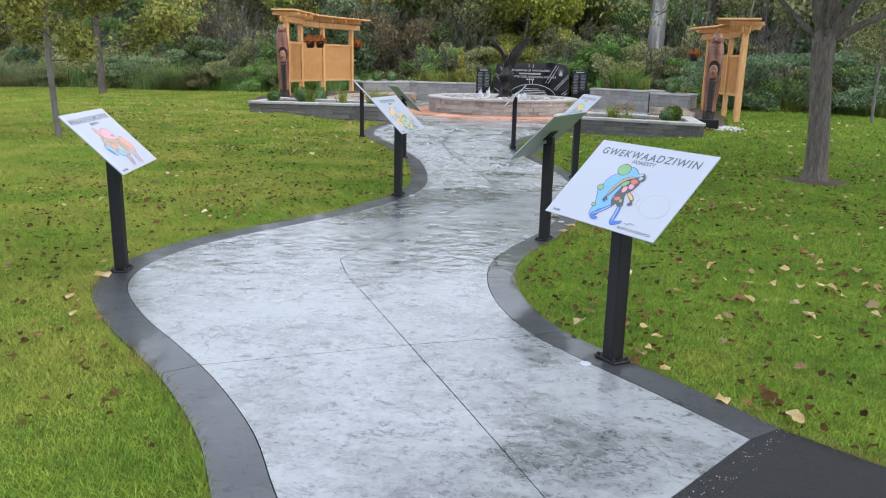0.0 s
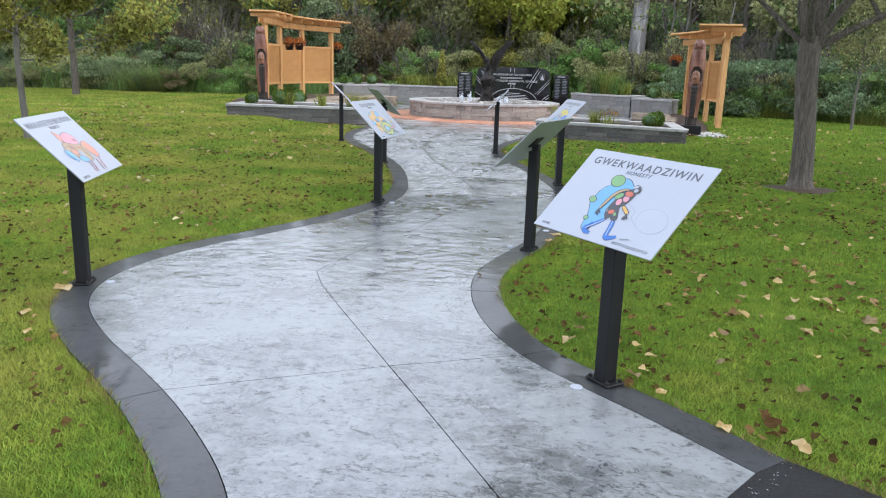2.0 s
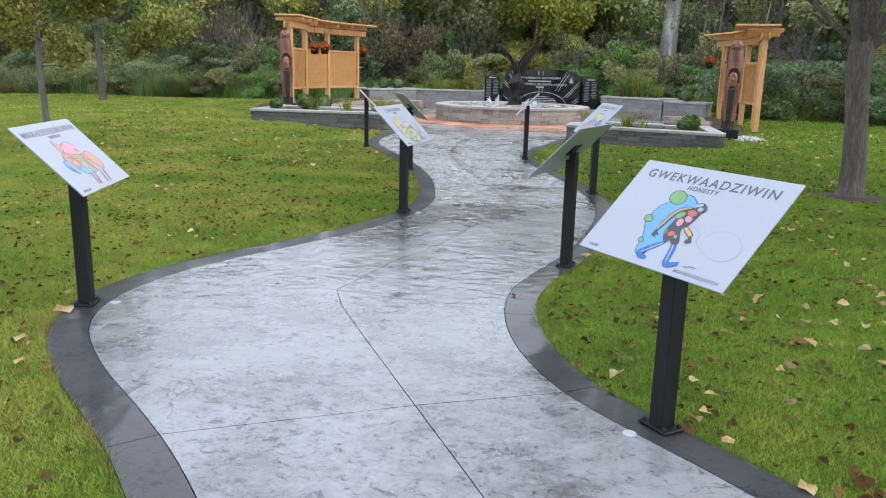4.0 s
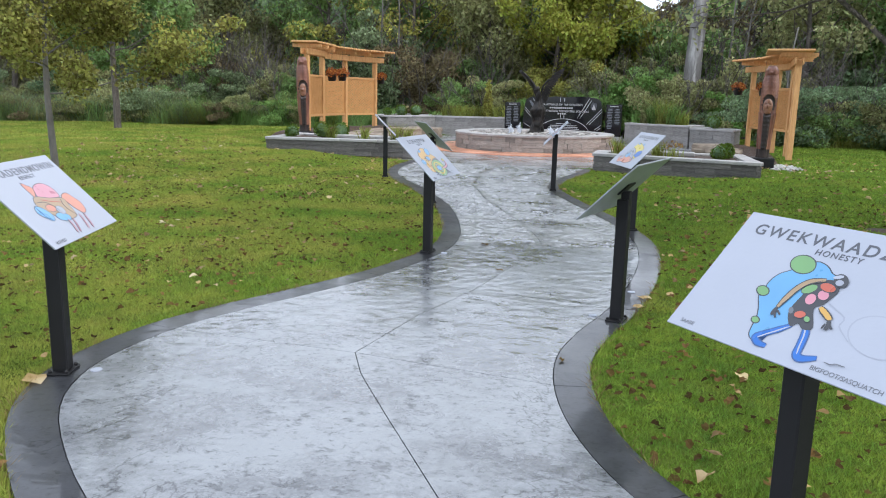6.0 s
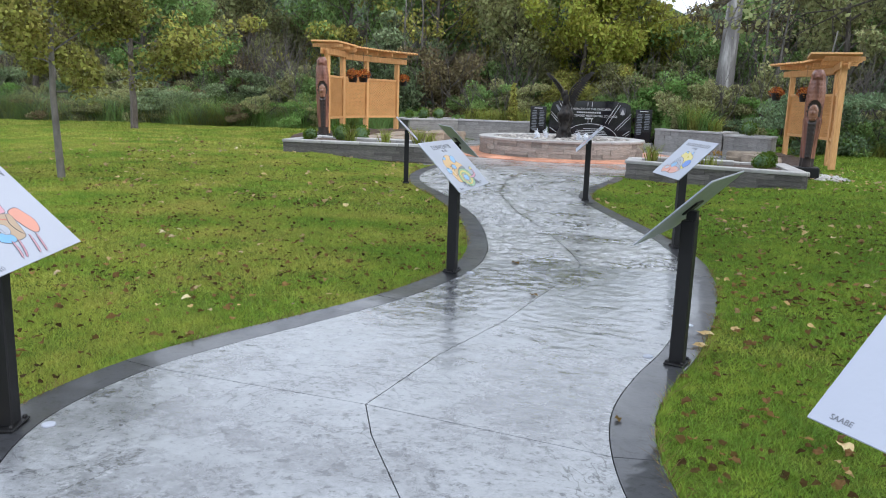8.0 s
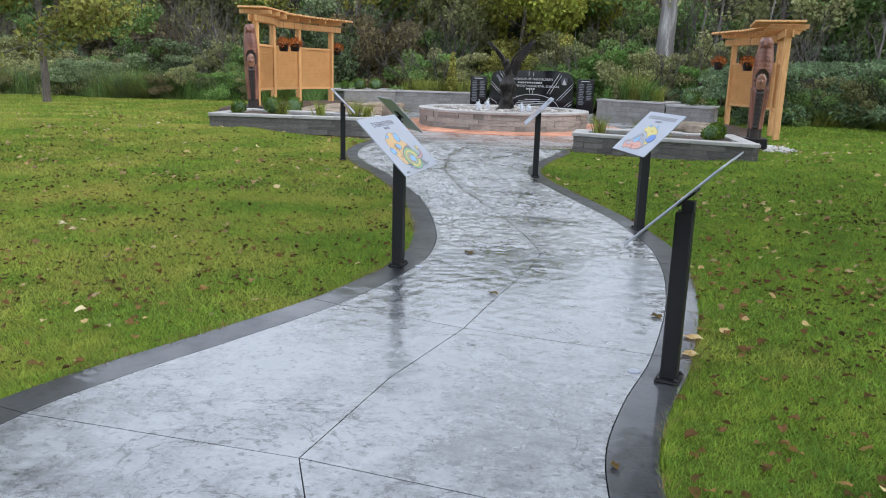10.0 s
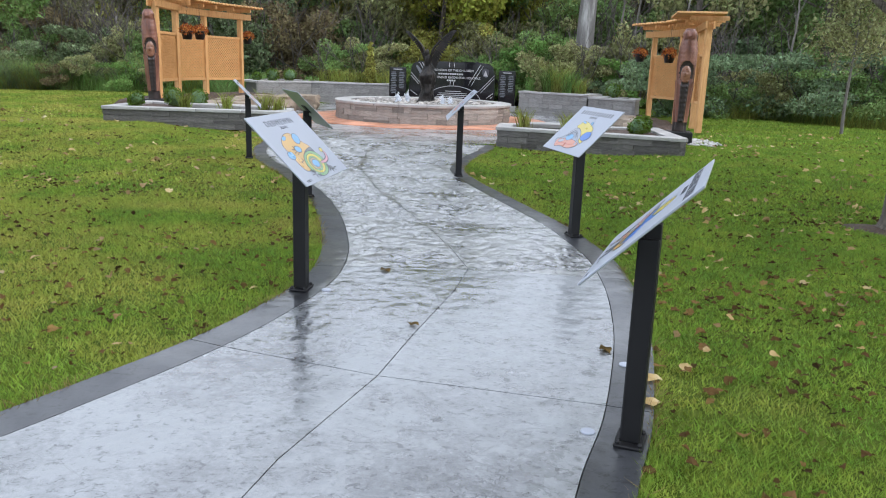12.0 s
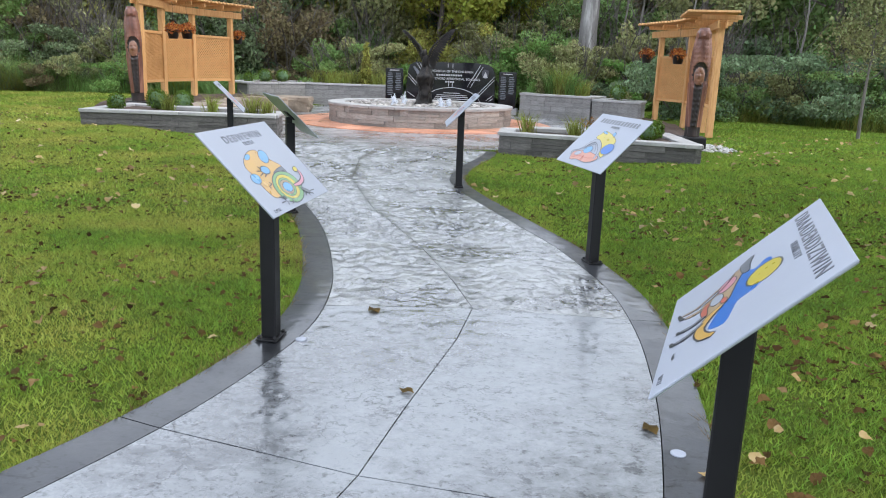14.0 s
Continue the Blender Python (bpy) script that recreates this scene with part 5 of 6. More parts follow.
# ---- planting beds under the pergolas ----
def mound(name, poly, top, label):
    xs, ys = np.array(poly).T
    X, Y = np.meshgrid(np.arange(xs.min() - 0.2, xs.max() + 0.2, 0.12), np.arange(ys.min() - 0.2, ys.max() + 0.2, 0.12))
    P = np.array(poly)
    d = np.full(X.shape, 9.0)
    for a, b in zip(P, np.roll(P, -1, 0)):
        t = np.clip(((X - a[0]) * (b - a)[0] + (Y - a[1]) * (b - a)[1]) / ((b - a) ** 2).sum(), 0, 1)
        d = np.minimum(d, np.hypot(X - a[0] - t * (b - a)[0], Y - a[1] - t * (b - a)[1]))
    d = np.where(inside(P, X, Y), d, -d)
    Z = -0.08 + (top + 0.08) * step((d + 0.1) / 0.5) + 0.02 * np.sin(X * 7) * np.sin(Y * 6 + X * 3)
    nx = X.shape[1]
    i = (np.arange(X.shape[0] - 1)[:, None] * nx + np.arange(nx - 1)).ravel()
    me = mesh_of(name, np.stack([X.ravel(), Y.ravel(), Z.ravel()], 1), np.stack([i, i + 1, i + nx + 1, i + nx], 1), True)
    return tagged(link(name, me, MULCH), label, "planting bed")


LEFT_BED = [(-9.9, 22.0), (-8.3, 21.7), (-7.4, 22.2), (-7.9, 24.5), (-7.9, 26.5), (-7.2, 28.8), (-9.0, 29.4), (-10.2, 26.0)]
RIGHT_BED = [(3.25, 20.75), (3.85, 21.0), (4.35, 22.6), (4.75, 26.0), (4.4, 28.8), (3.3, 28.9), (3.6, 25.5), (3.3, 22.5)]
mound("planting_bed", LEFT_BED, 0.42, "raised bed of dark mulch under the pergola")
mound("planting_bed", RIGHT_BED, 0.2, "low bed of dark mulch under the pergola")


def boulder(x, y, z, sx, sy, sz, seed, label="flat brown sandstone boulder edging the planting bed"):
    bm = bmesh.new()
    bmesh.ops.create_cube(bm, size=1)
    bmesh.ops.subdivide_edges(bm, edges=bm.edges[:], cuts=4, use_grid_fill=True)
    for v in bm.verts:
        c = v.co * 1.0
        c = c.lerp(c.normalized() * 0.62, 0.28)
        k = noise.noise_vector(c * 2.3 + Vector((seed, seed * 2, 0))) * 0.09 + noise.noise_vector(c * 7 + Vector((seed, 0, 3))) * 0.02
        v.co = Vector(((c.x + k.x) * sx, (c.y + k.y) * sy, (c.z + k.z) * sz))
    return tagged(part("boulder", bm, BOULDER, m=pose(x, y, z + sz * 0.42, 0, 0, seed * 37), smooth=False), label, "boulder", "bed boulders")


for i, q in enumerate(((-6.95, 22.4, 0.0, 1.2, 0.8, 0.5), (-7.15, 23.6, 0.0, 1.0, 0.9, 0.52), (-7.2, 25.0, 0.0, 1.3, 0.8, 0.5), (-7.0, 26.6, 0.0, 1.2, 0.8, 0.5), (-6.6, 28.1, 0.0, 1.1, 0.7, 0.48),
                       (3.05, 21.9, 0.0, 0.9, 0.6, 0.24), (3.15, 23.4, 0.0, 1.1, 0.6, 0.3), (3.2, 25.0, 0.0, 1.0, 0.6, 0.3), (3.0, 26.5, 0.0, 1.1, 0.6, 0.3))):
    boulder(*q, i + 1)
for i, (x, y, sx) in enumerate(((-6.4, 20.75, 1.5), (-5.4, 20.6, 0.9), (1.2, 19.75, 1.6))):
    tagged(part("stone_slab", box(sx, 0.42, 0.09, 0.015), CAPSTONE, m=pose(x, y, 0.44 if x < 0 else 0.38, 0, 0, 4 if x < 0 else -4)), "pale flat stone bench slab set in planter", "stone slab", "bench slabs")
a, q = rng.uniform(0, math.tau, 170), np.sqrt(rng.uniform(0, 1, 170)) * 0.85
spots = np.stack([3.9 + q * np.cos(a) * 0.62, 20.55 + q * np.sin(a) * 1.1, 0 * a + 0.12], 1)
spots = spots[(np.abs(spots[:, 0] - 3.5) > 0.3) | (np.abs(spots[:, 1] - 20.2) > 0.3)]
spots[:, 2] = lawn_height(spots[:, 0], spots[:, 1]) + 0.03
tagged(link("white_stones", pebbles("white_stones", spots, rng.uniform(0.025, 0.055, len(spots)), 8), GRAVEL), "scatter of white limestone round the totem base", "stones", kind="stuff")


# ---- shrubs of the planters ----
def ball_shrub(x, y, z, r, seed, label="small clipped round boxwood shrub"):
    ob = thing("boxwood_shrub", pose(x, y, z), label, "shrub", "boxwood shrubs")
    t = Tubes(5)
    for k in range(5):
        t.limb([(0, 0, -0.03), (r * 0.5 * math.cos(k * 1.26), r * 0.5 * math.sin(k * 1.26), r * 0.9)], [0.015, 0.006])
    link("stems", t.mesh("stems"), TWIG, ob)
    core = bmesh.new()
    bmesh.ops.create_icosphere(core, subdivisions=2, radius=r * 0.72)
    for v in core.verts:
        v.co = v.co * (1 + 0.15 * noise.noise(v.co * 6 + Vector((seed, 0, 0)))) + Vector((0, 0, r * 0.85))
    part("inner_foliage", core, LEAF_DARK, ob)
    rr = np.random.default_rng(seed)
    cs = [(0, 0, r * 0.85)] + [(r * 0.22 * a_, r * 0.22 * b_, r * (0.85 + 0.22 * c_)) for a_, b_, c_ in rr.normal(size=(6, 3)).clip(-1, 1)]
    link("foliage", leaves("foliage", cs, [r * 0.95] + [r * 0.74] * 6, 1900, 0.026, seed), BOX_LEAF, ob)
    return ob


for i, q in enumerate(((-8.05, 20.2, 0.39, 0.2), (-7.45, 20.75, 0.39, 0.24), (-7.0, 21.0, 0.38, 0.24), (2.42, 18.75, 0.33, 0.2), (2.62, 19.35, 0.33, 0.2), (3.2, 28.75, 0.66, 0.27), (-8.5, 31.4, 0.71, 0.27), (-8.0, 31.9, 0.71, 0.27), (-8.9, 30.9, 0.7, 0.2))):
    ball_shrub(*q, 20 + i)


def grass_tuft(x, y, z, h, n, seed, material=STRAW, label="pale green ornamental grass tuft in planter", spread=0.06, lean=0.9, w=0.016):
    r = np.random.default_rng(seed)
    roots = np.stack([x + r.normal(0, spread, n), y + r.normal(0, spread, n), np.full(n, z)], 1)
    me = blades("grass_tuft", roots, h * r.uniform(0.6, 1.1, n), np.full(n, w), lean, seed)
    return tagged(link("grass_tuft", me, material), label, "ornamental grass", "ornamental grasses")


for i, (x, y, z, h) in enumerate(((-7.0, 20.25, 0.39, 0.42), (-6.1, 20.3, 0.39, 0.42), (-5.25, 20.3, 0.39, 0.5), (-5.0, 20.4, 0.39, 0.4), (0.3, 19.35, 0.33, 0.45), (1.15, 19.2, 0.33, 0.4))):
    grass_tuft(x, y, z, h, 90, 60 + i)
for i in range(9):
    grass_tuft(-7.0 + 0.36 * i, 32.7 + 0.2 * (i % 2), 0.7, 0.6, 110, 80 + i, label="yellowing ornamental grass along the planter wall", spread=0.12)
for i, (x, y, h) in enumerate(((1.25, 30.5, 0.95), (1.6, 30.35, 1.15), (1.95, 30.1, 0.9), (2.25, 29.95, 0.6), (0.75, 30.9, 0.55))):
    grass_tuft(x, y, 0.68, h, 130, 100 + i, STRAW if i % 2 else LEAF_FRESH, "tall yellow-green feathery grass in the stone planter", 0.1, 1.0, 0.022)
ob = thing("flowering_plant", pose(1.5, 19.3, 0.33), "low planter flower with rust and yellow heads", "flower")
link("stems", blades("stems", np.stack([rng.normal(0, 0.1, 60), rng.normal(0, 0.08, 60), np.zeros(60)], 1), rng.uniform(0.15, 0.3, 60), np.full(60, 0.012), 0.5, 5), STRAW, ob)
link("flower_heads", leaves("flower_heads", [(0, 0, 0.27), (0.15, 0, 0.25), (-0.15, 0.02, 0.25)], [0.1, 0.09, 0.09], 120, 0.03, 5), FLOWER_RUST, ob)


def column_shrub(x, y, z, r, h, seed, material, label):
    ob = thing("upright_shrub", pose(x, y, z), label, "shrub", "upright shrubs")
    t = Tubes(5)
    t.limb([(0, 0, -0.05), (0.02, 0, h * 0.9)], [0.03, 0.008])
    link("stem", t.mesh("stem"), TWIG, ob)
    k = np.linspace(0.06, 0.97, 14)
    cs = np.stack([0.03 * np.sin(k * 40), 0.03 * np.cos(k * 31), h * k], 1)
    rad = r * np.interp(k, [0, 0.3, 1], [0.9, 1, 0.2])
    link("foliage", leaves("foliage", cs, np.stack([rad, rad, np.full(14, h * 0.06)], 1), 1100, 0.06, seed, flat=-1.0, long=2.4), material, ob)


column_shrub(-5.2, 32.7, 0.7, 0.22, 1.5, 3, LEAF_YELLOW, "narrow upright yellow-green evergreen in planter")
column_shrub(1.0, 30.75, 0.68, 0.22, 1.15, 4, LEAF_OLIVE, "narrow upright olive evergreen in planter")


# ---- lawn ----
MULCH_RING = (4.15, 12.2, 0.5)


def open_lawn(x, y):
    ok = ~inside(WALK, x, y) & ~inside(ASPHALT_PLAN, x, y)
    ok &= ~inside(hub, x, y)
    for poly, *_ in PLANTERS.values():
        ok &= ~inside(poly, x, y)
    for poly in (LEFT_BED, RIGHT_BED):
        ok &= ~inside(poly, x, y)
    edge = MULCH_RING[2] * (1 + 0.15 * np.sin(3 * np.arctan2(y - MULCH_RING[1], x - MULCH_RING[0])))
    return ok & (np.hypot(x - MULCH_RING[0], (y - MULCH_RING[1]) * 1.3) > edge)


def lawn():
    r = np.random.default_rng(11)
    R, Hh, W = [], [], []
    for x0, x1, y0, y1, per, h, w in ((-8.0, 6.5, 1.2, 7.0, 13000, 0.034, 0.0055), (-13, 8.5, 7.0, 12.0, 5200, 0.038, 0.009), (-19, 10, 12.0, 20.0, 1500, 0.045, 0.018), (-32, 16, 20.0, 34.0, 380, 0.055, 0.036)):
        n = int((x1 - x0) * (y1 - y0) * per)
        x, y = r.uniform(x0, x1, n), r.uniform(y0, y1, n)
        k = (x > 0.4 - 0.98 * y - r.exponential(0.5, n)) & (x < 2.0 + 0.42 * y + r.exponential(0.5, n))
        x, y = x[k], y[k]
        k = open_lawn(x, y)
        x, y = x[k], y[k]
        clump = 0.85 + 0.22 * np.sin(x * 5.1 + 2 * np.sin(y * 3.3)) * np.sin(y * 4.3) + 0.18 * np.sin(x * 17 + 3 * np.sin(y * 11)) * np.sin(y * 14 + x * 5)
        R.append(np.stack([x, y, lawn_height(x, y) - 0.002], 1))
        Hh.append(h * r.uniform(0.55, 1.25, len(x)) * clump)
        W.append(np.full(len(x), w) * r.uniform(0.7, 1.3, len(x)))
    R, Hh, W = np.concatenate(R), np.concatenate(Hh), np.concatenate(W)
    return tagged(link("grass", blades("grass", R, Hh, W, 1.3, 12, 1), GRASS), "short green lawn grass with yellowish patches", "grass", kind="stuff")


lawn()
# a fringe of longer grass that hangs over the border
def fringe():
    r = np.random.default_rng(13)
    pts = []
    for curve, s in ((LEFT, -1), (RIGHT, 1)):
        dense = np.stack([np.interp(np.linspace(0, len(curve) - 1, 9000), np.arange(len(curve)), curve[:, k]) for k in (0, 1)], 1)
        t = np.gradient(dense, axis=0)
        t /= np.linalg.norm(t, axis=1)[:, None]
        nn = np.stack([t[:, 1], -t[:, 0]], 1) * s
        pts.append(dense + nn * np.abs(r.normal(0, 0.03, (9000, 1))))
    p = np.concatenate(pts)
    ok = ~inside(ASPHALT_PLAN, p[:, 0], p[:, 1])
    p = p[ok]
    n = len(p)
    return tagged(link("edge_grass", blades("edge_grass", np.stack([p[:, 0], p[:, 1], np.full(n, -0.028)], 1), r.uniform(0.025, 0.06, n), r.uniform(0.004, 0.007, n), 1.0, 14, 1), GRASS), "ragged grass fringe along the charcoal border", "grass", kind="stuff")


fringe()


def dry_rim():
    """Short dead blades where the turf meets the border and the trail."""
    r = np.random.default_rng(15)
    rim = [(LEFT, -1), (RIGHT, 1), (np.array([(1.97, 3.38), (2.27, 3.16), (3.2, 2.5), (5.5, 0.9)]), -1)]
    pts = []
    for curve, s in rim:
        d = np.r_[0, np.cumsum(np.linalg.norm(np.diff(curve, axis=0), axis=1))]
        k = np.linspace(0, d[-1], int(d[-1] * 230))
        p = np.stack([np.interp(k, d, curve[:, c]) for c in (0, 1)], 1)
        t = np.gradient(p, axis=0)
        t /= np.linalg.norm(t, axis=1)[:, None]
        p = p + np.stack([t[:, 1], -t[:, 0]], 1) * s * (np.abs(r.normal(0, 0.022, (len(p), 1))) - 0.012)
        clump = np.sin(k * 3.1) + np.sin(k * 7.3 + 1) + r.normal(0, 0.8, len(k))
        pts.append(p[clump > 0.2])
    p = np.concatenate(pts)
    n = len(p)
    return tagged(link("dry_edge_grass", blades("dry_edge_grass", np.stack([p[:, 0], p[:, 1], np.full(n, -0.02)], 1), r.uniform(0.03, 0.065, n), r.uniform(0.004, 0.008, n), 1.8, 16, 1), DRY), "dead brown grass along the paving edge", "grass", kind="stuff")


dry_rim()
u = rng.uniform(0, 1, 150)
spots = np.stack([1.93 - 1.3 * u + rng.normal(0.03, 0.03, 150).clip(0.0, 0.3), 3.34 - 1.89 * u - rng.normal(0.03, 0.03, 150).clip(-0.01, 0.3), np.full(150, -0.002)], 1)
tagged(link("loose_grit", pebbles("loose_grit", spots, rng.uniform(0.001, 0.0032, 150), 9), GRAVEL), "pale loose grit on the asphalt by the slab edge", "grit", kind="stuff")


# ---- fallen leaves ----
def leaf_litter(name, n, box_, size, material, seed, label, lift=0.045):
    r = np.random.default_rng(seed)
    x, y = r.uniform(box_[0], box_[1], n * 3), r.uniform(box_[2], box_[3], n * 3)
    drift = np.array([noise.noise((a_ * 0.5, b_ * 0.5, seed)) for a_, b_ in zip(x, y)])
    k = np.where(open_lawn(x, y) & (drift > r.uniform(-0.6, 0.35, n * 3)))[0][:n]
    x, y = x[k], y[k]
    n = len(x)
    V, F = [], []
    for i in range(n):
        s = size * r.uniform(0.5, 1.35)
        a0 = r.uniform(0, math.tau)
        tilt = Euler((r.normal(0, 0.3), r.normal(0, 0.3), a0)).to_matrix()
        z = float(lawn_height(np.array(x[i]), np.array(y[i]))) + lift * r.uniform(0.7, 1.2)
        ring_ = [(0, -0.95), (0.38, -0.75), (0.68, -0.5), (0.72, -0.1), (0.75, 0.3), (0.45, 0.62), (0, 0.95), (-0.42, 0.62), (-0.72, 0.32), (-0.7, -0.1), (-0.66, -0.55), (-0.36, -0.74)]
        fold = r.uniform(0.2, 1.1)
        c0 = len(V)
        for px, py in [(0, 0)] + ring_:
            jit = 1 + r.uniform(-0.28, 0.22)
            p = tilt @ Vector((px * s * jit * 0.55, py * s * jit * 0.55, (px * px * fold - 0.1 * abs(py) + r.uniform(-0.18, 0.18)) * s * 0.5))
            V.append((x[i] + p.x, y[i] + p.y, z + p.z))
        F += [(c0, c0 + 1 + k_, c0 + 1 + (k_ + 1) % 12) for k_ in range(12)]
    return tagged(link(name, mesh_of(name, V, F), material), label, "fallen leaves", kind="stuff")


leaf_litter("fallen_leaves", 420, (1.0, 7.5, 3.0, 14.0), 0.068, FALLEN, 3, "tan fallen leaves scattered over the lawn")
leaf_litter("fallen_leaves", 260, (-9, 0, 3.0, 14.0), 0.055, FALLEN, 4, "tan fallen leaves scattered over the lawn")
leaf_litter("brown_leaves", 520, (0.6, 5.5, 3.5, 11.0), 0.056, FALLEN_BROWN, 12, "rust-brown fallen leaves caught in the grass", 0.036)
leaf_litter("brown_leaves", 420, (-6, -0.5, 3.0, 11.0), 0.05, FALLEN_BROWN, 13, "rust-brown fallen leaves caught in the grass", 0.036)
leaf_litter("fallen_leaves", 480, (-14, 9, 12.0, 24.0), 0.085, FALLEN, 5, "tan fallen leaves scattered over the far lawn")
leaf_litter("sodden_leaves", 3600, (-7, 7, 2.5, 13.0), 0.042, FALLEN_DARK, 6, "dark brown sodden leaves lying in the grass", 0.036)
leaf_litter("sodden_leaves", 1700, (-12, 8, 12.0, 21.0), 0.05, FALLEN_DARK, 7, "dark brown sodden leaves lying in the grass", 0.03)


def single_leaf(x, y, size, turn, material, label):
    bm = bmesh.new()
    ctr = bm.verts.new((0, 0, 0.012))
    ring_ = [bm.verts.new((px * size, py * size, 0.003 + 0.01 * abs(px) + 0.006 * ((k * 5) % 3))) for k, (px, py) in enumerate(((0, -0.6), (0.3, -0.3), (0.42, 0.1), (0.2, 0.35), (0, 0.6), (-0.22, 0.3), (-0.4, 0.05), (-0.28, -0.35)))]
    for k in range(8):
        bm.faces.new((ctr, ring_[k], ring_[(k + 1) % 8]))
    tagged(part("fallen_leaf", bm, material, m=pose(x, y, 0.002, 0, 0, turn)), label, "leaf", "leaves on the walk")


for x, y, s, t_, dark in ((-2.43, 4.72, 0.16, 60, 0), (0.8, 7.6, 0.11, 80, 0), (0.62, 7.98, 0.09, 20, 1), (-0.84, 9.38, 0.1, 40, 1), (-0.48, 8.2, 0.07, 70, 1), (0.75, 7.3, 0.1, 110, 0), (-2.3, 4.2, 0.09, 15, 0), (-2.05, 3.9, 0.07, 15, 0), (0.3, 5.9, 0.05, 15, 1), (1.75, 3.62, 0.09, 15, 0), (1.5, 3.95, 0.07, 140, 0)):
    single_leaf(x, y, s, t_, FALLEN_DARK if dark else FALLEN, "curled dark brown leaf lying on wet concrete" if dark else "pale tan fallen leaf lying on the walk")

# ---- trees of the lawn ----
def old_tree():
    rnd = random.Random(5)
    ob = thing("lawn_tree", pose(4.15, 12.2, -0.02), "mature dark-barked tree with low forked limbs and mulch ring", "tree")
    t = Tubes(14)
    zs = [0, 0.06, 0.15, 0.4, 0.9, 1.5, 1.95, 2.15]
    t.limb([(0.02 * math.sin(z * 3) - 0.06 * z, 0.02 * math.cos(z * 2), z) for z in zs], [0.225, 0.185, 0.165, 0.155, 0.146, 0.146, 0.155, 0.13])
    tips = []
    for way, ln, rad in (((-0.45, -0.1, 1), 1.9, 0.085), ((0.1, 0.25, 1), 2.0, 0.09), ((0.5, -0.2, 0.9), 1.9, 0.08), ((0.95, 0.1, 0.55), 2.0, 0.06), ((-0.75, 0.3, 0.75), 1.8, 0.045), ((-0.15, -0.5, 1), 1.8, 0.06), ((0.5, 0.7, 0.8), 1.9, 0.06)):
        grow(t, (-0.1 + 0.07 * way[0], 0.07 * way[1], 2.0), way, ln, rad, 4, rnd, 0.6, 0.03, tips, 0.24)
    for k in range(9):                                       # thin drooping outer twigs
        a_ = 2.3 + k * 0.42
        grow(t, (-0.1 + 0.9 * math.cos(a_), 0.9 * math.sin(a_), 3.0 + 0.1 * (k % 3)), (math.cos(a_), math.sin(a_), 0.1), 1.6, 0.022, 2, rnd, 0.6, -0.02, tips, 0.22)
    link("trunk", t.mesh("trunk"), BARK, ob, "grey-brown furrowed trunk and limbs")
    keep = [p for p in tips]
    # unseen upper crown, its width chosen to shade the lawn on the right
    high = [(5.2 * math.cos(k * 2.4) * math.sqrt(k / 90) + 0.4, 5.2 * math.sin(k * 2.4) * math.sqrt(k / 90) - 0.3, 4.6 + 2.2 * ((k * 7) % 10) / 10) for k in range(90)]
    low = [p + Vector((0, 0, -0.03)) for p in keep if p.z > 2.3]
    link("crown", leaves("crown", high, [1.1] * 90, 16000, 0.12, 31, flat=0.6), LEAF_OLIVE, ob, "thinning olive-green autumn leaves")
    link("low_foliage", leaves("low_foliage", low, [0.22] * len(low), 7000, 0.045, 32, flat=0.6), LEAF_OLIVE, ob)
    mulch = bmesh.new()
    n = 30
    c = mulch.verts.new((0, 0, 0.06))
    rims = []
    for k in range(n):
        a_ = k * math.tau / n
        rr_ = 0.52 * (1 + 0.15 * math.sin(3 * a_) + 0.06 * noise.noise((k, 1, 1)))
        rims.append(mulch.verts.new((rr_ * math.cos(a_), rr_ * math.sin(a_) / 1.3, 0.0)))
    for k in range(n):
        mulch.faces.new((c, rims[k], rims[(k + 1) % n]))
    tagged(part("mulch_ring", mulch, MULCH, m=pose(4.15, 12.2, float(lawn_height(np.array(4.15), np.array(12.2))) + 0.005)), "dark mulch ring round the tree foot", "mulch", kind="stuff")


old_tree()


def young_tree(x, y, seed, h, clear, rad, spread, material, label, count=9000, size=0.1):
    rnd = random.Random(seed)
    ob = thing("young_tree", pose(x, y, float(lawn_height(np.array(float(x)), np.array(float(y)))) - 0.03), label, "tree", "young lawn trees")
    t = Tubes(8)
    zs = np.linspace(0, h, 8)
    pts = [(0.02 * math.sin(z * 2 + seed), 0.02 * math.cos(z * 1.7), z) for z in zs]
    t.limb(pts, [rad * (1.15 - 0.95 * z / h) for z in zs])
    tips = []
    for k in range(16):
        f = clear / h + (0.95 - clear / h) * k / 15
        a_ = k * 2.4 + rnd.uniform(-0.3, 0.3)
        way = (math.cos(a_), math.sin(a_), 0.0 + 0.8 * f)
        grow(t, (0.03, 0.02, h * f), way, spread * (1.1 - 0.75 * f), rad * 0.3, 2, rnd, 0.5, 0.05, tips, 0.25)
    link("trunk", t.mesh("trunk"), BARK if rad > 0.1 else BARK_THIN, ob, "slender grey trunk")
    link("crown", leaves("crown", tips, [0.34] * len(tips), count, size, seed + 3, flat=0.5), material, ob)
    return ob


young_tree(-9.55, 13.3, 2, 5.2, 1.5, 0.06, 1.5, LEAF_YELLOW, "young lawn tree with green-gold autumn leaves", 42000, 0.052)
young_tree(-17.3, 25.6, 6, 6.5, 1.9, 0.115, 2.1, LEAF_GREEN, "young lawn tree with dense green leaves", 34000, 0.078)
young_tree(8.6, 24.8, 9, 3.6, 1.5, 0.04, 1.0, LEAF_OLIVE, "small staked sapling near the wood edge", 5000, 0.055)


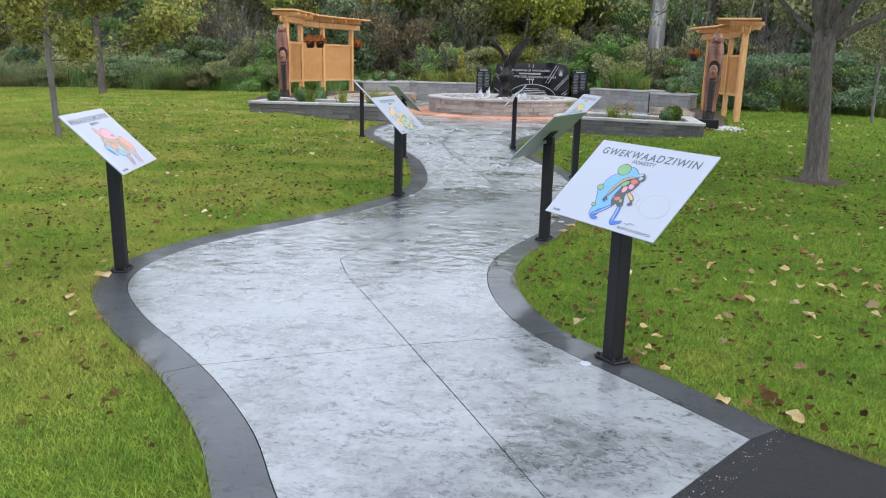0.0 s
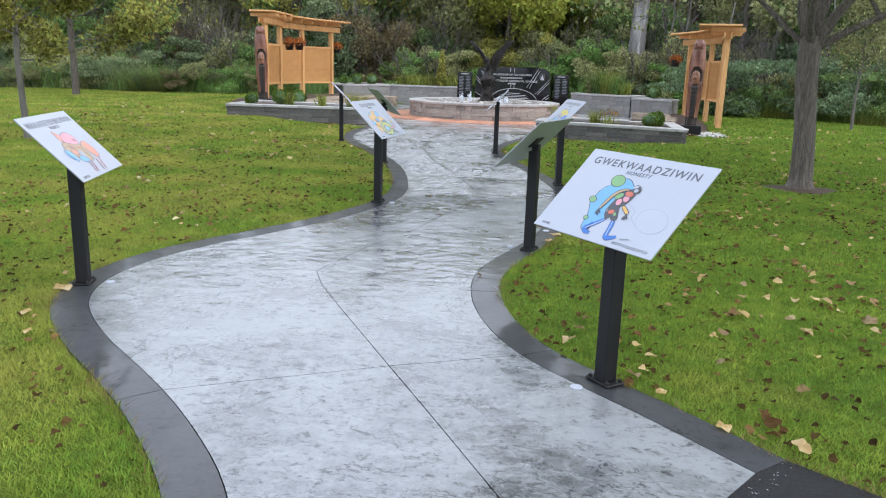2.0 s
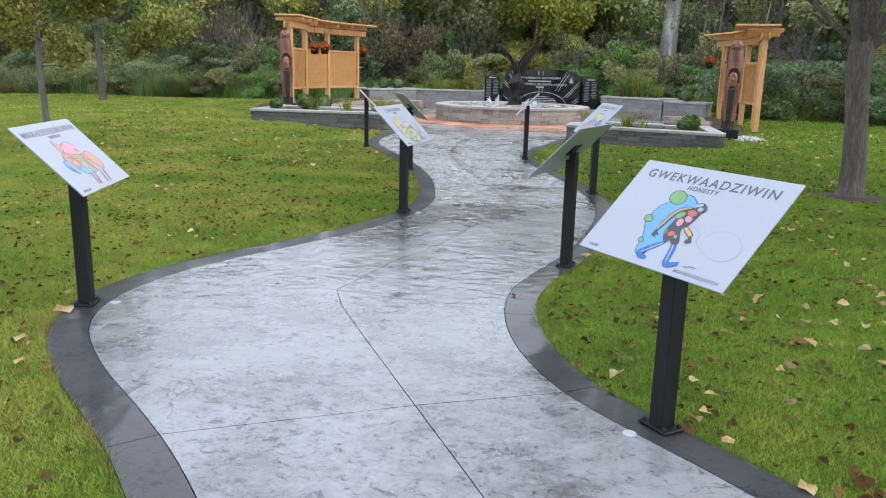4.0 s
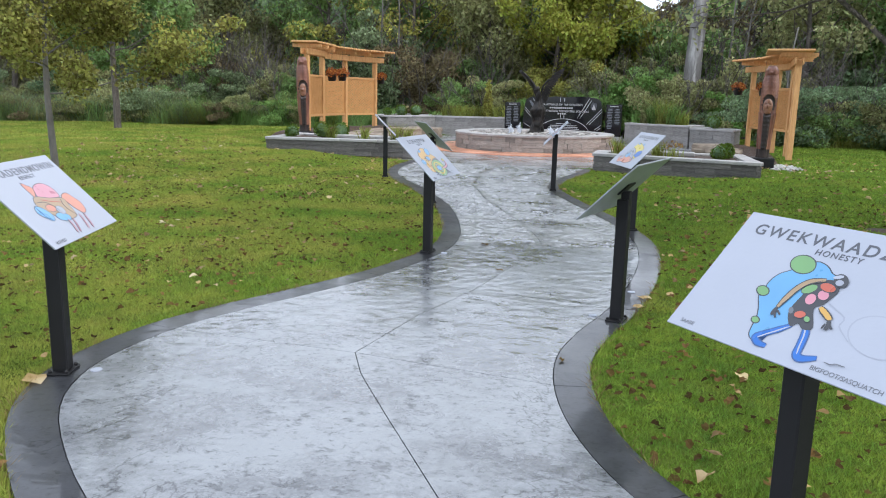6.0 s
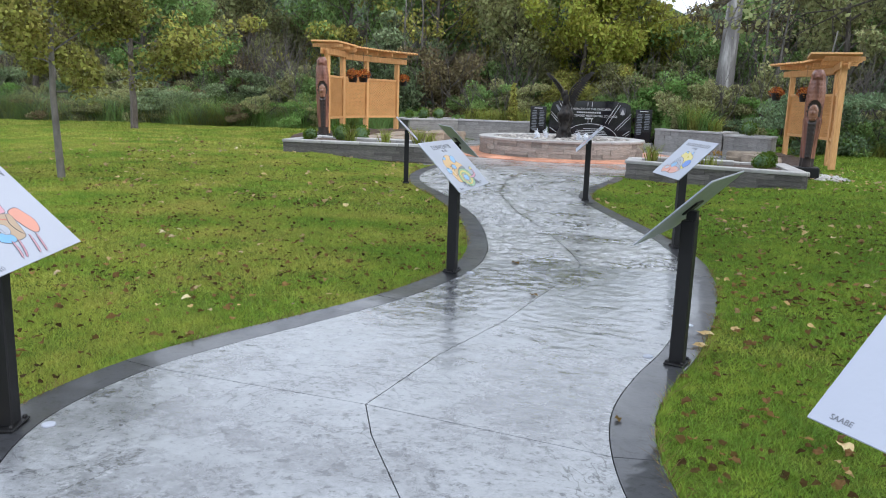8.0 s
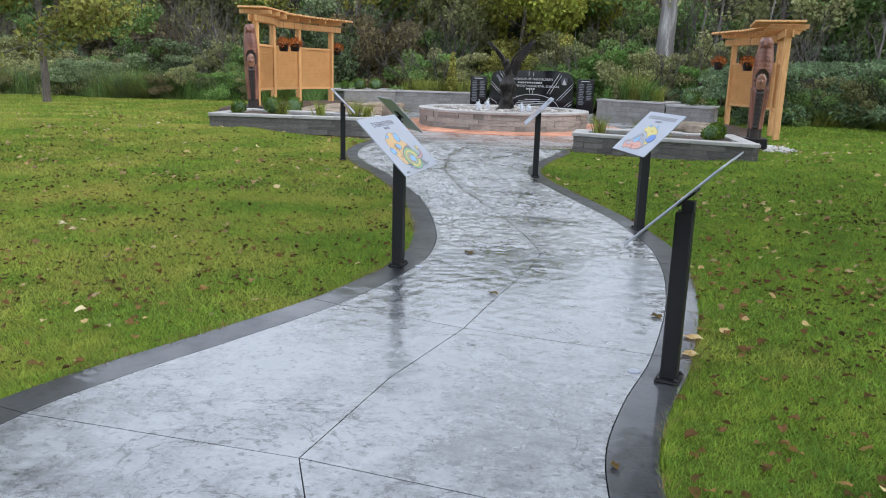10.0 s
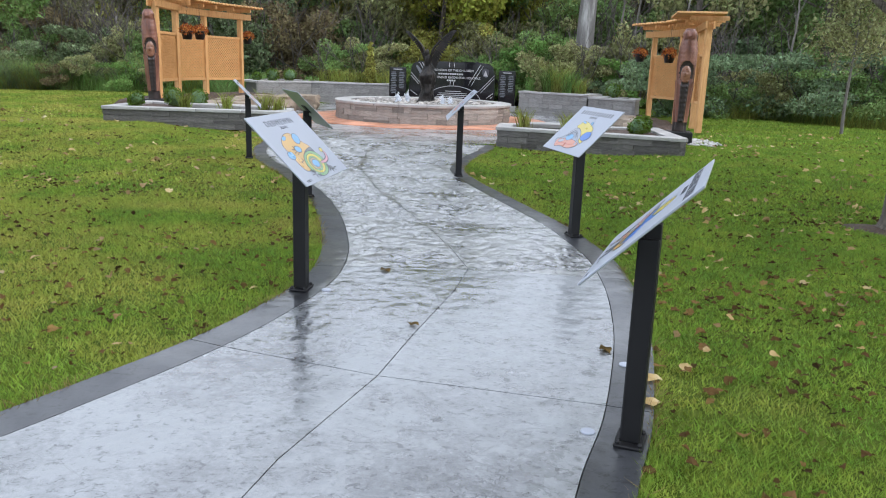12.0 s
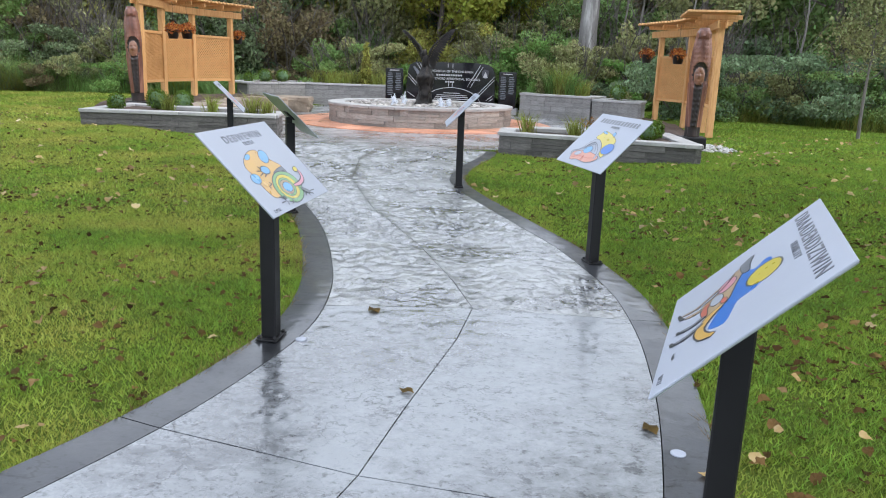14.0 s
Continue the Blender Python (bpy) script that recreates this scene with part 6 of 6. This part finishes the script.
# ---- wood edge ----
def shrub_mesh(seed, w, h, count, size, flat=0.3):
    r = np.random.default_rng(seed)
    k = 26
    cs = np.stack([r.normal(0, w * 0.33, k), r.normal(0, w * 0.28, k), h * r.uniform(0.12, 0.88, k)], 1)
    rad = np.stack([w * r.uniform(0.12, 0.26, k), w * r.uniform(0.12, 0.26, k), h * r.uniform(0.08, 0.17, k)], 1)
    rad *= (1.15 - 0.5 * cs[:, 2] / h)[:, None]
    return cs, leaves("foliage", cs, rad, count, size, seed, flat=flat, long=1.9)


def stems_mesh(seed, w, h, n):
    rnd = random.Random(seed)
    t = Tubes(5)
    for k in range(n):
        a_ = rnd.uniform(0, math.tau)
        grow(t, (0.12 * math.cos(a_), 0.12 * math.sin(a_), -0.05), (0.5 * w / h * math.cos(a_), 0.5 * w / h * math.sin(a_), 1), h * 0.62, 0.035, 2, rnd, 0.45, 0.06, None, 0.2)
    return t.mesh("stems")


SHRUBS = [(shrub_mesh(40 + i, w, h, c, s)[1], stems_mesh(40 + i, w, h, 5), w, h) for i, (w, h, c, s) in enumerate(((2.6, 2.6, 8000, 0.068), (3.2, 3.4, 9500, 0.072), (2.4, 3.0, 7500, 0.068), (3.6, 2.4, 8500, 0.068), (2.8, 4.2, 10000, 0.076), (2.2, 1.7, 6500, 0.052)))]
TONES = {"green": (LEAF_GREEN, "dense green shrub at the wood edge"), "dark": (LEAF_DARK, "dark green thicket at the wood edge"), "olive": (LEAF_OLIVE, "olive-brown autumn shrub at the wood edge"),
         "yellow": (LEAF_YELLOW, "yellow-green autumn shrub at the wood edge"), "brown": (LEAF_BROWN, "rusty brown autumn shrub at the wood edge"), "fresh": (LEAF_FRESH, "bright fresh green sumac shrub behind planters"),
         "blue": (LEAF_BLUE, "grey-green willow shrub at the wood edge")}


def shrub(kind, x, y, tone, s=1.0, turn=0.0, lift=0.0):
    fol, stm, w, h = SHRUBS[kind]
    material, label = TONES[tone]
    ob = thing("shrub", pose(x, y, lift, 0, 0, turn) @ Matrix.Diagonal((s, s, s, 1)), label, "shrub", "wood-edge shrubs")
    me = fol if (fol.materials and fol.materials[0] == material) else None
    for o in bpy.data.meshes:
        if o.name.startswith("foliage_%d_%s" % (kind, tone)):
            me = o
    if me is None or not me.name.startswith("foliage_"):
        me = fol.copy()
        me.name = "foliage_%d_%s" % (kind, tone)
        me.materials.clear()
        me.materials.append(material)
    link("foliage", me, None, ob)
    link("branch_frame", stm, TWIG, ob)
    return ob


rnd = random.Random(21)
# front row along the edge of the mown lawn, from the far left round behind the plaza to the right
for i in range(26):
    x = -31 + 1.35 * i
    y = 33.5 + 0.9 * math.sin(i * 0.9) - 0.12 * max(0, -x - 16)
    if x < -9.5:
        shrub(rnd.choice((0, 2, 3, 5)), x, y + 2.2, rnd.choice(("green", "olive", "dark", "blue", "olive")), rnd.uniform(0.75, 1.1), rnd.uniform(0, 360))
for i in range(13):
    x = -9.2 + 1.15 * i
    shrub(rnd.choice((5, 5, 0)), x, 35.0 + rnd.uniform(-0.5, 0.6), ("green", "fresh", "green", "olive", "dark", "fresh", "blue")[i % 7], rnd.uniform(0.6, 1.1), rnd.uniform(0, 360))
for i in range(9):
    x = 5.6 + 1.3 * i
    y = 31.0 - 0.35 * i + rnd.uniform(-0.4, 0.4)
    shrub(rnd.choice((0, 3, 5)), x, y, ("dark", "green", "olive", "dark", "green", "fresh", "olive")[i % 7], rnd.uniform(0.55, 1.2), rnd.uniform(0, 360))
# low leafy clumps standing among the reeds
for i in range(15):
    x = -32 + 1.5 * i + rnd.uniform(-0.5, 0.5)
    shrub(rnd.choice((0, 5, 3)), x, 31.6 + 0.25 * min(0, x + 15) + rnd.uniform(0.2, 1.3), rnd.choice(("olive", "green", "blue", "olive", "fresh", "brown")), rnd.uniform(0.4, 0.75), rnd.uniform(0, 360))
# second and third rows, taller
for row, (y0, s0, kinds) in enumerate(((37.5, 1.15, (1, 2, 4, 0)), (40.5, 1.5, (1, 4, 4, 2)), (44.5, 1.9, (4, 1, 4)))):
    n = 24 - 2 * row
    for i in range(n):
        x = -36 + 62 * (i + rnd.uniform(-0.3, 0.3)) / (n - 1)
        tone = rnd.choice(("green", "dark", "olive", "olive", "yellow", "brown", "blue", "green", "olive"))
        if -8 < x < -2 and row == 1:
            tone = "olive"
        if -5 < x < -0.5 and row < 2:
            tone = "yellow" if rnd.random() < 0.7 else "green"
        if x > 6:
            tone = rnd.choice(("dark", "green", "olive", "dark"))
        shrub(rnd.choice(kinds), x, y0 + rnd.uniform(-1, 1) - (0.22 * max(0, x - 6)), tone, s0 * rnd.uniform(0.8, 1.2), rnd.uniform(0, 360))


def wood_tree(x, y, seed, h, rad, material, label, count=7000, clear=0.25, size=0.12, bark=BARK):
    r_ = random.Random(seed)
    ob = thing("woodland_tree", pose(x, y, -0.05), label, "tree", "woodland trees")
    t = Tubes(9)
    zs = np.linspace(0, h * 0.9, 9)
    t.limb([(0.12 * math.sin(z * 0.8 + seed), 0.1 * math.cos(z * 0.7 + seed), z) for z in zs], [rad * (1.15 - 0.9 * z / h) for z in zs])
    tips = []
    for k in range(15):
        f = clear + (0.88 - clear) * k / 14
        a_ = k * 2.4 + r_.uniform(-0.4, 0.4)
        grow(t, (0.12 * math.sin(h * f * 0.8 + seed), 0.1 * math.cos(h * f * 0.7 + seed), h * f), (math.cos(a_), math.sin(a_), 0.5), h * 0.26 * (1.15 - 0.6 * f), rad * 0.32, 2, r_, 0.5, 0.08, tips, 0.25)
    link("trunk", t.mesh("trunk"), bark, ob)
    link("crown", leaves("crown", tips, [0.55] * len(tips), int(count * 1.5), size, seed + 5, flat=0.4), material, ob)


for i, (x, y, h, rad, mt, lb, cnt) in enumerate((
        (-3.1, 38.4, 8.2, 0.12, LEAF_LIME, "yellow-green autumn tree behind the memorial", 9000), (-1.7, 40.2, 8.0, 0.12, LEAF_LIME, "yellow-green autumn tree behind the memorial", 8000),
        (-6.5, 39.5, 7.6, 0.12, LEAF_OLIVE, "olive autumn tree at the wood edge", 7000), (-10.5, 40.5, 9.5, 0.14, LEAF_YELLOW, "tall thin autumn tree in the woods", 6000),
        (-15, 40, 8.5, 0.15, LEAF_GREEN, "green tree at the wood edge", 8000), (-20.5, 39.5, 8.8, 0.15, LEAF_OLIVE, "olive autumn tree at the wood edge", 8000), (-26, 38, 9, 0.16, LEAF_GREEN, "green tree at the wood edge", 8000),
        (-31, 36, 9, 0.16, LEAF_BROWN, "brown autumn tree at the wood edge", 7000), (7.5, 38, 8.5, 0.15, LEAF_OLIVE, "olive autumn tree at the wood edge", 8000), (12, 36, 9.5, 0.16, LEAF_GREEN, "green tree at the wood edge", 9000),
        (16, 33.5, 9, 0.16, LEAF_DARK, "dark green tree at the wood edge", 9000), (19.5, 30, 9, 0.16, LEAF_GREEN, "green tree at the wood edge", 8000), (-3.6, 44, 9.5, 0.16, LEAF_DARK, "dark tree deep in the woods", 8000), (-12.5, 46, 10.5, 0.18, LEAF_DARK, "dark tree deep in the woods", 8000),
        (5.6, 46, 9.5, 0.16, LEAF_BROWN, "brown autumn tree deep in the woods", 7000), (-23, 46, 10.5, 0.18, LEAF_DARK, "dark tree deep in the woods", 8000), (14, 44, 10.5, 0.18, LEAF_DARK, "dark tree deep in the woods", 8000))):
    wood_tree(x, y, 60 + i, h, rad, mt, lb, cnt)

# dead white trunk, thin bare poles and bare grey shrubs
dead = thing("dead_tree", pose(2.85, 36.0, 0), "thick bleached dead tree trunk without bark", "tree")
t = Tubes(12)
t.limb([(0.0, 0, -0.1), (-0.02, 0, 1.5), (0.0, 0, 3.2), (0.1, 0, 5.6), (0.25, 0, 8.4)], [0.43, 0.38, 0.35, 0.31, 0.24])
grow(t, (0.2, 0, 6.9), (0.6, 0.1, 0.8), 1.8, 0.11, 2, random.Random(3), 0.5, 0.0)
grow(t, (0.22, 0, 7.6), (-0.7, 0.2, 0.7), 1.6, 0.1, 2, random.Random(4), 0.5, 0.0)
link("trunk", t.mesh("trunk"), BARK_PALE, dead)
for i, (x, y, h, lean_) in enumerate(((4.1, 36.5, 6, 0.05), (4.5, 36.8, 6.2, 0.12), (-11.0, 36.5, 6.5, 0.0), (-10.2, 37, 6.2, -0.03), (-16.0, 34.8, 3.0, 0.03), (6.2, 34.5, 4.5, 0.06), (-4.9, 41, 6.5, 0.04), (9.8, 33, 4.6, 0.02))):
    ob = thing("bare_sapling", pose(x, y, -0.05), "thin bare pale sapling stem in the undergrowth", "tree", "bare saplings")
    t = Tubes(6)
    t.limb([(lean_ * z + 0.05 * math.sin(z * 2 + i), 0.04 * math.cos(z * 1.5), z) for z in np.linspace(0, h, 7)], list(np.linspace(0.06, 0.025, 7)))
    for k in range(4):
        grow(t, (lean_ * h * (0.4 + 0.13 * k), 0, h * (0.4 + 0.13 * k)), (math.cos(k * 2.2), math.sin(k * 2.2), 1.1), h * 0.17, 0.018, 1, random.Random(i * 9 + k), 0.4, 0.05)
    link("stem", t.mesh("stem"), BARK_THIN, ob)
bare_mesh = [stems_mesh(90 + i, 2.8, 3.4, 9) for i in range(2)]
for i, (x, y, s) in enumerate(((-17.5, 35.6, 1.0), (-19.0, 36.2, 1.1), (-16.2, 36.5, 1.1), (4.8, 34.6, 0.8), (6.4, 35.5, 1.0), (3.6, 38.5, 1.3), (8.2, 34, 1.0), (-6.0, 37.5, 1.0))):
    ob = thing("bare_shrub", pose(x, y, 0, 0, 0, 70 * i) @ Matrix.Diagonal((s, s, s, 1)), "grey leafless tangle of shrub stems", "shrub", "bare shrubs")
    link("branch_frame", bare_mesh[i % 2], TWIG, ob)

# reeds and tall weeds along the lawn's end
def reeds(name, n, x0, x1, edge, depth, h, material, seed, label, w=0.03, lean=0.55):
    r = np.random.default_rng(seed)
    x = r.uniform(x0, x1, n)
    y = edge(x) + np.abs(r.normal(0, depth, n))
    roots = np.stack([x, y, lawn_height(x, y)], 1)
    clump = np.array([noise.noise((a_ * 0.9, b_ * 1.1, seed)) + 0.6 * noise.noise((a_ * 2.7, b_ * 3.1, seed + 5)) for a_, b_ in zip(x, y)])
    hh = h * r.uniform(0.3, 1.15, n) * (0.8 + 0.75 * clump).clip(0.2, 1.6)
    tagged(link(name, blades(name, roots, hh, np.full(n, w) * r.uniform(0.6, 1.3, n), lean, seed), material), label, "reeds", kind="stuff")


def left_edge(x):
    return 31.5 + 0.45 * np.sin(x * 0.8) + 0.16 * np.minimum(0, x + 15) * 1.6


reeds("reeds", 15000, -36, -13.0, left_edge, 1.1, 1.35, LEAF_BLUE, 41, "tall grey-green reeds along the lawn end", 0.026, 1.3)
reeds("reeds", 9000, -36, -10.0, lambda x: left_edge(x) + 0.3 * np.sin(x * 2.1), 0.9, 1.1, LEAF_GREEN, 46, "mid-green rank grass along the lawn end", 0.026, 1.3)
reeds("weeds", 8000, -21, -9.2, lambda x: 31.5 + 0.3 * np.sin(x * 1.3), 0.9, 1.0, LEAF_FRESH, 42, "bright green weeds along the lawn end")
reeds("weeds", 5000, -36, -11.5, left_edge, 0.8, 1.35, STRAW, 43, "straw-coloured dry grass among the reeds", 0.022, 1.2)
reeds("weeds", 5000, 5.2, 17, lambda x: 30.5 - 0.4 * (x - 5) + 0.3 * np.sin(x), 0.8, 0.85, LEAF_GREEN, 44, "green weeds along the wood edge", 0.026, 1.2)
reeds("weeds", 2500, 6.5, 17, lambda x: 30.0 - 0.45 * (x - 5) + 0.5 * np.sin(x), 1.0, 0.75, STRAW, 45, "pale yellow-green weeds along the wood edge", 0.022, 1.2)

# ---- slabs of the walkway ----
CENTRE = [[(1.17, 2.24), (0.46, 3.37), (0.09, 3.95)], [(0.09, 3.95), (-0.45, 4.8), (-0.78, 5.33), (-0.94, 5.67)], [(-0.94, 5.67), (-0.8, 6.55), (-0.56, 7.42)],
          [(-0.56, 7.42), (-0.46, 8.05), (-0.29, 8.98), (-0.23, 9.57)], [(-0.23, 9.57), (-0.4, 10.18), (-0.75, 11.2)], [(-0.75, 11.2), (-1.5, 13.0)], [(-1.5, 13.0), (-2.1, 14.9)], [(-2.1, 14.9), (-2.4, 17.0)], [(-2.4, 17.0), (-2.4, 19.3)]]
CROSS_L = [(0.69, 1.53), (-0.88, 3.38), (-2.21, 5.75), (-1.44, 7.69), (-1.2, 9.45), (-1.62, 11.4), (-2.35, 13.1), (-3.3, 14.9), (-4.1, 17.0), (-4.4, 19.6)]
CROSS_R = [(1.84, 3.21), (0.8, 4.33), (0.29, 5.5), (0.58, 7.25), (0.77, 9.5), (0.5, 11.25), (-0.15, 13.0), (-0.78, 15.0), (-0.7, 17.0), (-0.4, 19.1)]


def nearest(curve, p):
    return int(np.argmin(((curve - p) ** 2).sum(1)))


def run(curve, i, j, n=18):
    k = np.linspace(i, j, n)
    return np.stack([np.interp(k, np.arange(len(curve)), curve[:, c]) for c in (0, 1)], 1)


def along(pts, n=18):
    p = np.array(pts, float)
    d = np.r_[0, np.cumsum(np.linalg.norm(np.diff(p, axis=0), axis=1))]
    k = np.linspace(0, d[-1], n)
    return np.stack([np.interp(k, d, p[:, c]) for c in (0, 1)], 1)


def cleft_height(x, y, relief):
    """Pressed stone facets, each tilted its own way, with shallow clefts between them."""
    x, y = x + 0.05 * noise.noise((x * 5, y * 5, 3.1)), y + 0.06 * noise.noise((x * 5, y * 5, 7.7))
    dist, at = noise.voronoi((x * 13.0, y * 7.5, 0.5))
    tilt = noise.noise_vector(at[0] * 3.7)
    h = (x * 13.0 - at[0].x) * tilt.x + (y * 7.5 - at[0].y) * tilt.y * 1.8
    return relief * (1.5 * h + 0.5 * tilt.z - 0.5 * max(0.0, 1 - (dist[1] - dist[0]) / 0.18) + 0.3 * noise.noise((x * 2.5, y * 2.5, 0.4)))


def slab_piece(name, a, b, material, gap=0.003, gap_b=None, m=8, z=0.0, relief=0.0):
    """A slab between two edge lines, drawn in by half a joint all round."""
    length = np.linalg.norm(np.diff((a + b) / 2, axis=0), axis=1).sum()
    n = len(a)
    s = np.linspace(gap / length, 1 - gap / length, n) * (n - 1)
    a = np.stack([np.interp(s, np.arange(n), a[:, c]) for c in (0, 1)], 1)
    b = np.stack([np.interp(s, np.arange(n), b[:, c]) for c in (0, 1)], 1)
    w = np.linalg.norm(b - a, axis=1).clip(0.02)[:, None]
    a, b = a + (b - a) / w * gap, b - (b - a) / w * (gap if gap_b is None else gap_b)
    V, F = [], []
    for i in range(n):
        for j in range(m + 1):
            p = a[i] + (b[i] - a[i]) * j / m
            lift = cleft_height(p[0], p[1], relief) * min(1.0, 22 * min(i, n - 1 - i) / n + 0.08, 20 * min(j, m - j) / m + 0.08) if relief else 0.0
            V.append((p[0], p[1], z + lift))
    for i in range(n - 1):
        for j in range(m):
            q_ = i * (m + 1) + j
            F.append((q_, q_ + 1, q_ + m + 2, q_ + m + 1))
    rim = [j for j in range(m + 1)] + [i * (m + 1) + m for i in range(1, n)] + [(n - 1) * (m + 1) + j for j in range(m - 1, -1, -1)] + [i * (m + 1) for i in range(n - 2, 0, -1)]
    k0, q = len(V), len(rim)
    V += [V[i] for i in rim] + [(V[i][0], V[i][1], z - 0.022) for i in rim]
    for t_ in range(q):
        u_ = (t_ + 1) % q
        F.append((k0 + t_, k0 + q + t_, k0 + q + u_, k0 + u_))
    me = mesh_of(name, V, F, relief > 0)
    if me.polygons[0].normal.z < 0:
        me.flip_normals()
    return link(name, me, material, bed)


for i in range(9):
    li, lj = nearest(LEFT_IN, CROSS_L[i]), nearest(LEFT_IN, CROSS_L[i + 1])
    ri, rj = nearest(RIGHT_IN, CROSS_R[i]), nearest(RIGHT_IN, CROSS_R[i + 1])
    deep = i > 3
    k, m_ = (110, 78) if deep else (70, 44) if i > 1 else (18, 8)
    rise = (0.0, 0.0, 0.002, 0.0032, 0.0085)[i] if i < 5 else 0.018
    c = along(CENTRE[i], k)
    slab_piece("concrete_slab", run(LEFT_IN, li, lj, k), c, CONCRETE_DEEP if deep else CONCRETE, m=m_, relief=rise)
    slab_piece("concrete_slab", c, run(RIGHT_IN, ri, rj, k), CONCRETE_DEEP if deep else CONCRETE, m=m_, relief=rise * 0.8)
    slab_piece("border_slab", run(LEFT, li, lj), run(LEFT_IN, li, lj), BORDER, 0.0025, m=3)
    slab_piece("border_slab", run(RIGHT_IN, ri, rj), run(RIGHT, ri, rj), BORDER, 0.0025, m=3)

# ---- facing stones ----
block_bm = box(1, 1, 1, 0)
bmesh.ops.bevel(block_bm, geom=block_bm.edges[:], offset=0.03, segments=1, affect="EDGES")
block_me = bpy.data.meshes.new("block")
block_bm.to_mesh(block_me)
block_bm.free()
block_me.materials.append(STONE)
pale_me = block_me.copy()
pale_me.materials.clear()
pale_me.materials.append(STONE_PALE)
tan_me = block_me.copy()
tan_me.materials.clear()
tan_me.materials.append(STONE_TAN)
stone_rnd = random.Random(17)


def facing(parent, a, b, z0, z1, count=3, mesh=None):
    """Courses of split stones of uneven length along the outer face from a to b."""
    a, b = np.array(a), np.array(b)
    length = np.linalg.norm(b - a)
    d = (b - a) / length
    nrm = np.array([-d[1], d[0]])
    turn = math.atan2(d[1], d[0])
    h = (z1 - z0) / count
    for c in range(count):
        s = 0.0
        while s < length - 0.02:
            w = stone_rnd.choice((0.22, 0.3, 0.38, 0.5, 0.62))
            w = length - s if s + w > length - 0.16 else w
            parts_ = ((0, h),) if stone_rnd.random() < 0.75 else ((0, h * 0.5), (h * 0.5, h))
            for lo_, hi_ in parts_:
                mid = a + d * (s + w / 2) + nrm * (0.05 - stone_rnd.uniform(0, 0.014))
                ob = link("stone", mesh or block_me, None, parent)
                ob.matrix_basis = Matrix.Translation((mid[0], mid[1], z0 + c * h + (lo_ + hi_) / 2)) @ Matrix.Rotation(turn, 4, "Z") @ Matrix.Diagonal((w - 0.005, 0.1, hi_ - lo_ - 0.005, 1))
            s += w


for key, sides_, courses in (("left", (0, 1, 4), 3), ("right", (0, 1, 4), 3), ("back_left", (0, 1), 5), ("back_right", (0, 3), 5), ("back_corner", (0, 1, 3), 5)):
    poly, z0, z1, _ = PLANTERS[key]
    for i in sides_:
        facing(planter_obs[key], poly[i], poly[(i + 1) % len(poly)], z0 - 0.06, z1 - 0.066, courses, pale_me if key.startswith("back") else None)
for c in range(3):
    ang = 0.3 * c
    h = 0.43 / 3
    while ang < math.tau + 0.3 * c - 0.02:
        w = stone_rnd.choice((0.08, 0.12, 0.18, 0.26, 0.31))
        w = min(w, math.tau + 0.3 * c - ang)
        am = ang + w / 2
        for lo_, hi_ in ((0, 1),) if stone_rnd.random() < 0.7 else ((0, 0.5), (0.5, 1)):
            ob = link("stone", tan_me, None, fountain)
            ob.matrix_basis = Matrix.Translation(((FR - 0.02) * math.cos(am), (FR - 0.02) * math.sin(am), h * (c + (lo_ + hi_) / 2))) @ Matrix.Rotation(am + math.pi / 2, 4, "Z") @ Matrix.Diagonal((w * FR - 0.004, 0.1 - stone_rnd.uniform(0, 0.02), h * (hi_ - lo_) - 0.004, 1))
        ang += w
for k in range(22):
    a0, a1 = k * math.tau / 22 + 0.002, (k + 1) * math.tau / 22 - 0.002
    poly = [(r * math.cos(t_), r * math.sin(t_)) for r, ts in ((FR + 0.07, np.linspace(a0, a1, 5)), (FR - 0.36, np.linspace(a1, a0, 5))) for t_ in ts]
    part("cap_stone", prism(poly, 0.432, 0.5, 0.008), CAPSTONE, fountain)
